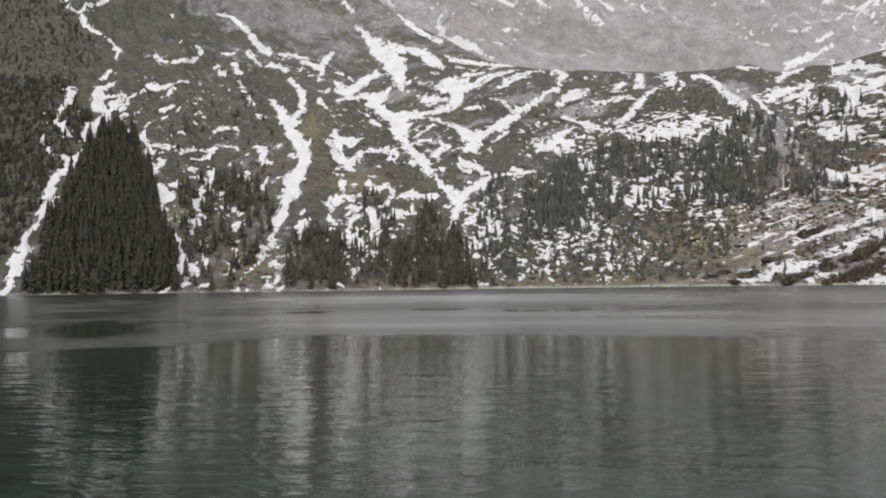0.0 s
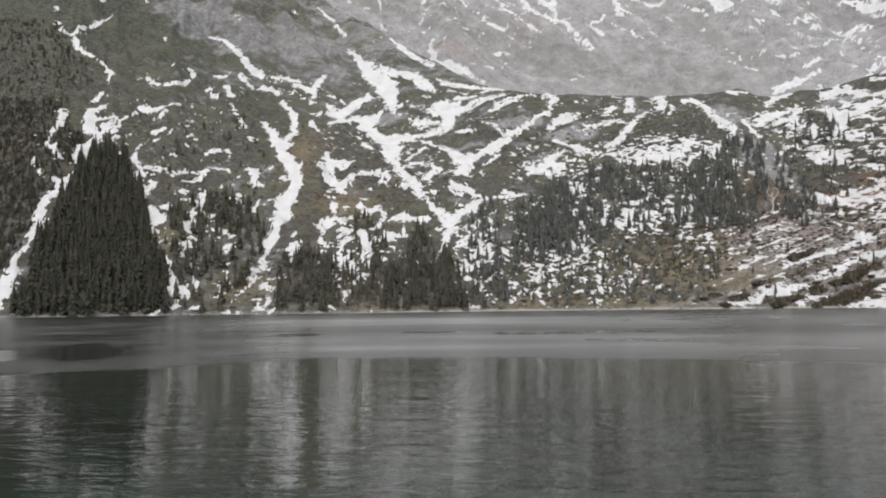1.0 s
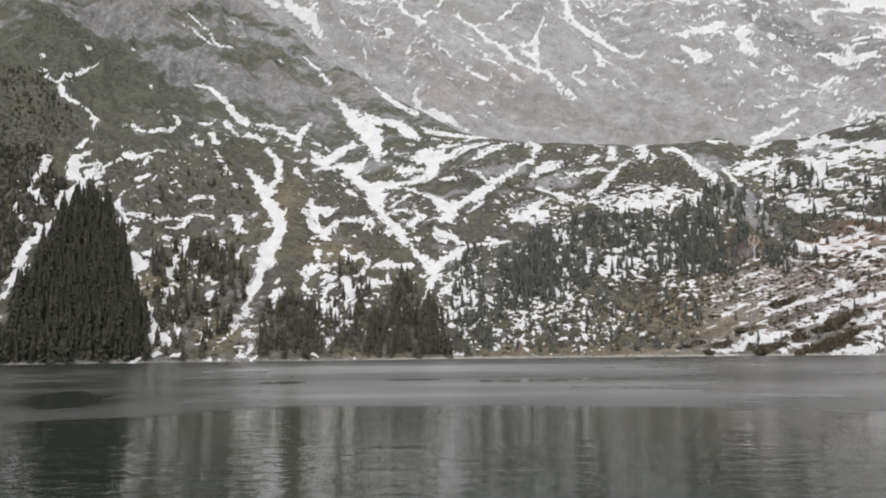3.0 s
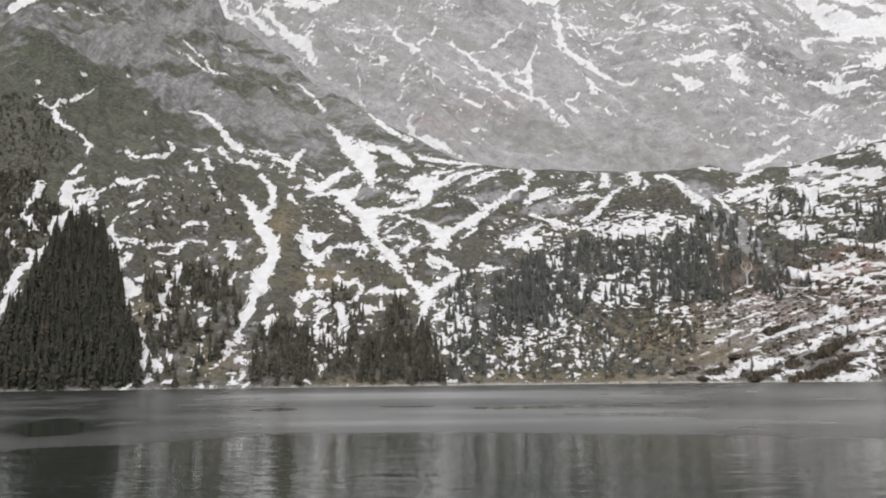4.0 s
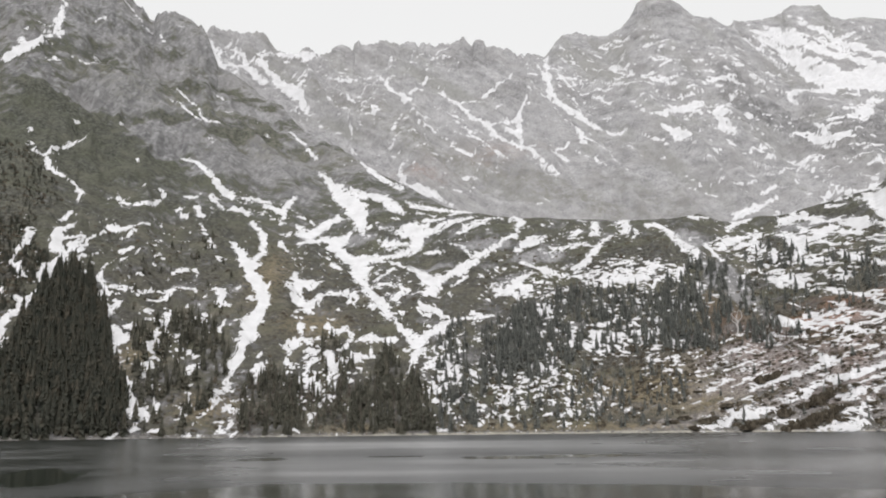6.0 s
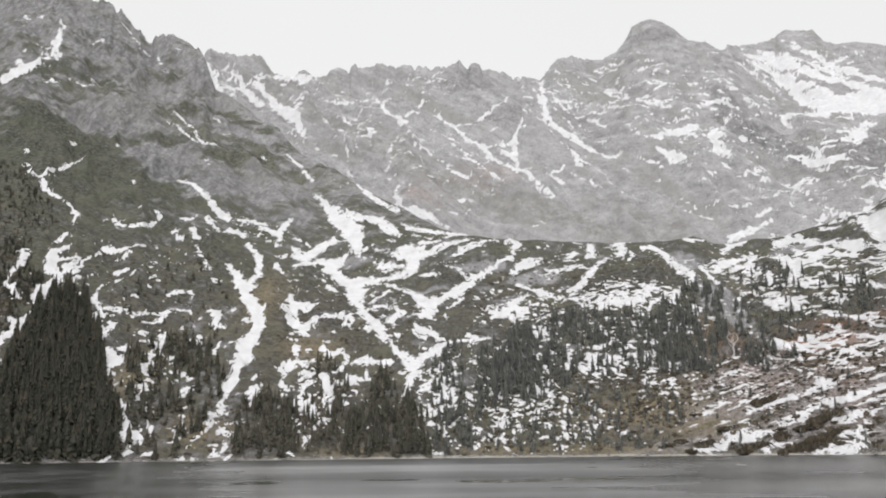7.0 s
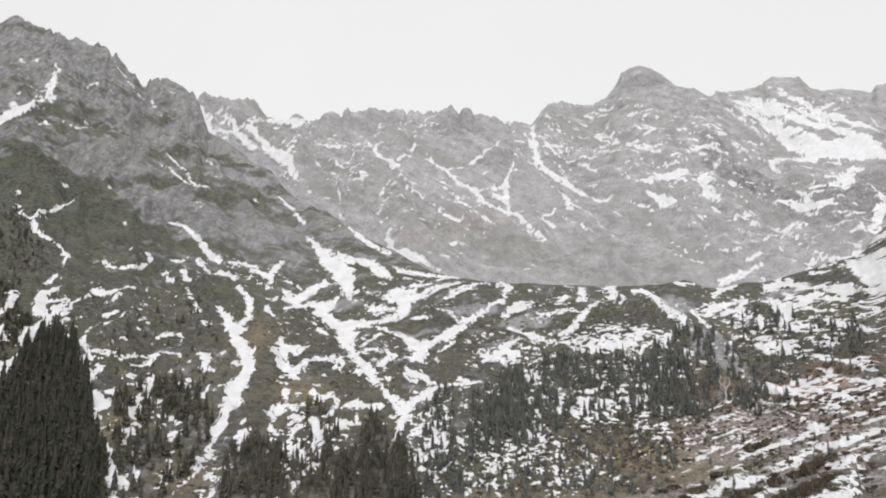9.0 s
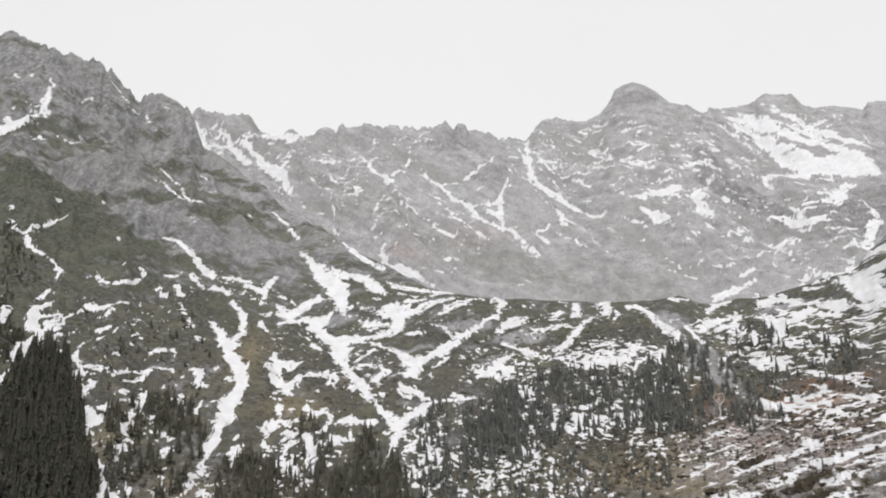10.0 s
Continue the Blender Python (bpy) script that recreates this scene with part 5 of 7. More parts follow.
drift("wall", (-319.8, 846.5, 9.6), (-280.7, 784.5, 14.5), (-238.9, 752.6, 22.5), (-217.2, 729.1, 13.2), (-208.2, 703.3, 5.1))
drift("wall", (-294.0, 899.1, 15.1), (-234.4, 883.1, 19.3), (-208.0, 916.3, 8.8))
drift("patch", (-504.0, 478.1, 11.9), (-492.8, 501.4, 19.8), (-478.1, 516.0, 12.1), (-498.7, 578.8, 6.5), (-512.9, 624.4, 4.9))
drift("patch", (-505.0, 474.7, 9.1), (-498.7, 488.4, 9.2), (-486.4, 492.9, 7.7), (-479.1, 502.1, 10.8), (-476.9, 515.8, 10.8), (-477.0, 523.4, 7.8))
drift("patch", (-524.5, 539.6, 8.2), (-490.3, 503.8, 6.2))
drift("patch", (-532.9, 566.4, 4.2), (-531.8, 570.2, 4.2))
drift("patch", (-530.8, 596.1, 3.9), (-526.7, 593.5, 3.4))
drift("patch", (-513.1, 609.3, 8.6), (-499.8, 596.5, 6.8), (-498.6, 585.2, 6.7), (-467.7, 531.3, 3.2))
drift("patch", (-536.3, 684.7, 2.8), (-515.3, 636.4, 3.5), (-502.3, 606.5, 4.3))
drift("patch", (-580.3, 676.0, 4.5), (-573.1, 669.3, 2.7))
drift("patch", (-564.5, 673.2, 2.7), (-564.1, 690.7, 2.8))
drift("patch", (-513.2, 573.3, 4.2), (-502.7, 569.9, 3.3))
drift("patch", (-455.0, 488.1, 5.4), (-450.1, 484.0, 5.4))
drift("patch", (-450.2, 499.7, 3.1), (-444.3, 502.8, 3.1))
drift("patch", (-434.6, 498.8, 2.3), (-424.7, 496.1, 3.9), (-404.7, 483.2, 3.0))
drift("patch", (-406.6, 492.7, 2.8), (-436.6, 531.0, 2.7))
drift("patch", (-486.6, 655.4, 4.6), (-479.3, 662.4, 5.5))
drift("patch", (-519.9, 588.3, 2.6), (-504.0, 585.5, 2.5))
drift("patch", (-462.2, 717.4, 2.9), (-442.5, 691.2, 2.9))
drift("patch", (-437.0, 680.5, 2.9), (-427.3, 679.1, 2.9))
drift("patch", (-407.9, 661.9, 2.8), (-395.4, 643.4, 3.7))
drift("patch", (-367.3, 591.8, 2.6), (-359.1, 586.7, 2.6))
drift("patch", (-488.4, 756.7, 2.0), (-471.3, 731.6, 3.0))
drift("patch", (-379.1, 683.6, 3.8), (-371.8, 682.7, 3.8))
drift("patch", (-311.4, 472.3, 3.1), (-296.9, 457.5, 4.7), (-280.7, 439.3, 3.0), (-269.5, 426.1, 2.2))
drift("patch", (-308.9, 440.8, 2.3), (-296.8, 435.0, 3.0), (-276.8, 411.8, 3.6), (-262.5, 398.7, 2.9), (-255.3, 390.9, 2.1))
drift("patch", (-267.3, 422.0, 2.9), (-254.0, 397.8, 3.6), (-245.9, 389.3, 4.3), (-235.9, 395.5, 3.6))
drift("patch", (-270.1, 481.1, 3.2), (-260.9, 479.4, 4.8), (-254.5, 472.0, 3.2))
drift("patch", (-375.7, 304.5, 2.4), (-376.2, 308.1, 2.4))
drift("patch", (-384.2, 358.3, 2.4), (-383.2, 359.1, 2.1))
drift("patch", (-355.6, 341.3, 2.6), (-354.5, 336.8, 3.2))
drift("patch", (-333.1, 362.6, 2.5), (-331.9, 361.6, 2.2))
drift("patch", (-281.4, 288.6, 3.1), (-277.4, 285.0, 3.0))
drift("patch", (-254.4, 240.6, 2.6), (-253.4, 240.8, 2.3))
drift("patch", (-241.0, 239.4, 2.9), (-235.1, 234.3, 3.4))
drift("patch", (-272.4, 224.2, 1.5), (-271.4, 223.7, 1.3))
drift("patch", (-232.7, 356.0, 2.8), (-227.6, 345.1, 3.4))
drift("patch", (-208.3, 435.7, 4.7), (-201.4, 431.6, 3.9))
drift("patch", (-198.2, 420.5, 2.1), (-197.6, 421.7, 1.8))
drift("patch", (-184.7, 400.0, 3.0), (-179.3, 395.8, 2.2))
drift("patch", (-163.5, 428.8, 2.3), (-150.5, 415.7, 3.1), (-137.9, 398.1, 3.8))
drift("patch", (-125.7, 374.4, 2.9), (-113.6, 355.2, 3.6))
drift("wall", (-104.4, 638.6, 4.6), (-99.5, 611.0, 5.6))
drift("wall", (-101.8, 574.2, 6.7), (-89.7, 550.9, 5.5))
drift("wall", (-184.6, 662.9, 3.5), (-171.6, 644.6, 4.6))
drift("patch", (-452.3, 478.0, 2.0), (-451.1, 477.2, 1.8))
drift("patch", (-241.6, 439.1, 3.8), (-237.1, 436.3, 3.1))
drift("wall", (-482.2, 940.2, 5.2), (-470.3, 927.3, 6.5), (-451.6, 903.7, 7.7), (-435.9, 871.5, 10.2))
drift("wall", (-424.6, 864.4, 10.2), (-419.7, 883.1, 7.7))
drift("wall", (-433.0, 844.0, 7.6), (-418.9, 830.4, 7.6), (-406.3, 838.7, 5.1))
drift("wall", (-411.9, 816.7, 3.4), (-409.8, 814.2, 3.0))
drift("wall", (-401.4, 870.4, 7.7), (-395.3, 893.5, 7.7))
drift("wall", (-373.3, 845.8, 5.1), (-353.1, 832.6, 10.1), (-329.6, 805.6, 11.3), (-316.4, 796.5, 6.3))
drift("wall", (-328.3, 846.3, 5.1), (-308.6, 829.0, 11.4), (-281.1, 792.5, 11.2), (-260.1, 769.4, 14.7), (-239.1, 757.6, 22.0), (-228.0, 740.5, 19.5), (-221.4, 724.0, 9.7))
drift("wall", (-240.6, 772.3, 12.3), (-229.7, 791.4, 6.2))
drift("wall", (-216.9, 709.4, 7.3), (-210.3, 700.4, 4.8))
drift("wall", (-324.4, 861.3, 7.7), (-320.0, 854.3, 6.4))
drift("wall", (-287.4, 899.3, 9.0), (-260.9, 886.4, 16.7), (-234.7, 892.4, 15.5), (-216.3, 905.4, 10.4))
drift("wall", (-275.4, 871.2, 9.2), (-268.6, 868.5, 8.2))
drift("wall", (-165.5, 734.8, 6.0), (-157.3, 729.1, 6.0))
drift("wall", (-145.2, 765.3, 3.7), (-124.9, 756.8, 4.9), (-109.8, 736.8, 4.9))
drift("wall", (-101.5, 746.7, 7.3), (-84.9, 741.5, 6.0))
drift("wall", (-107.8, 740.6, 4.9), (-76.6, 701.0, 3.5), (-56.9, 686.5, 3.5))
drift("wall", (-175.1, 817.9, 5.0), (-147.1, 807.8, 3.7))
drift("wall", (-127.7, 821.9, 5.0), (-101.8, 808.2, 5.0))
drift("wall", (-59.9, 818.7, 3.7), (-43.3, 799.1, 4.9), (-32.7, 770.2, 8.4), (-16.6, 742.5, 9.5), (-1.0, 726.9, 11.7), (10.6, 707.8, 21.0))
drift("wall", (20.2, 725.7, 11.7), (41.8, 740.0, 9.4), (56.3, 759.4, 6.0))
drift("wall", (46.4, 767.3, 7.2), (55.4, 797.5, 6.1))
drift("wall", (17.7, 660.6, 4.5), (28.7, 662.9, 3.4))
drift("wall", (36.2, 871.6, 5.0), (59.6, 888.1, 3.8))
drift("wall", (69.8, 879.8, 3.8), (88.6, 911.2, 3.9), (109.8, 920.9, 3.9))
drift("wall", (75.9, 869.4, 6.3), (94.2, 895.4, 5.1), (123.6, 886.8, 3.8))
drift("wall", (94.8, 749.9, 6.0), (106.0, 721.2, 10.6), (118.4, 700.7, 10.5), (134.7, 681.3, 11.6), (149.7, 660.1, 10.3), (169.5, 651.3, 10.3), (186.1, 640.7, 10.3), (192.9, 612.0, 11.2), (210.4, 595.1, 13.4), (230.9, 577.5, 15.5), (244.0, 567.6, 15.4), (256.4, 557.0, 10.9), (270.6, 539.2, 6.5), (284.3, 517.7, 4.3), (293.6, 503.9, 3.2), (298.7, 480.5, 5.3))
drift("wall", (122.1, 695.1, 5.8), (143.6, 714.2, 5.9), (163.2, 709.7, 4.7))
drift("wall", (79.1, 680.9, 4.6), (103.0, 668.9, 5.7), (119.5, 659.4, 4.6))
drift("wall", (172.7, 721.1, 4.7), (189.8, 735.5, 8.3), (203.0, 751.3, 7.2), (220.5, 772.0, 7.3), (239.5, 787.6, 4.9), (259.5, 825.2, 3.8))
drift("wall", (186.1, 640.7, 6.9), (210.0, 641.0, 5.7), (229.2, 642.9, 5.7), (248.4, 656.4, 11.6), (258.7, 679.1, 11.7), (264.9, 693.0, 5.9))
drift("wall", (220.6, 625.4, 10.3), (235.3, 616.8, 13.7), (244.6, 610.1, 15.9), (253.0, 640.7, 11.5))
drift("wall", (252.2, 569.4, 5.5), (276.4, 570.3, 4.4))
drift("wall", (279.6, 707.8, 9.4), (268.0, 703.7, 5.9), (277.5, 732.1, 3.6))
drift("wall", (364.5, 917.3, 5.4), (347.4, 844.9, 7.7), (337.6, 799.0, 16.2), (335.9, 771.0, 16.1), (328.0, 727.2, 12.0))
drift("wall", (327.0, 851.4, 7.7), (332.3, 807.6, 10.0))
drift("wall", (300.1, 817.5, 6.3), (312.4, 815.0, 6.3))
drift("wall", (285.5, 756.2, 7.2), (289.6, 742.3, 6.0))
drift("wall", (338.3, 712.8, 7.2), (357.5, 707.0, 9.5), (372.5, 690.2, 9.5), (386.9, 671.7, 11.8), (399.8, 646.5, 11.6), (414.4, 628.9, 7.0))
drift("wall", (372.7, 618.3, 11.5), (379.0, 607.8, 11.4), (372.9, 579.3, 10.1))
drift("wall", (384.0, 602.1, 4.6), (399.0, 575.7, 4.5), (411.2, 556.7, 5.5), (427.1, 552.3, 4.5))
drift("wall", (308.9, 552.4, 5.5), (319.4, 544.8, 7.7), (332.6, 535.8, 7.7))
drift("wall", (315.2, 559.0, 4.4), (337.0, 569.6, 5.6), (342.7, 582.7, 4.5))
drift("wall", (385.2, 536.3, 4.4), (392.6, 519.3, 5.5), (404.5, 515.5, 3.3))
drift("wall", (427.6, 620.4, 4.6), (440.6, 608.9, 6.9), (454.3, 604.8, 5.7), (472.4, 618.1, 3.4))
drift("wall", (357.6, 804.5, 5.0), (386.2, 813.1, 6.3), (414.6, 812.3, 5.1))
drift("wall", (422.4, 822.7, 5.1), (452.4, 802.5, 3.8), (466.2, 783.4, 5.0))
drift("wall", (557.1, 813.2, 5.1), (572.2, 791.4, 6.3), (597.3, 788.8, 5.0))
drift("wall", (511.8, 666.8, 5.9), (525.5, 651.1, 7.0), (542.7, 654.9, 7.0))
drift("wall", (489.7, 595.5, 4.6), (503.0, 588.3, 5.7))
drift("wall", (436.7, 738.0, 7.4), (457.6, 723.5, 7.3), (462.0, 702.4, 6.0))
drift("wall", (407.8, 752.5, 4.9), (427.1, 754.0, 4.9))
drift("wall", (488.9, 771.7, 3.7), (511.5, 757.6, 3.6))
drift("wall", (39.6, 637.0, 3.3), (57.9, 623.0, 4.5), (68.8, 608.5, 4.4))
drift("wall", (22.6, 604.6, 3.3), (42.1, 582.4, 3.3))
drift("wall", (51.9, 594.3, 3.3), (66.8, 566.6, 4.3), (80.5, 566.2, 3.3))
drift("wall", (81.6, 599.1, 3.3), (94.3, 596.1, 4.4), (102.8, 582.2, 4.4))
drift("wall", (86.5, 573.2, 3.3), (102.6, 574.6, 3.3))
drift("wall", (107.9, 566.7, 4.4), (126.1, 559.8, 7.7), (134.9, 550.6, 7.7))
drift("wall", (137.1, 602.8, 3.3), (156.8, 593.1, 5.6), (174.6, 578.8, 3.3), (186.0, 560.4, 5.5), (199.2, 546.1, 6.6), (209.0, 538.2, 4.4))
drift("wall", (122.0, 485.4, 9.4), (130.7, 487.8, 8.4))
drift("wall", (95.5, 445.2, 3.1), (116.0, 444.6, 3.1))
drift("wall", (132.3, 426.7, 4.1), (142.1, 421.0, 3.1))
drift("wall", (250.6, 412.4, 5.1), (259.8, 414.7, 4.1))
drift("wall", (268.6, 424.9, 4.1), (274.1, 416.2, 3.1))
drift("wall", (-112.3, 683.2, 2.3), (-106.7, 652.8, 3.4))
drift("wall", (531.2, 652.5, 9.3), (552.3, 648.5, 11.6), (588.4, 665.9, 9.5), (606.5, 676.5, 7.2), (620.5, 682.5, 9.6), (642.7, 684.4, 4.8))
drift("wall", (532.1, 621.6, 4.6), (546.8, 595.1, 13.6), (560.8, 589.5, 20.4), (567.8, 574.9, 11.2), (551.0, 569.2, 11.2))
drift("wall", (514.0, 578.1, 10.1), (524.1, 572.1, 6.7))
drift("wall", (668.2, 659.0, 11.9), (674.9, 648.9, 14.2), (654.6, 610.7, 16.2), (655.9, 599.6, 18.5), (677.4, 590.4, 10.4))
drift("wall", (669.2, 669.8, 7.2), (697.7, 677.2, 6.1), (724.8, 710.3, 5.0))
drift("wall", (647.0, 559.2, 6.8), (654.4, 549.3, 10.2), (665.9, 545.0, 4.5))
drift("wall", (694.1, 767.3, 7.5), (728.5, 781.0, 10.2), (763.6, 793.4, 6.5))
drift("wall", (537.5, 433.5, 5.2), (550.5, 424.3, 9.4), (564.0, 415.5, 6.2), (568.3, 411.2, 3.1))
drift("wall", (602.3, 437.6, 5.2), (624.1, 441.8, 6.4), (654.9, 451.1, 5.4))
drift("wall", (610.4, 422.2, 3.1), (627.9, 422.5, 3.1))
drift("wall", (656.3, 422.4, 5.3), (676.1, 428.6, 7.5), (690.6, 434.7, 4.3))
drift("wall", (707.4, 399.4, 3.1), (717.0, 405.0, 4.2), (759.0, 434.8, 4.4))
drift("wall", (774.4, 717.9, 3.8), (850.6, 769.6, 4.0))
drift("wall", (604.4, 864.2, 5.2), (636.9, 848.7, 3.8), (665.5, 848.8, 3.9))
drift("wall", (643.4, 732.9, 3.7), (671.2, 722.7, 3.7))
drift("wall", (856.6, 580.9, 19.6), (864.2, 572.5, 24.0), (880.0, 572.7, 19.1), (894.5, 576.2, 9.6))
drift("wall", (849.3, 553.3, 7.2), (859.9, 545.4, 5.9))
drift("wall", (868.7, 624.8, 4.9), (875.6, 610.3, 6.1), (873.3, 595.0, 4.9))
drift("wall", (884.1, 753.7, 6.7), (891.8, 733.6, 10.7), (887.2, 708.5, 7.9))
drift("wall", (900.6, 751.0, 9.6), (902.9, 748.7, 8.5))
drift("wall", (919.2, 1036.1, 11.9), (957.3, 1013.5, 26.8), (1007.6, 997.8, 33.2))
drift("wall", (980.2, 1057.5, 18.3), (1032.6, 1012.1, 21.1))
drift("wall", (998.0, 939.7, 23.7), (1001.4, 905.7, 32.0), (1016.2, 888.5, 40.4), (1028.6, 853.3, 53.8), (1054.5, 810.4, 53.0), (1101.8, 790.0, 50.6), (1142.1, 770.7, 47.9))
drift("wall", (983.4, 809.1, 39.1), (1022.3, 781.1, 41.4), (1066.9, 772.0, 30.5), (1111.9, 763.8, 22.4))
drift("wall", (1073.1, 1067.3, 12.4), (1097.3, 1031.7, 12.2), (1116.8, 1003.2, 12.2), (1111.3, 967.2, 15.0), (1130.1, 954.2, 15.0), (1148.7, 919.8, 8.9))
drift("wall", (1150.3, 884.5, 11.7), (1192.6, 858.5, 8.8))
drift("wall", (932.7, 659.7, 7.5), (955.9, 659.8, 12.6), (988.2, 673.2, 15.3), (1085.2, 737.3, 11.0))
drift("wall", (945.8, 619.5, 12.4), (971.8, 641.7, 12.5))
drift("wall", (891.1, 629.0, 9.9), (908.3, 630.1, 6.2))
drift("wall", (872.1, 481.4, 13.6), (883.3, 490.8, 11.3))
drift("wall", (907.1, 484.9, 16.0), (885.6, 466.5, 11.2), (940.0, 512.7, 11.8))
drift("wall", (840.1, 458.6, 3.4), (848.4, 449.4, 3.3), (847.5, 434.1, 5.5))
drift("wall", (795.7, 441.9, 4.4), (787.6, 424.8, 5.4), (794.6, 434.1, 3.3))
drift("wall", (799.6, 425.3, 3.3), (804.5, 424.5, 3.3))
drift("wall", (782.3, 521.7, 7.1), (799.9, 530.5, 6.0))
drift("wall", (697.7, 463.3, 3.3), (744.1, 493.9, 3.4), (800.2, 509.2, 3.5))
drift("wall", (679.6, 504.7, 3.4), (700.6, 495.6, 3.3))
drift("wall", (710.6, 549.7, 4.6), (739.7, 553.1, 4.7))
drift("wall", (925.9, 932.5, 5.8), (934.7, 900.1, 4.3), (956.9, 892.1, 4.3))
drift("wall", (1021.2, 989.8, 33.0), (1050.7, 939.5, 35.3), (1087.7, 903.2, 32.1), (1123.1, 853.6, 23.0))
drift("wall", (963.1, 991.6, 20.8), (992.5, 961.2, 23.8), (1000.8, 920.4, 26.3))
drift("wall", (989.5, 593.6, 9.8), (978.7, 556.8, 14.5), (945.9, 520.1, 10.6), (913.5, 490.6, 16.1), (893.3, 476.6, 13.6))
drift("wall", (876.0, 491.0, 8.0), (877.0, 474.4, 12.4))
drift("patch", (387.2, 193.0, 4.0), (383.6, 184.7, 6.9), (372.8, 171.5, 6.6), (370.4, 166.2, 4.6))
drift("patch", (364.3, 161.0, 8.4), (358.3, 150.7, 6.4), (360.6, 151.6, 6.3))
drift("wall", (651.2, 362.9, 7.1), (333.7, 176.5, 6.7), (337.0, 167.2, 5.2), (348.9, 169.8, 5.2), (352.6, 167.9, 4.3), (349.7, 159.4, 5.8), (347.5, 151.1, 3.7))
drift("patch", (354.8, 184.2, 3.6), (360.4, 187.8, 4.5), (369.4, 190.7, 4.4), (816.3, 412.6, 11.4), (833.7, 416.3, 12.4))
drift("patch", (380.0, 188.1, 7.9), (373.9, 176.0, 10.7), (365.3, 162.3, 11.1), (358.0, 148.9, 8.7), (351.4, 140.2, 6.2))
drift("patch", (376.9, 177.3, 6.8), (374.8, 174.1, 4.1))
drift("patch", (320.2, 170.4, 5.8), (328.4, 175.0, 6.2))
drift("patch", (313.7, 157.4, 3.9), (310.0, 146.6, 6.7), (308.2, 137.7, 5.7))
drift("patch", (319.9, 158.3, 3.0), (327.0, 157.4, 5.1), (327.5, 149.6, 7.5), (338.5, 157.2, 5.9), (338.1, 148.7, 6.6), (343.6, 146.5, 3.7))
drift("patch", (302.4, 124.3, 7.9), (306.7, 124.6, 7.1), (310.6, 124.2, 5.5))
drift("patch", (285.6, 117.8, 5.6), (283.2, 108.3, 9.7), (285.9, 101.8, 7.6))
drift("patch", (319.1, 116.1, 5.3), (324.0, 113.1, 5.2), (324.3, 109.2, 3.3))
drift("patch", (300.0, 101.9, 3.4), (306.6, 105.5, 3.3))
drift("patch", (322.0, 139.4, 4.0), (326.0, 134.6, 3.6))
drift("patch", (337.0, 134.4, 3.5), (339.3, 127.6, 3.1), (340.1, 124.5, 3.0))
drift("patch", (323.0, 127.6, 3.9), (315.3, 117.8, 3.4))
drift("wall", (837.0, 946.5, 6.1), (920.9, 951.3, 15.3), (986.1, 933.5, 25.9), (999.8, 877.1, 42.9))
drift("wall", (974.2, 672.4, 26.9), (975.8, 658.0, 24.4), (932.3, 629.8, 15.2))
drift("wall", (901.6, 997.6, 3.9), (922.8, 923.6, 5.0), (950.1, 888.5, 5.0))
drift("wall", (923.7, 1033.5, 10.4), (991.9, 1026.6, 18.6), (1014.0, 977.4, 21.0))
drift("wall", (1061.5, 981.7, 13.1), (1109.2, 946.6, 18.4), (1112.9, 876.8, 12.7))
drift("wall", (-385.9, 887.4, 10.2), (-369.9, 857.7, 15.8), (-347.3, 832.4, 15.7), (-320.8, 806.6, 7.8))
drift("wall", (-329.7, 857.5, 13.5), (-300.1, 818.5, 13.4), (-270.5, 792.4, 15.4), (-238.8, 762.1, 30.2), (-230.1, 737.8, 21.5), (-213.7, 699.9, 8.5))
drift("wall", (-456.3, 910.6, 6.8), (-441.8, 884.2, 18.0), (-428.3, 850.9, 13.4), (-408.7, 834.2, 6.7))
drift("wall", (-258.4, 903.3, 13.8), (-229.1, 902.7, 16.0), (-202.3, 900.7, 5.7))
drift("patch", (173.8, 1.7, 2.1), (189.1, 6.3, 4.0), (207.8, 11.8, 2.5), (215.4, 13.9, 1.2))
drift("patch", (199.8, 2.5, 3.0), (208.6, 5.2, 2.7), (213.7, 6.6, 1.2))
drift("patch", (218.4, 1.0, 1.7), (226.1, 3.5, 3.5), (234.5, 5.6, 3.4))
drift("patch", (220.1, 19.0, 1.9), (235.4, 22.4, 2.8))
drift("patch", (231.5, 8.5, 1.2), (241.1, 13.1, 2.4))
drift("patch", (247.7, 28.2, 2.2), (254.6, 31.6, 2.8))
drift("patch", (242.3, 18.1, 1.5), (246.9, 20.7, 2.1))
drift("patch", (212.4, 26.8, 1.3), (222.2, 28.5, 1.3))
drift("patch", (188.1, 25.6, 2.0), (203.1, 31.8, 2.3))
drift("patch", (151.3, 2.6, 0.9), (157.6, 4.0, 0.9))
# how thickly small patches lie: centre across, height, half-width, half-height, share
SCATTER = []


def scatter(*where):
    SCATTER.append(where)


scatter("near", -168, 78, 51, 45, 0.18)
scatter("near", -161, 49, 17, 37, 0.36)
scatter("near", -63, 38, 16, 37, 0.50)
scatter("near", -36, 38, 23, 24, 0.30)
scatter("near", -81, 154, 31, 33, 0.26)
scatter("near", -12, 122, 29, 30, 0.30)
scatter("near", -8, 194, 61, 29, 0.36)
scatter("near", 29, 41, 17, 41, 0.62)
scatter("near", 59, 59, 24, 34, 0.34)
scatter("near", 81, 32, 50, 28, 0.60)
scatter("near", 109, 117, 37, 29, 0.48)
scatter("near", 176, 126, 60, 18, 0.80)
scatter("near", 148, 66, 54, 19, 0.66)
scatter("near", 102, 76, 38, 18, 0.60)
scatter("near", 183, 50, 43, 25, 0.42)
scatter("near", 299, 120, 63, 28, 0.50)
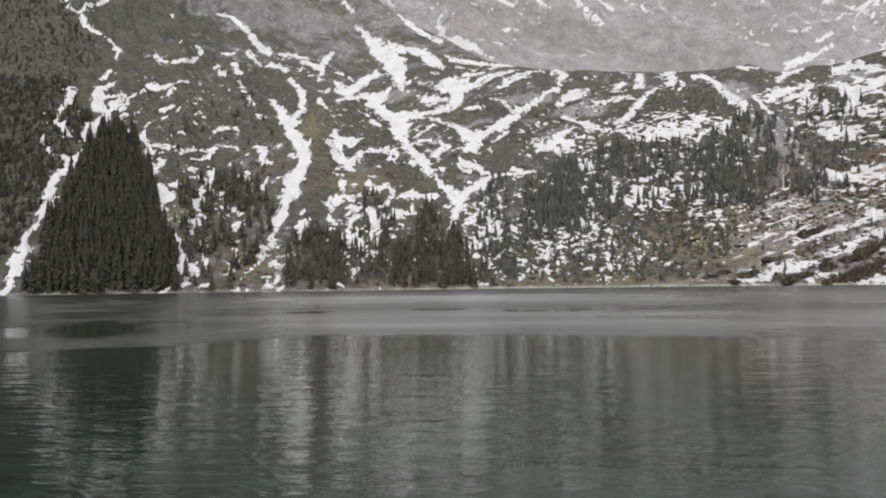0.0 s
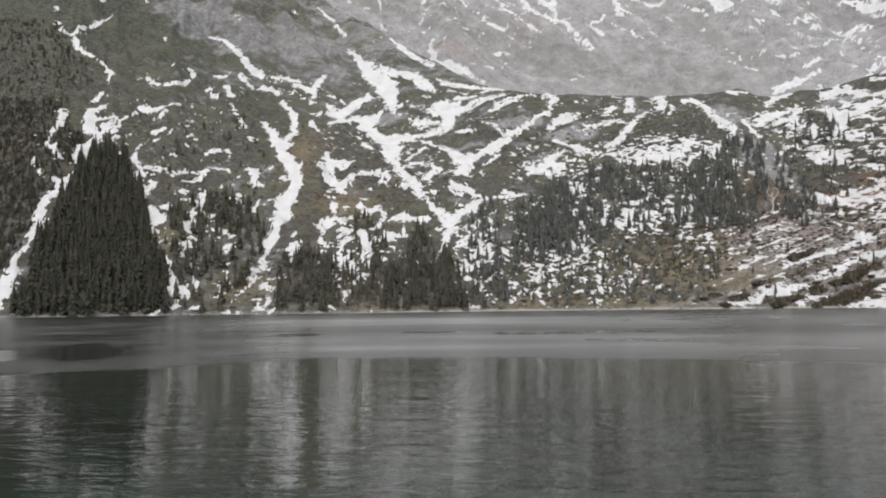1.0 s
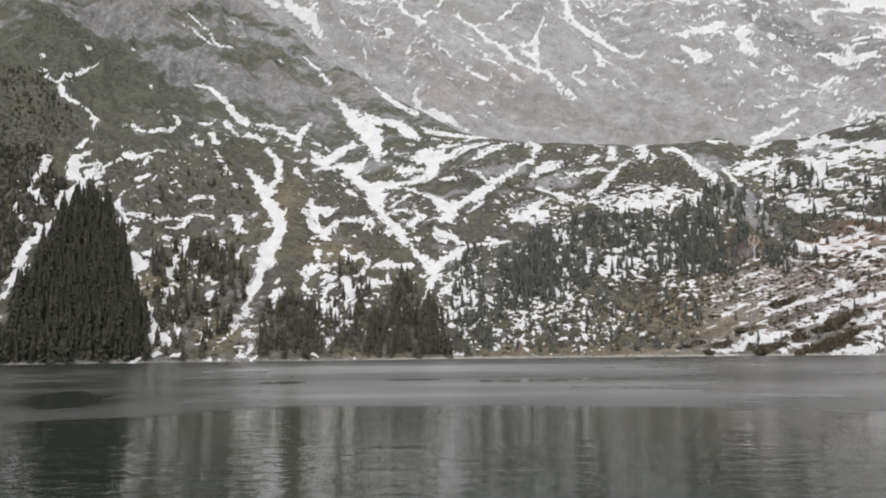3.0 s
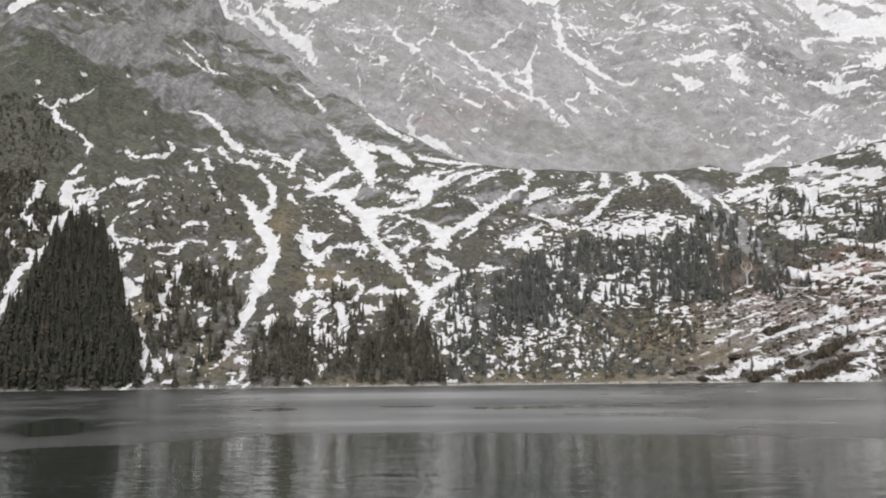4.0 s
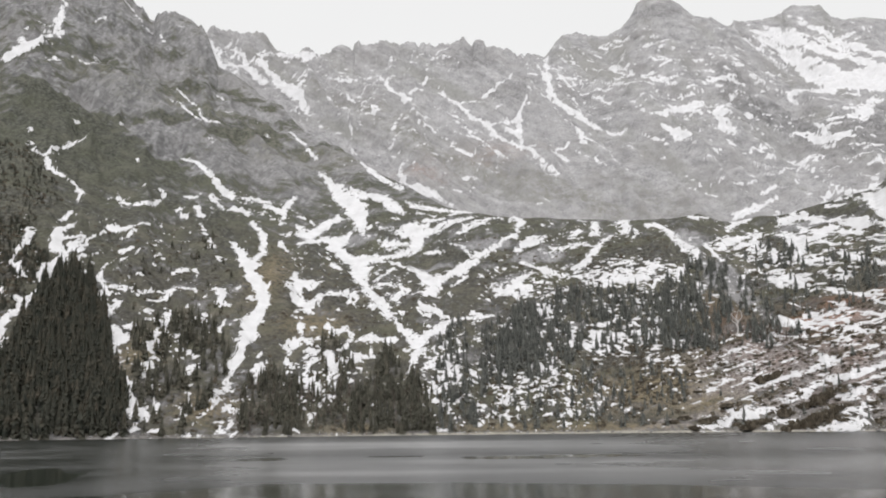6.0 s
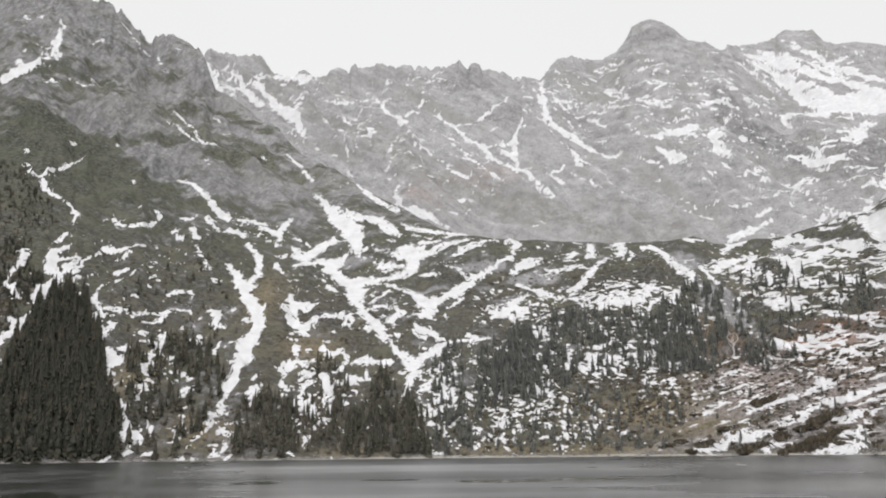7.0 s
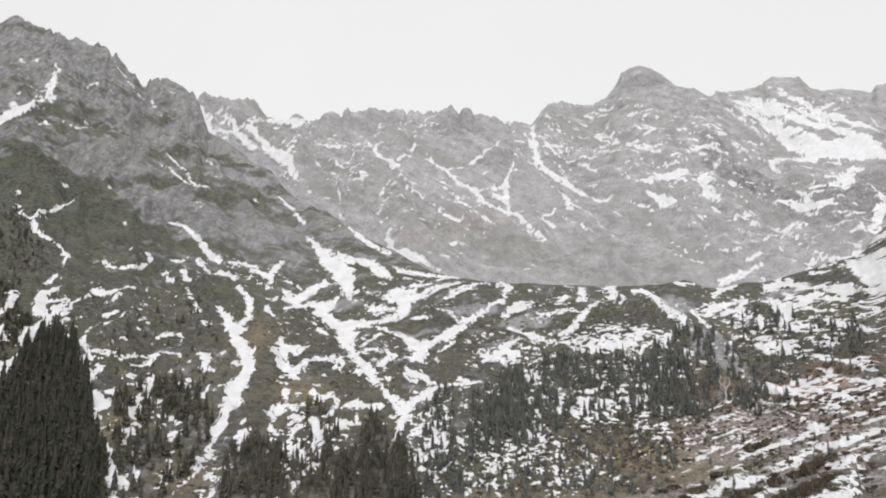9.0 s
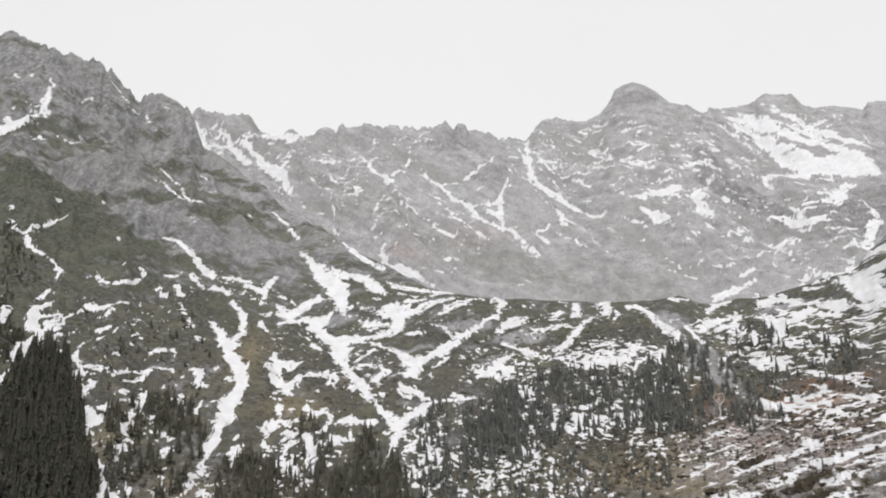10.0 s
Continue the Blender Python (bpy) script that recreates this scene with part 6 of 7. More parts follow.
scatter("near", 336, 141, 46, 24, 0.48)
scatter("near", 282, 162, 40, 21, 0.36)
scatter("near", 184, 93, 52, 18, 0.64)
scatter("near", 104, 20, 45, 20, 0.42)
scatter("near", 268, 63, 42, 16, 0.52)
scatter("near", -159, 237, 48, 25, 0.34)
scatter("near", -220, 176, 78, 33, 0.14)
scatter("near", -269, 141, 38, 30, 0.14)
scatter("near", -111, 18, 22, 19, 0.28)
scatter("near", 61, 21, 45, 20, 0.48)
scatter("near", 146, 168, 46, 21, 0.30)
scatter("near", 208, 169, 40, 16, 0.26)
scatter("near", -71, 359, 58, 46, 0.12)
scatter("wall", 601, 801, 328, 172, 0.40)
scatter("wall", 820, 599, 184, 116, 0.41)
scatter("wall", 1015, 959, 251, 108, 0.50)
scatter("wall", -389, 873, 90, 67, 0.48)
scatter("wall", 422, 705, 109, 102, 0.32)
scatter("wall", -17, 823, 208, 64, 0.30)
scatter("wall", 635, 463, 118, 45, 0.20)
scatter("wall", -149, 814, 75, 79, 0.26)
scatter("wall", -240, 820, 75, 66, 0.38)
scatter("wall", 633, 649, 153, 111, 0.34)
scatter("wall", 234, 729, 71, 75, 0.21)
scatter("wall", 90, 600, 190, 120, 0.27)
scatter("wall", 330, 560, 120, 90, 0.24)
scatter("wall", -120, 690, 120, 90, 0.25)
scatter("wall", 480, 520, 120, 70, 0.22)
scatter("wall", 1027, 1025, 111, 41, 0.62)
scatter("wall", 914, 826, 64, 32, 0.50)
scatter("wall", 1161, 968, 83, 41, 0.42)
scatter("wall", -385, 879, 59, 53, 0.52)
scatter("wall", 773, 912, 74, 49, 0.50)
scatter("fan", 246, 37, 62, 33, 0.56)
scatter("fan", 205, 20, 34, 18, 0.46)
scatter("fan", 268, 52, 40, 22, 0.56)
scatter("fan", 226, 47, 23, 12, 0.42)
scatter("fan", 245, 12, 33, 21, 0.20)
scatter("wall", -304, 808, 113, 79, 0.31)
scatter("near", 155, 200, 85, 33, 0.20)
scatter("wall", 788, 540, 240, 113, 0.36)
# bare cliffs, rusty and straw-coloured grass: centre across, height, half-width, half-height
CLIFFS = [(-178, 324, 54, 40), (-280, 347, 41, 41), (-354, 417, 64, 29), (-42, 192, 19, 10), (28, 146, 21, 4), (79, 170, 26, 6), (121, 154, 25, 7), (247, 164, 13, 11), (329, 164, 17, 6), (248, 111, 12, 31), (-110, 587, 67, 45)]
RUSTY = [(268, 65, 18, 8, 1.0), (288, 80, 20, 6, 0.9), (228, 72, 13, 20, 0.42), (40, 478, 42, 26, 0.36), (200, 545, 70, 24, 0.2), (250, 40, 60, 26, 0.25)]
STRAW = [(172, 31, 26, 13), (150, 24, 34, 12), (125, 4, 46, 3), (64, 4, 28, 3), (-171, 47, 10, 23), (-116, 14, 18, 8), (-26, 4, 21, 3), (185, 18, 22, 8), (-68, 81, 26, 13), (-115, 135, 15, 30)]
# thin turf between the rocks, lying along the strata: centre, half-sizes, how dense
TURF = [(276, 440, 191, 43, 0.85), (66, 539, 147, 39, 0.75), (-102, 709, 154, 49, 0.70), (-184, 380, 79, 33, 0.80), (-283, 439, 76, 31, 0.80), (-105, 364, 53, 26, 0.70), (-373, 442, 80, 26, 0.60), (463, 405, 114, 38, 0.50)]
# pale gravel ribbons down the debris fan: across, height, width; then its long low bushes: across, height, length, depth
RIBBONS = [[(154.8, 6.9, 3.1), (177.8, 10.0, 3.8), (198.1, 13.7, 2.8), (219.4, 20.3, 2.5), (239.4, 28.3, 2.5), (254.1, 35.6, 1.9)], [(134.2, 1.5, 2.2), (149.5, 3.4, 2.8), (169.9, 5.4, 1.9)]]
FAN_BUSHES = [(170.1, 2.0, 8.4, 4.8), (164.8, 6.8, 14.4, 3.6), (181.9, 6.5, 10.5, 4.3), (196.8, 3.7, 17.6, 5.3), (212.6, 2.5, 16.0, 6.2), (227.6, 7.2, 20.5, 9.3), (213.7, 9.0, 7.6, 7.6), (238.7, 18.6, 16.8, 7.8), (223.1, 31.3, 16.4, 6.8), (204.0, 24.7, 10.1, 4.7), (193.3, 15.1, 8.6, 4.0), (225.7, 14.0, 9.6, 4.5)]
# darker buttresses of the cirque wall, given less painted haze: centre, half-sizes, how dark
BUTTRESSES = [(922, 562, 105, 60, 0.70), (751, 703, 43, 91, 0.58), (821, 655, 58, 46, 0.51), (233, 724, 43, 43, 0.37), (141, 852, 51, 40, 0.34), (660, 1027, 56, 37, 0.51), (1059, 656, 59, 59, 0.68), (415, 710, 44, 67, 0.26)]
GREEN = [(-420, 250, 90, 70), (-408, 375, 40, 17), (-359, 331, 63, 25), (-325, 275, 65, 33), (-304, 473, 25, 17), (-202, 396, 44, 25), (-154, 598, 62, 41), (-123, 663, 46, 30), (-34, 296, 46, 13), (-252, 269, 73, 24), (-297, 123, 41, 41), (-320, 180, 35, 20)]


def run_field(x, z, marks):
    """Metres inside the edge of a tapering run; minus outside."""
    best = np.full(x.shape, -1e3)
    for (x0, z0, w0), (x1, z1, w1) in zip(marks[:-1], marks[1:]):
        dx, dz = x1 - x0, z1 - z0
        k = np.clip(((x - x0) * dx + (z - z0) * dz) / (dx * dx + dz * dz + 1e-9), 0, 1)
        best = np.maximum(best, (w0 + (w1 - w0) * k) / 2 - np.hypot(x - x0 - k * dx, z - z0 - k * dz))
    return best


def scatter_share(body, x, z):
    share = np.zeros(x.shape)
    for kind, cx, cz, rx, rz, d in SCATTER:
        if kind == body:
            share = np.maximum(share, d * np.exp(-(((x - cx) / rx) ** 2 + ((z - cz) / rz) ** 2) ** 1.5))
    return share


SNOW_KINDS = ["patch", "wall", "west_couloir", "high_couloir", "forked_couloir", "central_couloir", "ledge_couloir", "small", "fan"]
bend_x = X + np.where(wall > 0, 6, 2.4) * fbm(X / np.where(wall > 0, 30, 12), rise / np.where(wall > 0, 22, 10), 33, 4, 0.6)
bend_z = Z + np.where(wall > 0, 5, 2.2) * fbm(X / np.where(wall > 0, 30, 12), rise / np.where(wall > 0, 22, 10), 35, 4, 0.6)
FIELD = np.full(R.shape, -50.0)
OWNER = np.zeros(R.shape, int)
rag_x, rag_z = X + 4 * fbm(X / 8, rise / 8, 67, 3), rise + 4 * fbm(X / 8, rise / 8, 69, 3)
ragged_near = 0.6 * fbm(rag_x / 6, rag_z / 5, 41, 3, 0.65) + 0.85 * fbm(rag_x / 2.4, rag_z / 1.7, 45, 3, 0.75)
ragged_far = 0.5 * fbm(X / 18, rise / 12, 43, 3, 0.6) + 0.9 * fbm(X / 7, rise / 4, 47, 3, 0.75)


def claim(part_of, field, owner):
    more = field > FIELD[part_of]
    FIELD[part_of] = np.where(more, field, FIELD[part_of])
    OWNER[part_of] = np.where(more, owner, OWNER[part_of])


NEAR_PART, WALL_PART = np.s_[N0:N0 + NEAR_ROWS], np.s_[F0:F0 + FAR_ROWS]
for kind, marks in DRIFTS:
    body, rag = (WALL_PART, ragged_far) if kind == "wall" else (NEAR_PART, ragged_near)
    bx, bz = X[body], Z[body]
    pad = marks[:, 2].max() + 12
    hit = (bx > marks[:, 0].min() - pad) & (bx < marks[:, 0].max() + pad) & (bz > marks[:, 1].min() - pad) & (bz < marks[:, 1].max() + pad)
    ii, jj = np.nonzero(hit)
    if not len(ii):
        continue
    ii = ii + body.start
    width = np.median(marks[:, 2])
    f = run_field(bend_x[ii, jj], bend_z[ii, jj], marks) + rag[ii, jj] * (min(0.42 * width + 0.9, 6.0 if kind == "wall" else 4.0) if kind in ("wall", "patch") else min(0.26 * width + 0.7, 2.4)) - (0.02 * width if kind in ("wall", "patch") else 0.05 * width)
    claim((ii, jj), f, SNOW_KINDS.index(kind))
# rock showing through the wide far snowfield
through_snow = fbm(X / 46, (Z - 0.45 * X) / 13, 48, 4, 0.6) * (wall > 0) * smooth(X, 700, 850)
FIELD = np.where((FIELD > -2) & (wall > 0), FIELD - np.maximum(through_snow - 0.30, 0) * 28, FIELD)
# stones melting out of the edges, and crumbs of snow round them
stony = fbm(rag_x / 2.0, rag_z / 1.5, 49, 3, 0.7)
boulders = fbm(rag_x / 9, (rag_z - 0.3 * rag_x) / 5, 52, 4, 0.65) * (near > 0) * smooth(X, 290, 340)
FIELD = np.where(FIELD > -2, FIELD - np.maximum(boulders - 0.25, 0) * 9, FIELD)
inner = (FIELD > -0.5) & (near > 0)
FIELD = np.where(inner & (FIELD < 2.5), FIELD - np.maximum(stony - 0.55, 0) * 6, FIELD)
crumbs = np.where((FIELD < 0) & (FIELD > -7) & (near > 0), (fbm(rag_x / 2.6, rag_z / 1.8, 50, 3, 0.65) - (0.62 + 0.07 * np.maximum(-FIELD, 0))) * 1.8, -50)
claim(NEAR_PART, crumbs[NEAR_PART], SNOW_KINDS.index("small"))
# small patches between the shrubs and on ledges
nx, nz = X[NEAR_PART], Z[NEAR_PART]
share = scatter_share("near", nx, nz)
warp_x, warp_z = nx + 2.2 * fbm(nx / 7, nz / 7, 63, 3), nz + 1.2 * fbm(nx / 7, nz / 7, 65, 3)
spots = 0.7 * fbm(warp_x / 7.0, warp_z / 3.6, 51, 4, 0.65) + 0.55 * fbm(nx / 2.8, nz / 1.5, 55, 2, 0.7)
claim(NEAR_PART, np.where(share > 0.03, (spots - (0.98 - 1.4 * share)) * 3.0, -50), SNOW_KINDS.index("small"))
specks = fbm(warp_x / 3.6, warp_z / 1.9, 53, 3, 0.6)
claim(NEAR_PART, np.where(share > 0.05, (specks - (1.02 - 0.75 * share)) * 1.6, -50), SNOW_KINDS.index("small"))
share = scatter_share("fan", nx, nz)
share = share * (1 - 0.45 * np.exp(-((nx - 272) / 30) ** 2 - ((nz - 69) / 11) ** 2))   # thawed off the rusty turf
slant = nz - 0.36 * nx
streaks = 0.8 * fbm((nx + 0.36 * nz) / 26, slant / 1.7, 57, 4, 0.65) + 0.45 * fbm(nx / 3.5, nz / 1.6, 58, 3, 0.6)
claim(NEAR_PART, np.where(share > 0.03, (streaks - (0.80 - 1.0 * share)) * 2.0, -50), SNOW_KINDS.index("fan"))
wx, wz = X[WALL_PART], Z[WALL_PART]
share = scatter_share("wall", wx, wz)
ledges = 0.8 * shelf[WALL_PART] + 0.5 * fbm(wx / 16, (wz + 0.12 * wx) / 5.0, 60, 3, 0.6)
claim(WALL_PART, np.where(share > 0.03, (ledges - (0.98 - 1.30 * share)) * 6.0, -50), SNOW_KINDS.index("wall"))
flecks = 0.5 * shelf[WALL_PART] + 0.8 * fbm(wx / 12, (wz + 0.12 * wx) / 4.0, 62, 2, 0.6)
claim(WALL_PART, np.where(share > 0.08, (flecks - (0.98 - 0.9 * share)) * 4.0, -50), SNOW_KINDS.index("wall"))

# ---- what grows or lies where ----
# thick growth low down, broken by rock higher up, none on the heights
top_of_growth = 370 + 215 * smooth(-X, 60, 360)
veg = (1.05 - 0.62 * smooth(Z, 140, 330) - 0.45 * smooth(Z + 30 * fbm(X / 40, Z / 40, 71, 4), top_of_growth - 230, top_of_growth + 170)) * near
veg = veg + near * (0.3 * fbm(rib_u / 60, Z / 50, 77, 4) + 0.45 * smooth(Z, 120, 240) * fbm(X / 38, Z / 26, 79, 4, 0.6) + 0.35 * smooth(Z, 260, 380) * fbm((X + Z) / 60, (Z - 0.5 * X) / 40, 78, 4, 0.6))
veg = veg + near * smooth(Z, 250, 340) * (1 - smooth(Z, 470, 640)) * (0.14 + 0.55 * fbm((X + 0.4 * Z) / 26, (Z - 0.3 * X) / 13, 80, 4, 0.65))
veg = veg + 0.5 * smooth(-X, 230, 330) * (1 - smooth(Z, 330, 430)) * near
for cx, cz, rx, rz in GREEN:
    veg = veg + 0.8 * np.exp(-((X - cx) / rx) ** 2 - ((rise - cz) / rz) ** 2) * near
cliff = np.zeros(R.shape)
for cx, cz, rx, rz in CLIFFS:
    cliff = np.maximum(cliff, np.exp(-(((X - cx) / rx) ** 2 + ((rise - cz) / rz) ** 2) ** 2))
veg = veg - 1.5 * cliff * near - 1.5 * wall
scree = smooth(scatter_share("fan", X, rise), 0.1, 0.4) * near * smooth(fbm((X + 0.36 * Z) / 40, (Z - 0.36 * X) / 5, 73, 4) + 0.45, -0.1, 0.3)
scree = np.maximum(scree, near * (1 - smooth(Z, 0.8, 2.2)) * 0.8)
for marks in RIBBONS:
    scree = np.maximum(scree, near * smooth(run_field(X, rise, np.array(marks)) + 1.2 * fbm(X / 6, rise / 3, 75, 3), -0.8, 0.8))
rust = np.zeros(R.shape)
for cx, cz, rx, rz, much in RUSTY:
    rust = np.maximum(rust, much * np.exp(-((X - cx) / rx) ** 2 - ((rise - cz) / rz) ** 2))

# haze put into the far rock's colour, growing with distance, plus the lighter slabs
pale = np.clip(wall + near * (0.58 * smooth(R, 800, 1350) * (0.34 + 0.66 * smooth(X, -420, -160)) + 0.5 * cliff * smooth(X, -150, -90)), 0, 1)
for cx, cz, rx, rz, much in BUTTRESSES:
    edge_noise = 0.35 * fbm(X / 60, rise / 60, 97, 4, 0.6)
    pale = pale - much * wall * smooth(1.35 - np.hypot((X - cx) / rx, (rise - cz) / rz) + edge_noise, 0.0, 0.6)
straw = np.zeros(R.shape)
for cx, cz, rx, rz in STRAW:
    straw = np.maximum(straw, near * np.exp(-((X - cx) / rx) ** 2 - ((rise - cz) / rz) ** 2))
turf = np.zeros(R.shape)
for cx, cz, rx, rz, much in TURF:
    turf = np.maximum(turf, much * np.exp(-(((X - cx) / rx) ** 2 + ((rise - cz + 0.62 * (X - cx)) / rz) ** 2) ** 1.5))
split = F0 - 4                       # in the hollow behind the moraine step, out of sight
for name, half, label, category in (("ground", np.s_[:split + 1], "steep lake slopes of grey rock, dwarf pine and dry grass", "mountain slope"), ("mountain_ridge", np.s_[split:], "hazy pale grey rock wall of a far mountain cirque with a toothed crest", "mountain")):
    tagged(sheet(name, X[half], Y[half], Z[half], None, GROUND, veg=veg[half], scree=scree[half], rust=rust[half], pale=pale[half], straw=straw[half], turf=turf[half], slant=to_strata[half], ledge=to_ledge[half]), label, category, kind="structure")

SNOW_LABELS = {
    "patch": "old white snow patch lying in a hollow of the slope",
    "wall": "snow lying on a ledge of the far grey rock wall",
    "west_couloir": "narrow snow-filled gully running down to the lake beside the spruce wood",
    "high_couloir": "short white snow gully below the grey cliffs",
    "forked_couloir": "forked white snow gully running down through dwarf pine",
    "central_couloir": "long branching snow gully on the middle slope",
    "ledge_couloir": "slanting snow band on the moraine ledge",
    "small": "small broken snow patches among shrubs and trees",
    "fan": "thin slanting snow streaks on the stony debris fan",
}
lift = np.clip(0.22 * FIELD, -0.8, 0.45)
top_z = Z + np.where(near > 0, lift, lift * 1.5)
corner = np.stack([FIELD[:-1, :-1], FIELD[1:, :-1], FIELD[:-1, 1:], FIELD[1:, 1:]])
cells = corner.max(0) > 0
cells[:, (AZ[:-1] < -29.45) | (AZ[:-1] > 34.7)] = False
cell_owner = OWNER[:-1, :-1]


def connected(mask):
    """Numbers the joined patches of a mask of cells; 0 where there is none."""
    mark = np.zeros(mask.shape, np.int32)
    number = 0
    for seed_i, seed_j in zip(*np.nonzero(mask)):
        if mark[seed_i, seed_j]:
            continue
        number += 1
        stack = [(seed_i, seed_j)]
        mark[seed_i, seed_j] = number
        while stack:
            ci, cj = stack.pop()
            for ni, nj in ((ci + 1, cj), (ci - 1, cj), (ci, cj + 1), (ci, cj - 1)):
                if 0 <= ni < mask.shape[0] and 0 <= nj < mask.shape[1] and mask[ni, nj] and not mark[ni, nj]:
                    mark[ni, nj] = number
                    stack.append((ni, nj))
    return mark, number


def cut_sheet(name, pick):
    """The part of the snow cover over the picked cells."""
    i0, i1 = np.nonzero(pick.any(1))[0][[0, -1]]
    j0, j1 = np.nonzero(pick.any(0))[0][[0, -1]]
    box = np.s_[i0:i1 + 2, j0:j1 + 2]
    return sheet(name, X[box], Y[box], top_z[box], pick[i0:i1 + 1, j0:j1 + 1], SNOW)


for number, kind in enumerate(SNOW_KINDS):
    pick = cells & (cell_owner == number)
    if not pick.any():
        continue
    if kind in ("small", "fan"):
        tagged(cut_sheet("snow_patches", pick), SNOW_LABELS[kind], "snow", kind="stuff")
        continue
    name = "snow_patch" if kind in ("patch", "wall") else "snow_gully"
    mark, found = connected(pick)
    sizes = np.bincount(mark.ravel(), minlength=found + 1)
    sizes[0] = 0
    large = [k for k in np.argsort(-sizes)[:110] if sizes[k] >= 60]
    for k in large:
        tagged(cut_sheet(name, mark == k), SNOW_LABELS[kind], "snow", group="snow " + kind.replace("_", " "))
    rest = pick & ~np.isin(mark, large)
    if rest.any():
        tagged(cut_sheet("snow_patches", rest), "broken edges and crumbs of old snow on the rock", "snow", kind="stuff")

# ---- woods: single trees, more in the stand, their height, and the edge of the stand as (across, height) ----
WOODS = []


def wood(*stand):
    WOODS.append(stand)


wood(150, 800, 18, [(-256, 122), (-245, 127), (-222, 105), (-191, 62), (-162, 25), (-149, 1), (-217, 1), (-220, 9), (-231, 38), (-240, 70), (-251, 106)])
wood(0, 90, 8, [(-319, 107), (-277, 98), (-252, 69), (-243, 38), (-242, 18)])
wood(0, 150, 13, [(-183, 70), (-177, 94), (-138, 85), (-117, 56), (-115, 22), (-112, 1), (-145, 1), (-161, 26)])
wood(0, 120, 13, [(-105, 30), (-90, 43), (-65, 30), (-57, 1), (-96, 1)])
wood(70, 60, 15, [(-26, 34), (-10, 58), (0, 50), (15, 31), (21, 1), (-39, 1)])
wood(0, 70, 9, [(-44, 26), (-10, 40), (20, 34), (34, 1), (-52, 1)])
wood(0, 60, 11, [(-67, 62), (-50, 76), (-30, 56), (-39, 4), (-56, 4)])
wood(0, 90, 11, [(24, 75), (50, 84), (47, 1), (22, 1)])
wood(16, 120, 14, [(69, 63), (89, 96), (107, 93), (95, 45), (59, 33)])
wood(24, 536, 11, [(57, 73), (132, 115), (171, 111), (224, 96), (204, 54), (131, 52), (49, 21)])
wood(10, 180, 12, [(205, 115), (233, 132), (253, 122), (217, 52), (183, 50), (177, 78)])
wood(10, 120, 10, [(264, 127), (297, 150), (329, 117), (297, 79), (251, 62), (222, 56)])
wood(0, 50, 9, [(225, 66), (252, 74), (256, 62), (238, 50)])
wood(0, 200, 8, [(64, 37), (165, 47), (191, 30), (155, 3), (57, 3)])
wood(0, 26, 7, [(195, 37), (251, 45), (273, 45), (237, 1), (186, 1)])
wood(0, 60, 8, [(-238, 148), (-176, 182), (-94, 60), (-119, 43), (-198, 86)])
wood(0, 650, 7, [(-383, 180), (-305, 173), (-268, 134), (-254, 88), (-246, 53), (-237, 21), (-252, 21)])
wood(0, 520, 5, [(-482, 309), (-363, 281), (-301, 212), (-295, 163), (-367, 160)])
# dwarf pines: single bushes, more in thickets, their breadth, and the edge of the stand
SHRUBS = []


def shrubs(*stand):
    SHRUBS.append(stand)


shrubs(12, 50, 3.6, [(183, 15), (208, 22), (269, 30), (238, 1), (186, 1)])
shrubs(4, 12, 4.0, [(232, 17), (247, 26), (257, 21), (238, 1), (216, 1)])
shrubs(8, 260, 3.0, [(53, 50), (114, 57), (200, 46), (170, 3), (51, 3)])
shrubs(0, 200, 2.6, [(-156, 190), (-64, 179), (21, 103), (-6, 42), (-90, 43)])
shrubs(0, 160, 2.6, [(-272, 177), (-173, 202), (-125, 81), (-179, 76)])
shrubs(0, 260, 2.6, [(73, 182), (239, 165), (211, 112), (114, 57), (58, 78)])
shrubs(0, 90, 3.0, [(282, 162), (352, 146), (283, 59), (217, 52)])
shrubs(0, 300, 2.3, [(198, 36), (262, 62), (292, 60), (262, 26), (212, 18)])
shrubs(0, 90, 2.6, [(-125, 42), (-36, 42), (-26, 1), (-109, 1)])
shrubs(0, 60, 2.6, [(18, 41), (56, 41), (50, 1), (15, 1)])
shrubs(0, 110, 2.8, [(236, 72), (300, 88), (300, 60), (240, 50)])
shrubs(0, 60, 2.4, [(-174, 56), (-160, 60), (-109, 1), (-148, 1)])
shrubs(0, 220, 2.8, [(163, 70), (223, 70), (223, 48), (182, 19), (144, 20)])
shrubs(0, 420, 3.2, [(-378, 174), (-302, 169), (-265, 129), (-256, 78), (-246, 38), (-254, 24)])
shrubs(0, 260, 3.0, [(-482, 309), (-363, 281), (-301, 212), (-295, 163), (-367, 160)])


# ---- spruces ----
def part(name, me, mat, parent, label=""):
    ob = new(name, me)
    if not me.materials:
        me.materials.append(mat)
    ob.parent = parent
    return tagged(ob, label) if label else ob


def mesh_of(name, verts, faces, mat, flat=True):
    me = bpy.data.meshes.new(name)
    me.from_pydata([tuple(v) for v in verts], [], [tuple(f) for f in faces])
    me.update()
    if not flat:
        me.polygons.foreach_set("use_smooth", np.ones(len(me.polygons), bool))
    me.materials.append(mat)
    return me


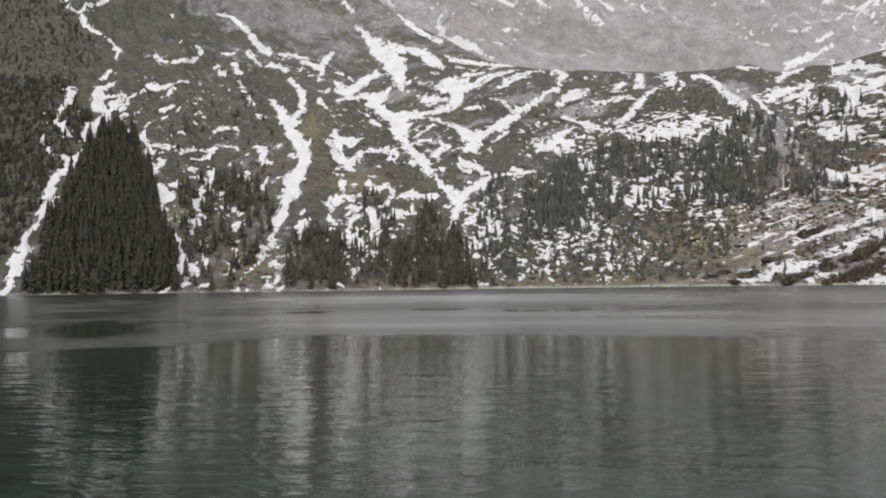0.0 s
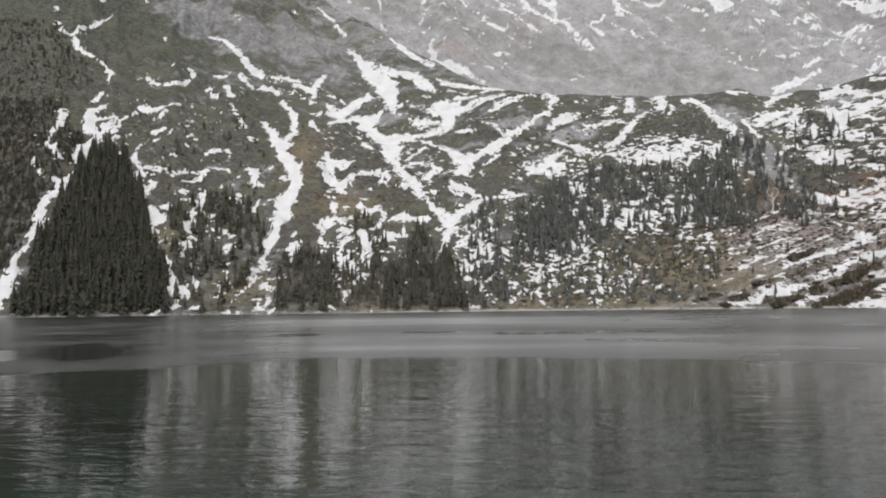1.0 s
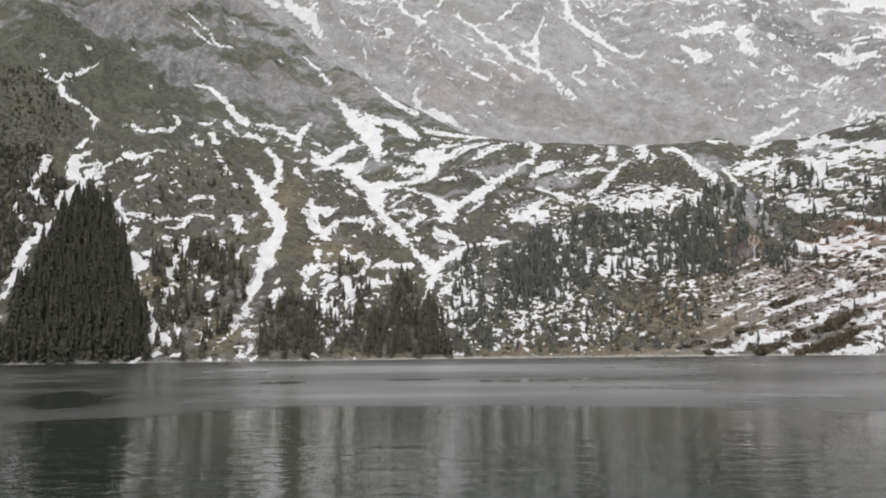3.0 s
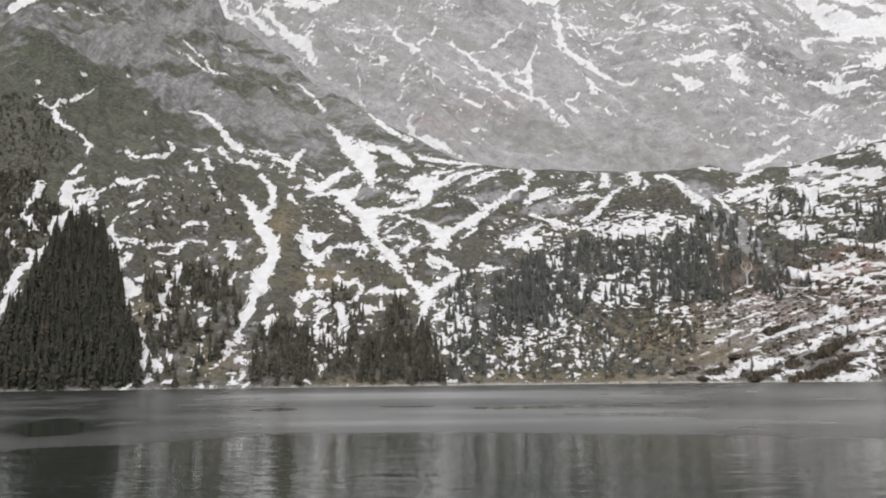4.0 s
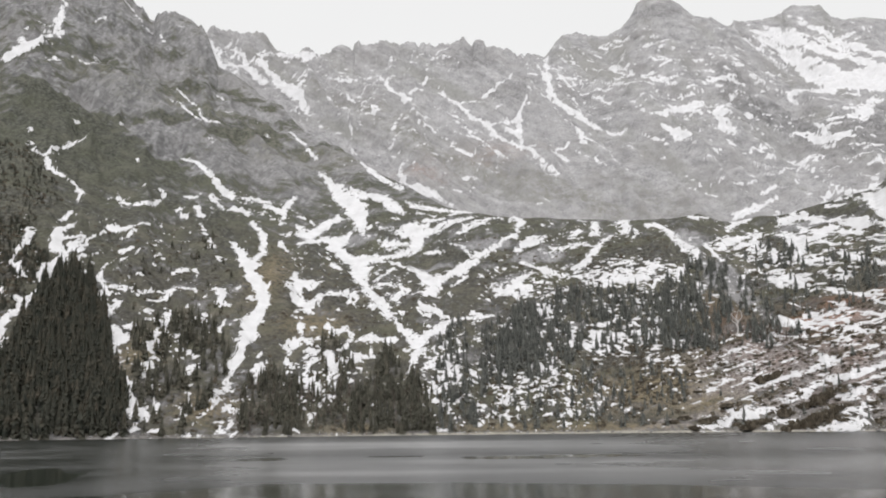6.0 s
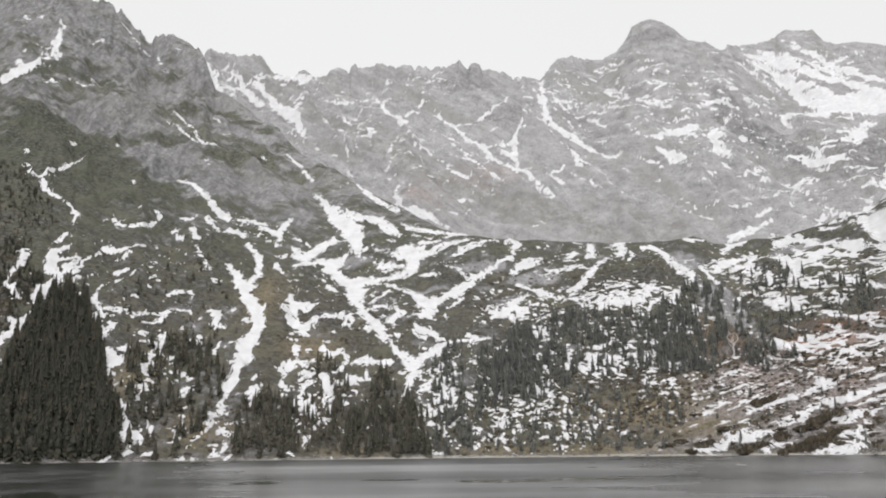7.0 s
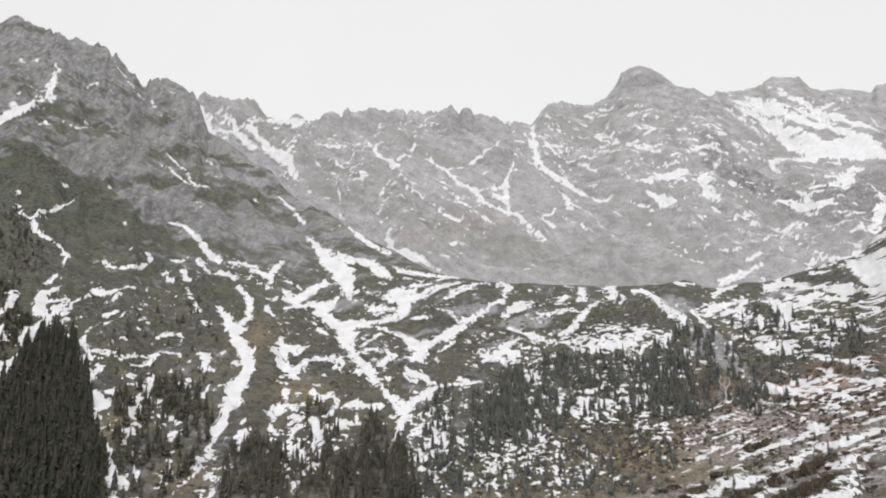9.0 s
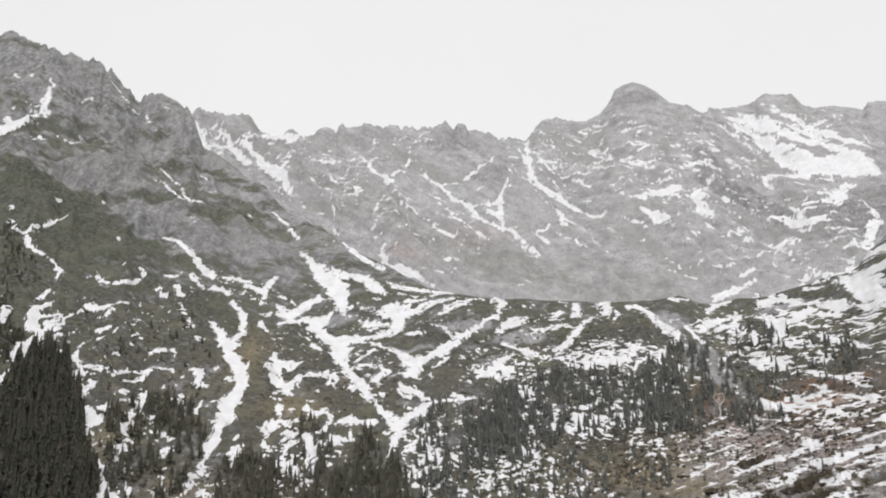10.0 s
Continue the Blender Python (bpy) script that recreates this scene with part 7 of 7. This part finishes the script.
def crown_shape(rng, layers, boughs, girth):
    """Boughs of a spruce one metre high: whorls of narrow drooping sprays round a lean core, ragged and gappy."""
    v, f = [], []
    for k in range(layers):
        s = k / (layers - 1)
        h = 0.07 + 0.90 * s + rng.uniform(-0.012, 0.012)
        reach = girth * (1 - s) ** 0.75 * rng.uniform(0.75, 1.15) + 0.010
        count = max(4, round(boughs * (1 - 0.45 * s)))
        for b in range(count):
            if rng.random() < 0.10:
                continue
            t = 2 * math.pi * (b + rng.uniform(-0.35, 0.35)) / count + k * 1.3
            far = reach * rng.uniform(0.55, 1.25)
            droop = 0.035 + 0.75 * far * rng.uniform(0.6, 1.3)
            side = far * rng.uniform(0.26, 0.42)
            c, n = math.cos(t), math.sin(t)
            i = len(v)
            v += [(0, 0, h + 0.035), (0.55 * far * c - side * n, 0.55 * far * n + side * c, h - 0.45 * droop), (far * c, far * n, h - droop), (0.55 * far * c + side * n, 0.55 * far * n - side * c, h - 0.45 * droop)]
            f += [(i, i + 1, i + 2), (i, i + 2, i + 3)]
    i = len(v)
    v += [(0.50 * girth * math.cos(q * 1.0472), 0.50 * girth * math.sin(q * 1.0472), 0.10) for q in range(6)] + [(0, 0, 1.0)]
    f += [(i + q, i + (q + 1) % 6, i + 6) for q in range(6)]
    return np.array(v), np.array(f)


def trunk_shape(girth=0.014, top=0.93):
    ring = [(math.cos(q * 1.2566), math.sin(q * 1.2566)) for q in range(5)]
    v = [(girth * c, girth * s, -0.03) for c, s in ring] + [(0.15 * girth * c, 0.15 * girth * s, top) for c, s in ring]
    return np.array(v), np.array([(q, (q + 1) % 5, 5 + (q + 1) % 5, 5 + q) for q in range(5)])


rng = random.Random(7)
CROWNS = [crown_shape(rng, rng.choice((14, 15, 16)), 9, g) for g in (0.17, 0.20, 0.24, 0.19, 0.27, 0.16)]
TRUNK = trunk_shape()


def inside(poly, x, z):
    odd = np.zeros(x.shape, bool)
    for (x0, z0), (x1, z1) in zip(poly, poly[1:] + poly[:1]):
        cut = (z0 > z) != (z1 > z)
        odd ^= cut & (x < (x1 - x0) * (z - z0) / (z1 - z0 + 1e-9) + x0)
    return odd


picker = np.random.RandomState(5)
slope_area = R[NEAR_PART] * np.gradient(Z[NEAR_PART], axis=0).clip(0.01, 5)
slope_area[:, (AZ < -29.5) | (AZ > 34.8)] = 0


def sites(poly, count, avoid=0.97, body=NEAR_PART):
    """Rooting places inside an outline, mostly off the snow."""
    w = slope_area * inside(poly, X[body], Z[body]) * np.where(FIELD[body] > 0.5, 1 - avoid, 1.0)
    if w.sum() == 0 or not count:
        return []
    k = picker.choice(w.size, count, p=(w / w.sum()).ravel())
    i, j = np.unravel_index(k, w.shape)
    i = i + body.start
    return list(zip(X[i, j], Y[i, j], Z[i, j]))


# needles, a tree's label and its wood's label: the great west wood, the small shore stands, the open east woods
WOOD_KINDS = [
    (NEEDLES, "tall dark green spruce in a dense wood on the lake shore", "dense dark spruce wood on the steep lake shore"),
    (NEEDLES_BROWN, "brownish green spruce in a small stand by the water", "small brownish green spruce stands along the lake shore"),
    # the same spruces, with haze put into the needle colour
    (NEEDLES_HAZED, "grey-green conifer in the stand above the lake shore", "open grey-green conifer wood scattered over the snowy slopes"),
]
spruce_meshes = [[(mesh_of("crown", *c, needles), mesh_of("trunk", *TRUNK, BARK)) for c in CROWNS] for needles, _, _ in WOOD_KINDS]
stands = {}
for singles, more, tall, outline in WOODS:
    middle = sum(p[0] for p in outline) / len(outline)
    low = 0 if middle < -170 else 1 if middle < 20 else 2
    stand_v, stand_f, bole_v, bole_f, count = stands.setdefault(low, ([], [], [], [], [0, 0]))
    for number, (x, y, z) in enumerate(sites(outline, singles + more, 0.75 if low == 2 else 0.97)):
        h = tall * picker.uniform(0.42, 1.15)
        spin, fat, which = picker.uniform(0, 6.28), picker.uniform(0.85, 1.2), picker.randint(len(CROWNS))
        if number < singles:
            tree = tagged(new("spruce"), WOOD_KINDS[low][1], "tree", group="spruces above the lake")
            part("trunk", spruce_meshes[low][which][1], BARK, tree, "grey-brown bark")
            part("crown", spruce_meshes[low][which][0], WOOD_KINDS[low][0], tree)
            tree.matrix_world = pose(x, y, z - 0.3, 0, 0, math.degrees(spin)) @ Matrix.Diagonal((h * fat, h * fat, h, 1))
            continue
        c, s = math.cos(spin), math.sin(spin)
        turn = np.array([[c, -s, 0], [s, c, 0], [0, 0, 1]]) * h * np.array([fat, fat, 1.0])[:, None]
        for (sh_v, sh_f), vs, fs, base in ((CROWNS[which], stand_v, stand_f, count[0]), (TRUNK, bole_v, bole_f, count[1])):
            vs.append(sh_v @ turn.T + (x, y, z - 0.3))
            fs.append(sh_f + base)
        count[0] += len(CROWNS[which][0])
        count[1] += len(TRUNK[0])
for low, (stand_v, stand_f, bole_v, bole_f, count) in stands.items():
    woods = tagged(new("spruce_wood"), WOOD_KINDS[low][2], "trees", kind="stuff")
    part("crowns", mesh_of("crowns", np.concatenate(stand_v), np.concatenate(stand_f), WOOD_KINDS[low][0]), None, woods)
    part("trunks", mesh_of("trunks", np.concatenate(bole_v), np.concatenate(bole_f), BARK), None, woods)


# ---- dwarf pines, bare shore trees, boulders ----
def bush_shape(rng, tufts):
    """A low dome of upturned needle tufts, one metre broad."""
    v, f = [], []
    for _ in range(tufts):
        t, d = rng.uniform(0, 6.283), math.sqrt(rng.random()) * 0.46
        x, y = d * math.cos(t), d * math.sin(t)
        h = 0.42 * math.sqrt(max(0.05, 1 - (d / 0.52) ** 2)) * rng.uniform(0.65, 1.15)
        for k in range(2):
            s = t + k * 1.57 + rng.uniform(-0.4, 0.4)
            w = rng.uniform(0.06, 0.12)
            c, n = w * math.cos(s), w * math.sin(s)
            i = len(v)
            v += [(x, y, h - 0.30), (x - c + 0.1 * x, y - n + 0.1 * y, h - 0.06), (x * 1.12, y * 1.12, h + 0.06), (x + c + 0.1 * x, y + n + 0.1 * y, h - 0.08)]
            f += [(i, i + 1, i + 2), (i, i + 2, i + 3)]
    i = len(v)
    for q in range(10):
        t = q * 0.6283
        r = rng.uniform(0.34, 0.44)
        v += [(r * math.cos(t), r * math.sin(t), -0.12), (0.75 * r * math.cos(t), 0.75 * r * math.sin(t), 0.18)]
    v += [(0, 0, 0.34)]
    for q in range(10):
        a0, b0, a1, b1 = i + 2 * q, i + 2 * q + 1, i + 2 * ((q + 1) % 10), i + 2 * ((q + 1) % 10) + 1
        f += [(a0, a1, b1), (a0, b1, b0), (b0, b1, i + 20)]
    return np.array(v), np.array(f)


def stone_shape(rng, fine=2):
    bm = bmesh.new()
    bmesh.ops.create_icosphere(bm, subdivisions=fine, radius=0.5)
    o = Vector((rng.uniform(0, 50), rng.uniform(0, 50), 0))
    for w in bm.verts:
        w.co *= 1 + 0.45 * noise.noise(w.co * 2.2 + o)
        w.co.z *= 0.62
    v = np.array([w.co[:] for w in bm.verts])
    f = np.array([[w.index for w in q.verts] for q in bm.faces])
    bm.free()
    return v, f


def bare_shape(rng, twigs):
    """A leafless tree one metre high: a thin stem with rising limbs, all tapered slips."""
    v, f = [], []

    def limb(p, q, w):
        i = len(v)
        side = Vector((q[1] - p[1], p[0] - q[0], 0.0))
        side = (side.normalized() if side.length > 1e-6 else Vector((1, 0, 0))) * w
        mid = (Vector(p) + Vector(q)) / 2
        for s in (side, side.cross(Vector(q) - Vector(p)).normalized() * w):
            j = len(v)
            v.extend([tuple(Vector(p) - s), tuple(Vector(p) + s), tuple(mid + 0.7 * s), tuple(q), tuple(mid - 0.7 * s)])
            f.extend([(j, j + 1, j + 2), (j, j + 2, j + 4), (j + 4, j + 2, j + 3)])

    limb((0, 0, -0.03), (rng.uniform(-0.05, 0.05), rng.uniform(-0.05, 0.05), 1.0), 0.016)
    for _ in range(twigs):
        t, h, d = rng.uniform(0, 6.283), rng.uniform(0.2, 0.85), rng.uniform(0.10, 0.24)
        tip = (d * math.cos(t), d * math.sin(t), h + rng.uniform(0.12, 0.3))
        limb((0, 0, h), tip, 0.008)
        limb((tip[0] * 0.5, tip[1] * 0.5, h * 0.5 + tip[2] * 0.5), (tip[0] * 0.9 + 0.05, tip[1] * 0.8, tip[2] + 0.08), 0.005)
    return np.array(v), np.array(f)


def thicket(name, shapes, spots, mat, label, category, squash=1.0):
    """Many of one kind as one sheet of growth or stones."""
    v, f, base = [], [], 0
    for x, y, z, size in spots:
        sv, sf = shapes[picker.randint(len(shapes))]
        spin = picker.uniform(0, 6.28)
        c, s = math.cos(spin), math.sin(spin)
        v.append(sv @ (np.array([[c, -s, 0], [s, c, 0], [0, 0, squash]]) * size).T + (x, y, z))
        f.append(sf + base)
        base += len(sv)
    return tagged(new(name, mesh_of(name, np.concatenate(v), np.concatenate(f), mat)), label, category, kind="stuff")


BUSHES = [bush_shape(rng, 46) for _ in range(4)]
SMALL_BUSHES = [bush_shape(rng, 16) for _ in range(4)]
STONES = [stone_shape(rng) for _ in range(5)]
PEBBLES = [stone_shape(rng, 1) for _ in range(4)]
BARE = [bare_shape(rng, 11) for _ in range(4)]
bush_meshes = [mesh_of("dwarf_pine", *b, DWARF) for b in BUSHES]
stone_meshes = [mesh_of("boulder", *b, STONE, False) for b in STONES]
low_growth = []
for singles, more, broad, outline in SHRUBS:
    for number, (x, y, z) in enumerate(sites(outline, singles + more, 0.97)):
        size = broad * picker.uniform(0.5, 1.5)
        if number < singles:
            bush = tagged(new("dwarf_pine", bush_meshes[picker.randint(4)]), "low olive-green dwarf pine bush among stones and snow", "bush", group="dwarf pines on the debris fan")
            bush.matrix_world = pose(x, y, z - 0.1, 0, 0, picker.uniform(0, 360)) @ Matrix.Diagonal((size * 1.3, size * 1.3, size * 0.75, 1))
        else:
            low_growth.append((x, y, z, size))
for number, (x, z, long, deep) in enumerate(FAN_BUSHES):
    bearing = np.argmin(np.abs(X[N0:N0 + 200] - x) + np.abs(Z[N0:N0 + 200] - z))
    i, j = np.unravel_index(bearing, X[N0:N0 + 200].shape)
    for k in range(max(1, round(long / 6))):
        along_fan = (k + 0.5) / max(1, round(long / 6)) - 0.5
        size = min(long, 7.5) * picker.uniform(0.85, 1.2)
        bush = tagged(new("dwarf_pine", bush_meshes[(number + k) % 4]), "broad dark dwarf pine bush between snow strips on the debris fan", "bush", group="dwarf pines on the debris fan")
        bush.matrix_world = pose(X[N0 + i, j] + along_fan * long, Y[N0 + i, j] + picker.uniform(-1, 1), Z[N0 + i, j] + 0.3 * along_fan * long - 0.2, 0, 0, picker.uniform(0, 360)) @ Matrix.Diagonal((size * 1.1, size * 1.1, 1.35 * deep * picker.uniform(0.7, 1.1), 1))
thicket("dwarf_pine_thicket", SMALL_BUSHES, low_growth, DWARF, "dark low dwarf pine thickets scattered over the slopes", "bushes", 0.8)


def shore_sites(b0, b1, count, lo, hi):
    out = []
    for _ in range(count):
        j = int(np.searchsorted(AZ, picker.uniform(b0, b1)))
        i = N0 + int(np.searchsorted(Z[N0:N0 + 60, j], picker.uniform(lo, hi)))
        out.append((X[i, j], Y[i, j], Z[i, j]))
    return out


for x, y, z in shore_sites(-31, 31, 90, 0.1, 2.2):
    size = picker.uniform(0.8, 2.6)
    rock = tagged(new("boulder", stone_meshes[picker.randint(5)]), "grey granite boulder at the water's edge", "boulder", group="boulders on the shore")
    rock.matrix_world = pose(x, y, z, 0, 0, picker.uniform(0, 360)) @ Matrix.Diagonal((size * picker.uniform(1, 1.6), size, size * picker.uniform(0.5, 0.8), 1))
thicket("shore_stones", PEBBLES, [(*p, picker.uniform(0.4, 1.4)) for p in shore_sites(-31, 31, 700, 0.0, 2.5)] + [(*p, picker.uniform(0.5, 2.0)) for p in sites(SHRUBS[0][3], 500, 0.3)], STONE, "loose grey stones on the shore and the debris fan", "stones")
bare = [(*p, picker.uniform(6, 10)) for o in (WOODS[4][3], WOODS[3][3], WOODS[6][3]) for p in sites([q if q[1] < 30 else (q[0], 30) for q in o], 45)]
bare += [(*p, picker.uniform(4, 7)) for p in sites(WOODS[12][3], 70)]
thicket("bare_trees", BARE, bare, TWIGS, "leafless pale brown trees and saplings along the shore", "trees")


def dead_tree(x, y, z, tall):
    tree = tagged(new("dead_tree"), "bleached dead tree with bare forked limbs on the debris track", "tree")
    limbs = random.Random(3)

    def tube(name, points, r0, r1, label=""):
        cu = bpy.data.curves.new(name, "CURVE")
        cu.dimensions, cu.bevel_depth, cu.bevel_resolution = "3D", 1.0, 1
        sp = cu.splines.new("POLY")
        sp.points.add(len(points) - 1)
        for k, (w, q) in enumerate(zip(sp.points, points)):
            w.co, w.radius = (*q, 1), r0 + (r1 - r0) * k / (len(points) - 1)
        cu.materials.append(DEADWOOD)
        ob = new(name, cu)
        me = bpy.data.meshes.new_from_object(ob)
        bpy.data.objects.remove(ob)
        return part(name, me, DEADWOOD, tree, label)

    tube("trunk", [(0, 0, -0.3), (1.2, 0, 0.2 * tall), (0.9, 0, 0.42 * tall), (1.6, 0, 0.52 * tall)], 0.6, 0.4)
    tube("limb", [(1.5, 0, 0.5 * tall), (-1.4, 0.2, 0.6 * tall), (-2.6, 0.3, 0.76 * tall), (-1.2, 0, 0.86 * tall), (-1.6, 0, tall)], 0.34, 0.14)
    tube("limb", [(1.5, 0, 0.5 * tall), (4.2, -0.2, 0.62 * tall), (4.6, 0, 0.78 * tall), (3.0, 0, 0.9 * tall), (1.2, 0, 0.86 * tall)], 0.34, 0.14)
    for k in range(6):
        h, t = tall * (0.35 + 0.06 * k), 2.4 * k
        d = limbs.uniform(2.0, 3.6)
        tube("limb", [(0, 0, h), (d * math.cos(t), 0.4 * d * math.sin(t), h + 0.12 * tall), (0.7 * d * math.cos(t), 0.4 * d * math.sin(t), h + 0.22 * tall)], 0.26, 0.10)
    tree.location = (x, y, z)
    return tree


j = int(np.searchsorted(AZ, 21.5))
i = N0 + int(np.searchsorted(Z[N0:N0 + 300, j], 63))
dead_tree(X[i, j], Y[i, j], Z[i, j], 19)


# ---- the lake ----
def disc(name, radius, z, mat):
    bm = bmesh.new()
    bmesh.ops.create_circle(bm, cap_ends=True, cap_tris=True, segments=96, radius=radius)
    me = bpy.data.meshes.new(name)
    bm.to_mesh(me)
    bm.free()
    me.materials.append(mat)
    ob = new(name, me)
    ob.location.z = z
    return ob


tagged(disc("water", 620, 0.0, WATER), "dark green mountain lake water with small ripples", "lake", kind="structure")

# thin grey ice from the far shore to an edge some way out, with open leads
EDGE_AT = [(-40, 40), (-27, 39), (-22, 40), (-18, 40), (-13, 42), (-10, 44), (-7, 45), (4, 44), (11.5, 42.5), (18.5, 41.5), (27, 40), (40, 40)]
LEADS = [(-21.8, 60, 2.3, 15), (-26.2, 58, 0.9, 8), (-9, 86, 1.6, 5), (7.5, 84, 4.0, 5), (12, 88, 3, 4), (0, 90, 1.6, 3)]
ice_b = np.linspace(-50, 50, 300)
ice_r = np.concatenate([np.linspace(36, 110, 180), np.linspace(111, 545, 30)])
ir, ib = np.meshgrid(ice_r, ice_b, indexing="ij")
ix, iy = ir * np.sin(np.radians(ib)), ir * np.cos(np.radians(ib))
ice_field = ir - along(EDGE_AT, ib) + 0.5 * fbm(ix / 9, iy / 9, 81, 4)
for lb, lr, half, deep in LEADS:
    d = np.hypot((ib - lb) * np.radians(1) * lr, (ir - lr) * half * lr * 0.01745 / deep) / (half * lr * 0.01745)
    ice_field = np.minimum(ice_field, (d - 1 + 0.5 * fbm(ix / 4, iy / 9, 83, 5, 0.6)) * 4)
thin = np.exp(-np.maximum(ice_field, 0) / 0.9) * (1 - smooth(ib, -9, -5)) * 0.7
thin = np.maximum(thin, (1 - smooth(ir, 44, 70)) * (1 - smooth(ib, -17, -7)) * 0.85)
# ice colour also darkened to both sides, for lens fall-off and reflected dark slopes
thin = np.maximum(thin, 0.9 * smooth(-ib, 7, 19) + 0.55 * smooth(ib, 8, 24))
thin = np.clip(thin + 0.35 * (thin > 0.02) * fbm(ix / 7, iy / 7, 85, 4), 0, 1)
# whiter and darker belts of ice, parallel to the shore
BELTS = [(36, 0.5), (48, 0.6), (66, 0.8), (80, 0.45), (92, 0.3), (110, 0.45), (135, 0.85), (180, 0.8), (240, 0.35), (320, 0.12), (560, 0.1)]
frost = along(BELTS, ir + 10 * fbm(ix / 45, iy / 30, 87, 3)) + 0.22 * fbm(ix / 30, iy / 9, 89, 4)
ice_z = np.clip(ice_field * 0.03, -0.05, 0.03)
ice_cells = np.maximum(np.maximum(ice_field[:-1, :-1], ice_field[1:, :-1]), np.maximum(ice_field[:-1, 1:], ice_field[1:, 1:])) > 0
tagged(sheet("lake_ice", ix, iy, ice_z, ice_cells, ICE, thin=thin, frost=frost), "thin smooth grey ice sheet with open dark leads", "ice", kind="structure")


# the bank on which the camera stands
def bank():
    xs, ys = np.meshgrid(np.linspace(-120, 120, 120), np.linspace(-330, 6, 110))
    edge_y = 3.0 + 1.2 * fbm(xs / 9, xs * 0, 91, 3) - 0.004 * xs**2
    z = 0.9 * np.tanh((edge_y - ys) / 3.0) + np.maximum(edge_y - ys - 6, 0) * 0.06 + 0.12 * fbm(xs / 2, ys / 2, 93, 4)
    z = np.where(ys > edge_y, np.minimum(z, -0.05 - 0.2 * (ys - edge_y)), z)
    return xs, ys, z


bank_x, bank_y, bank_z = bank()
tagged(sheet("ground", bank_x, bank_y, bank_z, np.ones((109, 119), bool), GRAVEL), "stony near bank of the lake", "shore", kind="structure")


# pale gravel strip at the water's edge, widest below the moraine step
beach_part = np.s_[N0 - 2:N0 + 70, np.searchsorted(AZ, -14.0):np.searchsorted(AZ, 30.0)]
bx, by, bz = X[beach_part], Y[beach_part], Z[beach_part]
wide = 0.35 + 0.75 * smooth(np.degrees(np.arctan2(bx, by)), -6, 2) * (1 - 0.4 * smooth(np.degrees(np.arctan2(bx, by)), 16, 22))
beach_field = wide + 0.45 * fbm(bx / 9, by / 9, 95, 3) - bz
beach_cells = np.maximum(np.maximum(beach_field[:-1, :-1], beach_field[1:, :-1]), np.maximum(beach_field[:-1, 1:], beach_field[1:, 1:])) > 0
tagged(sheet("shore_gravel", bx, by, bz + np.clip(0.15 * beach_field, -0.1, 0.12), beach_cells, GRAVEL), "narrow strip of pale gravel along the far shore", "gravel", kind="structure")
shore_rock = tagged(new("boulder", stone_meshes[1]), "long dark boulder lying at the water's edge", "boulder", group="boulders on the shore")
shore_rock.matrix_world = pose(35, 536, 0.6, 0, 0, 8) @ Matrix.Diagonal((9.0, 3.5, 3.6, 1))
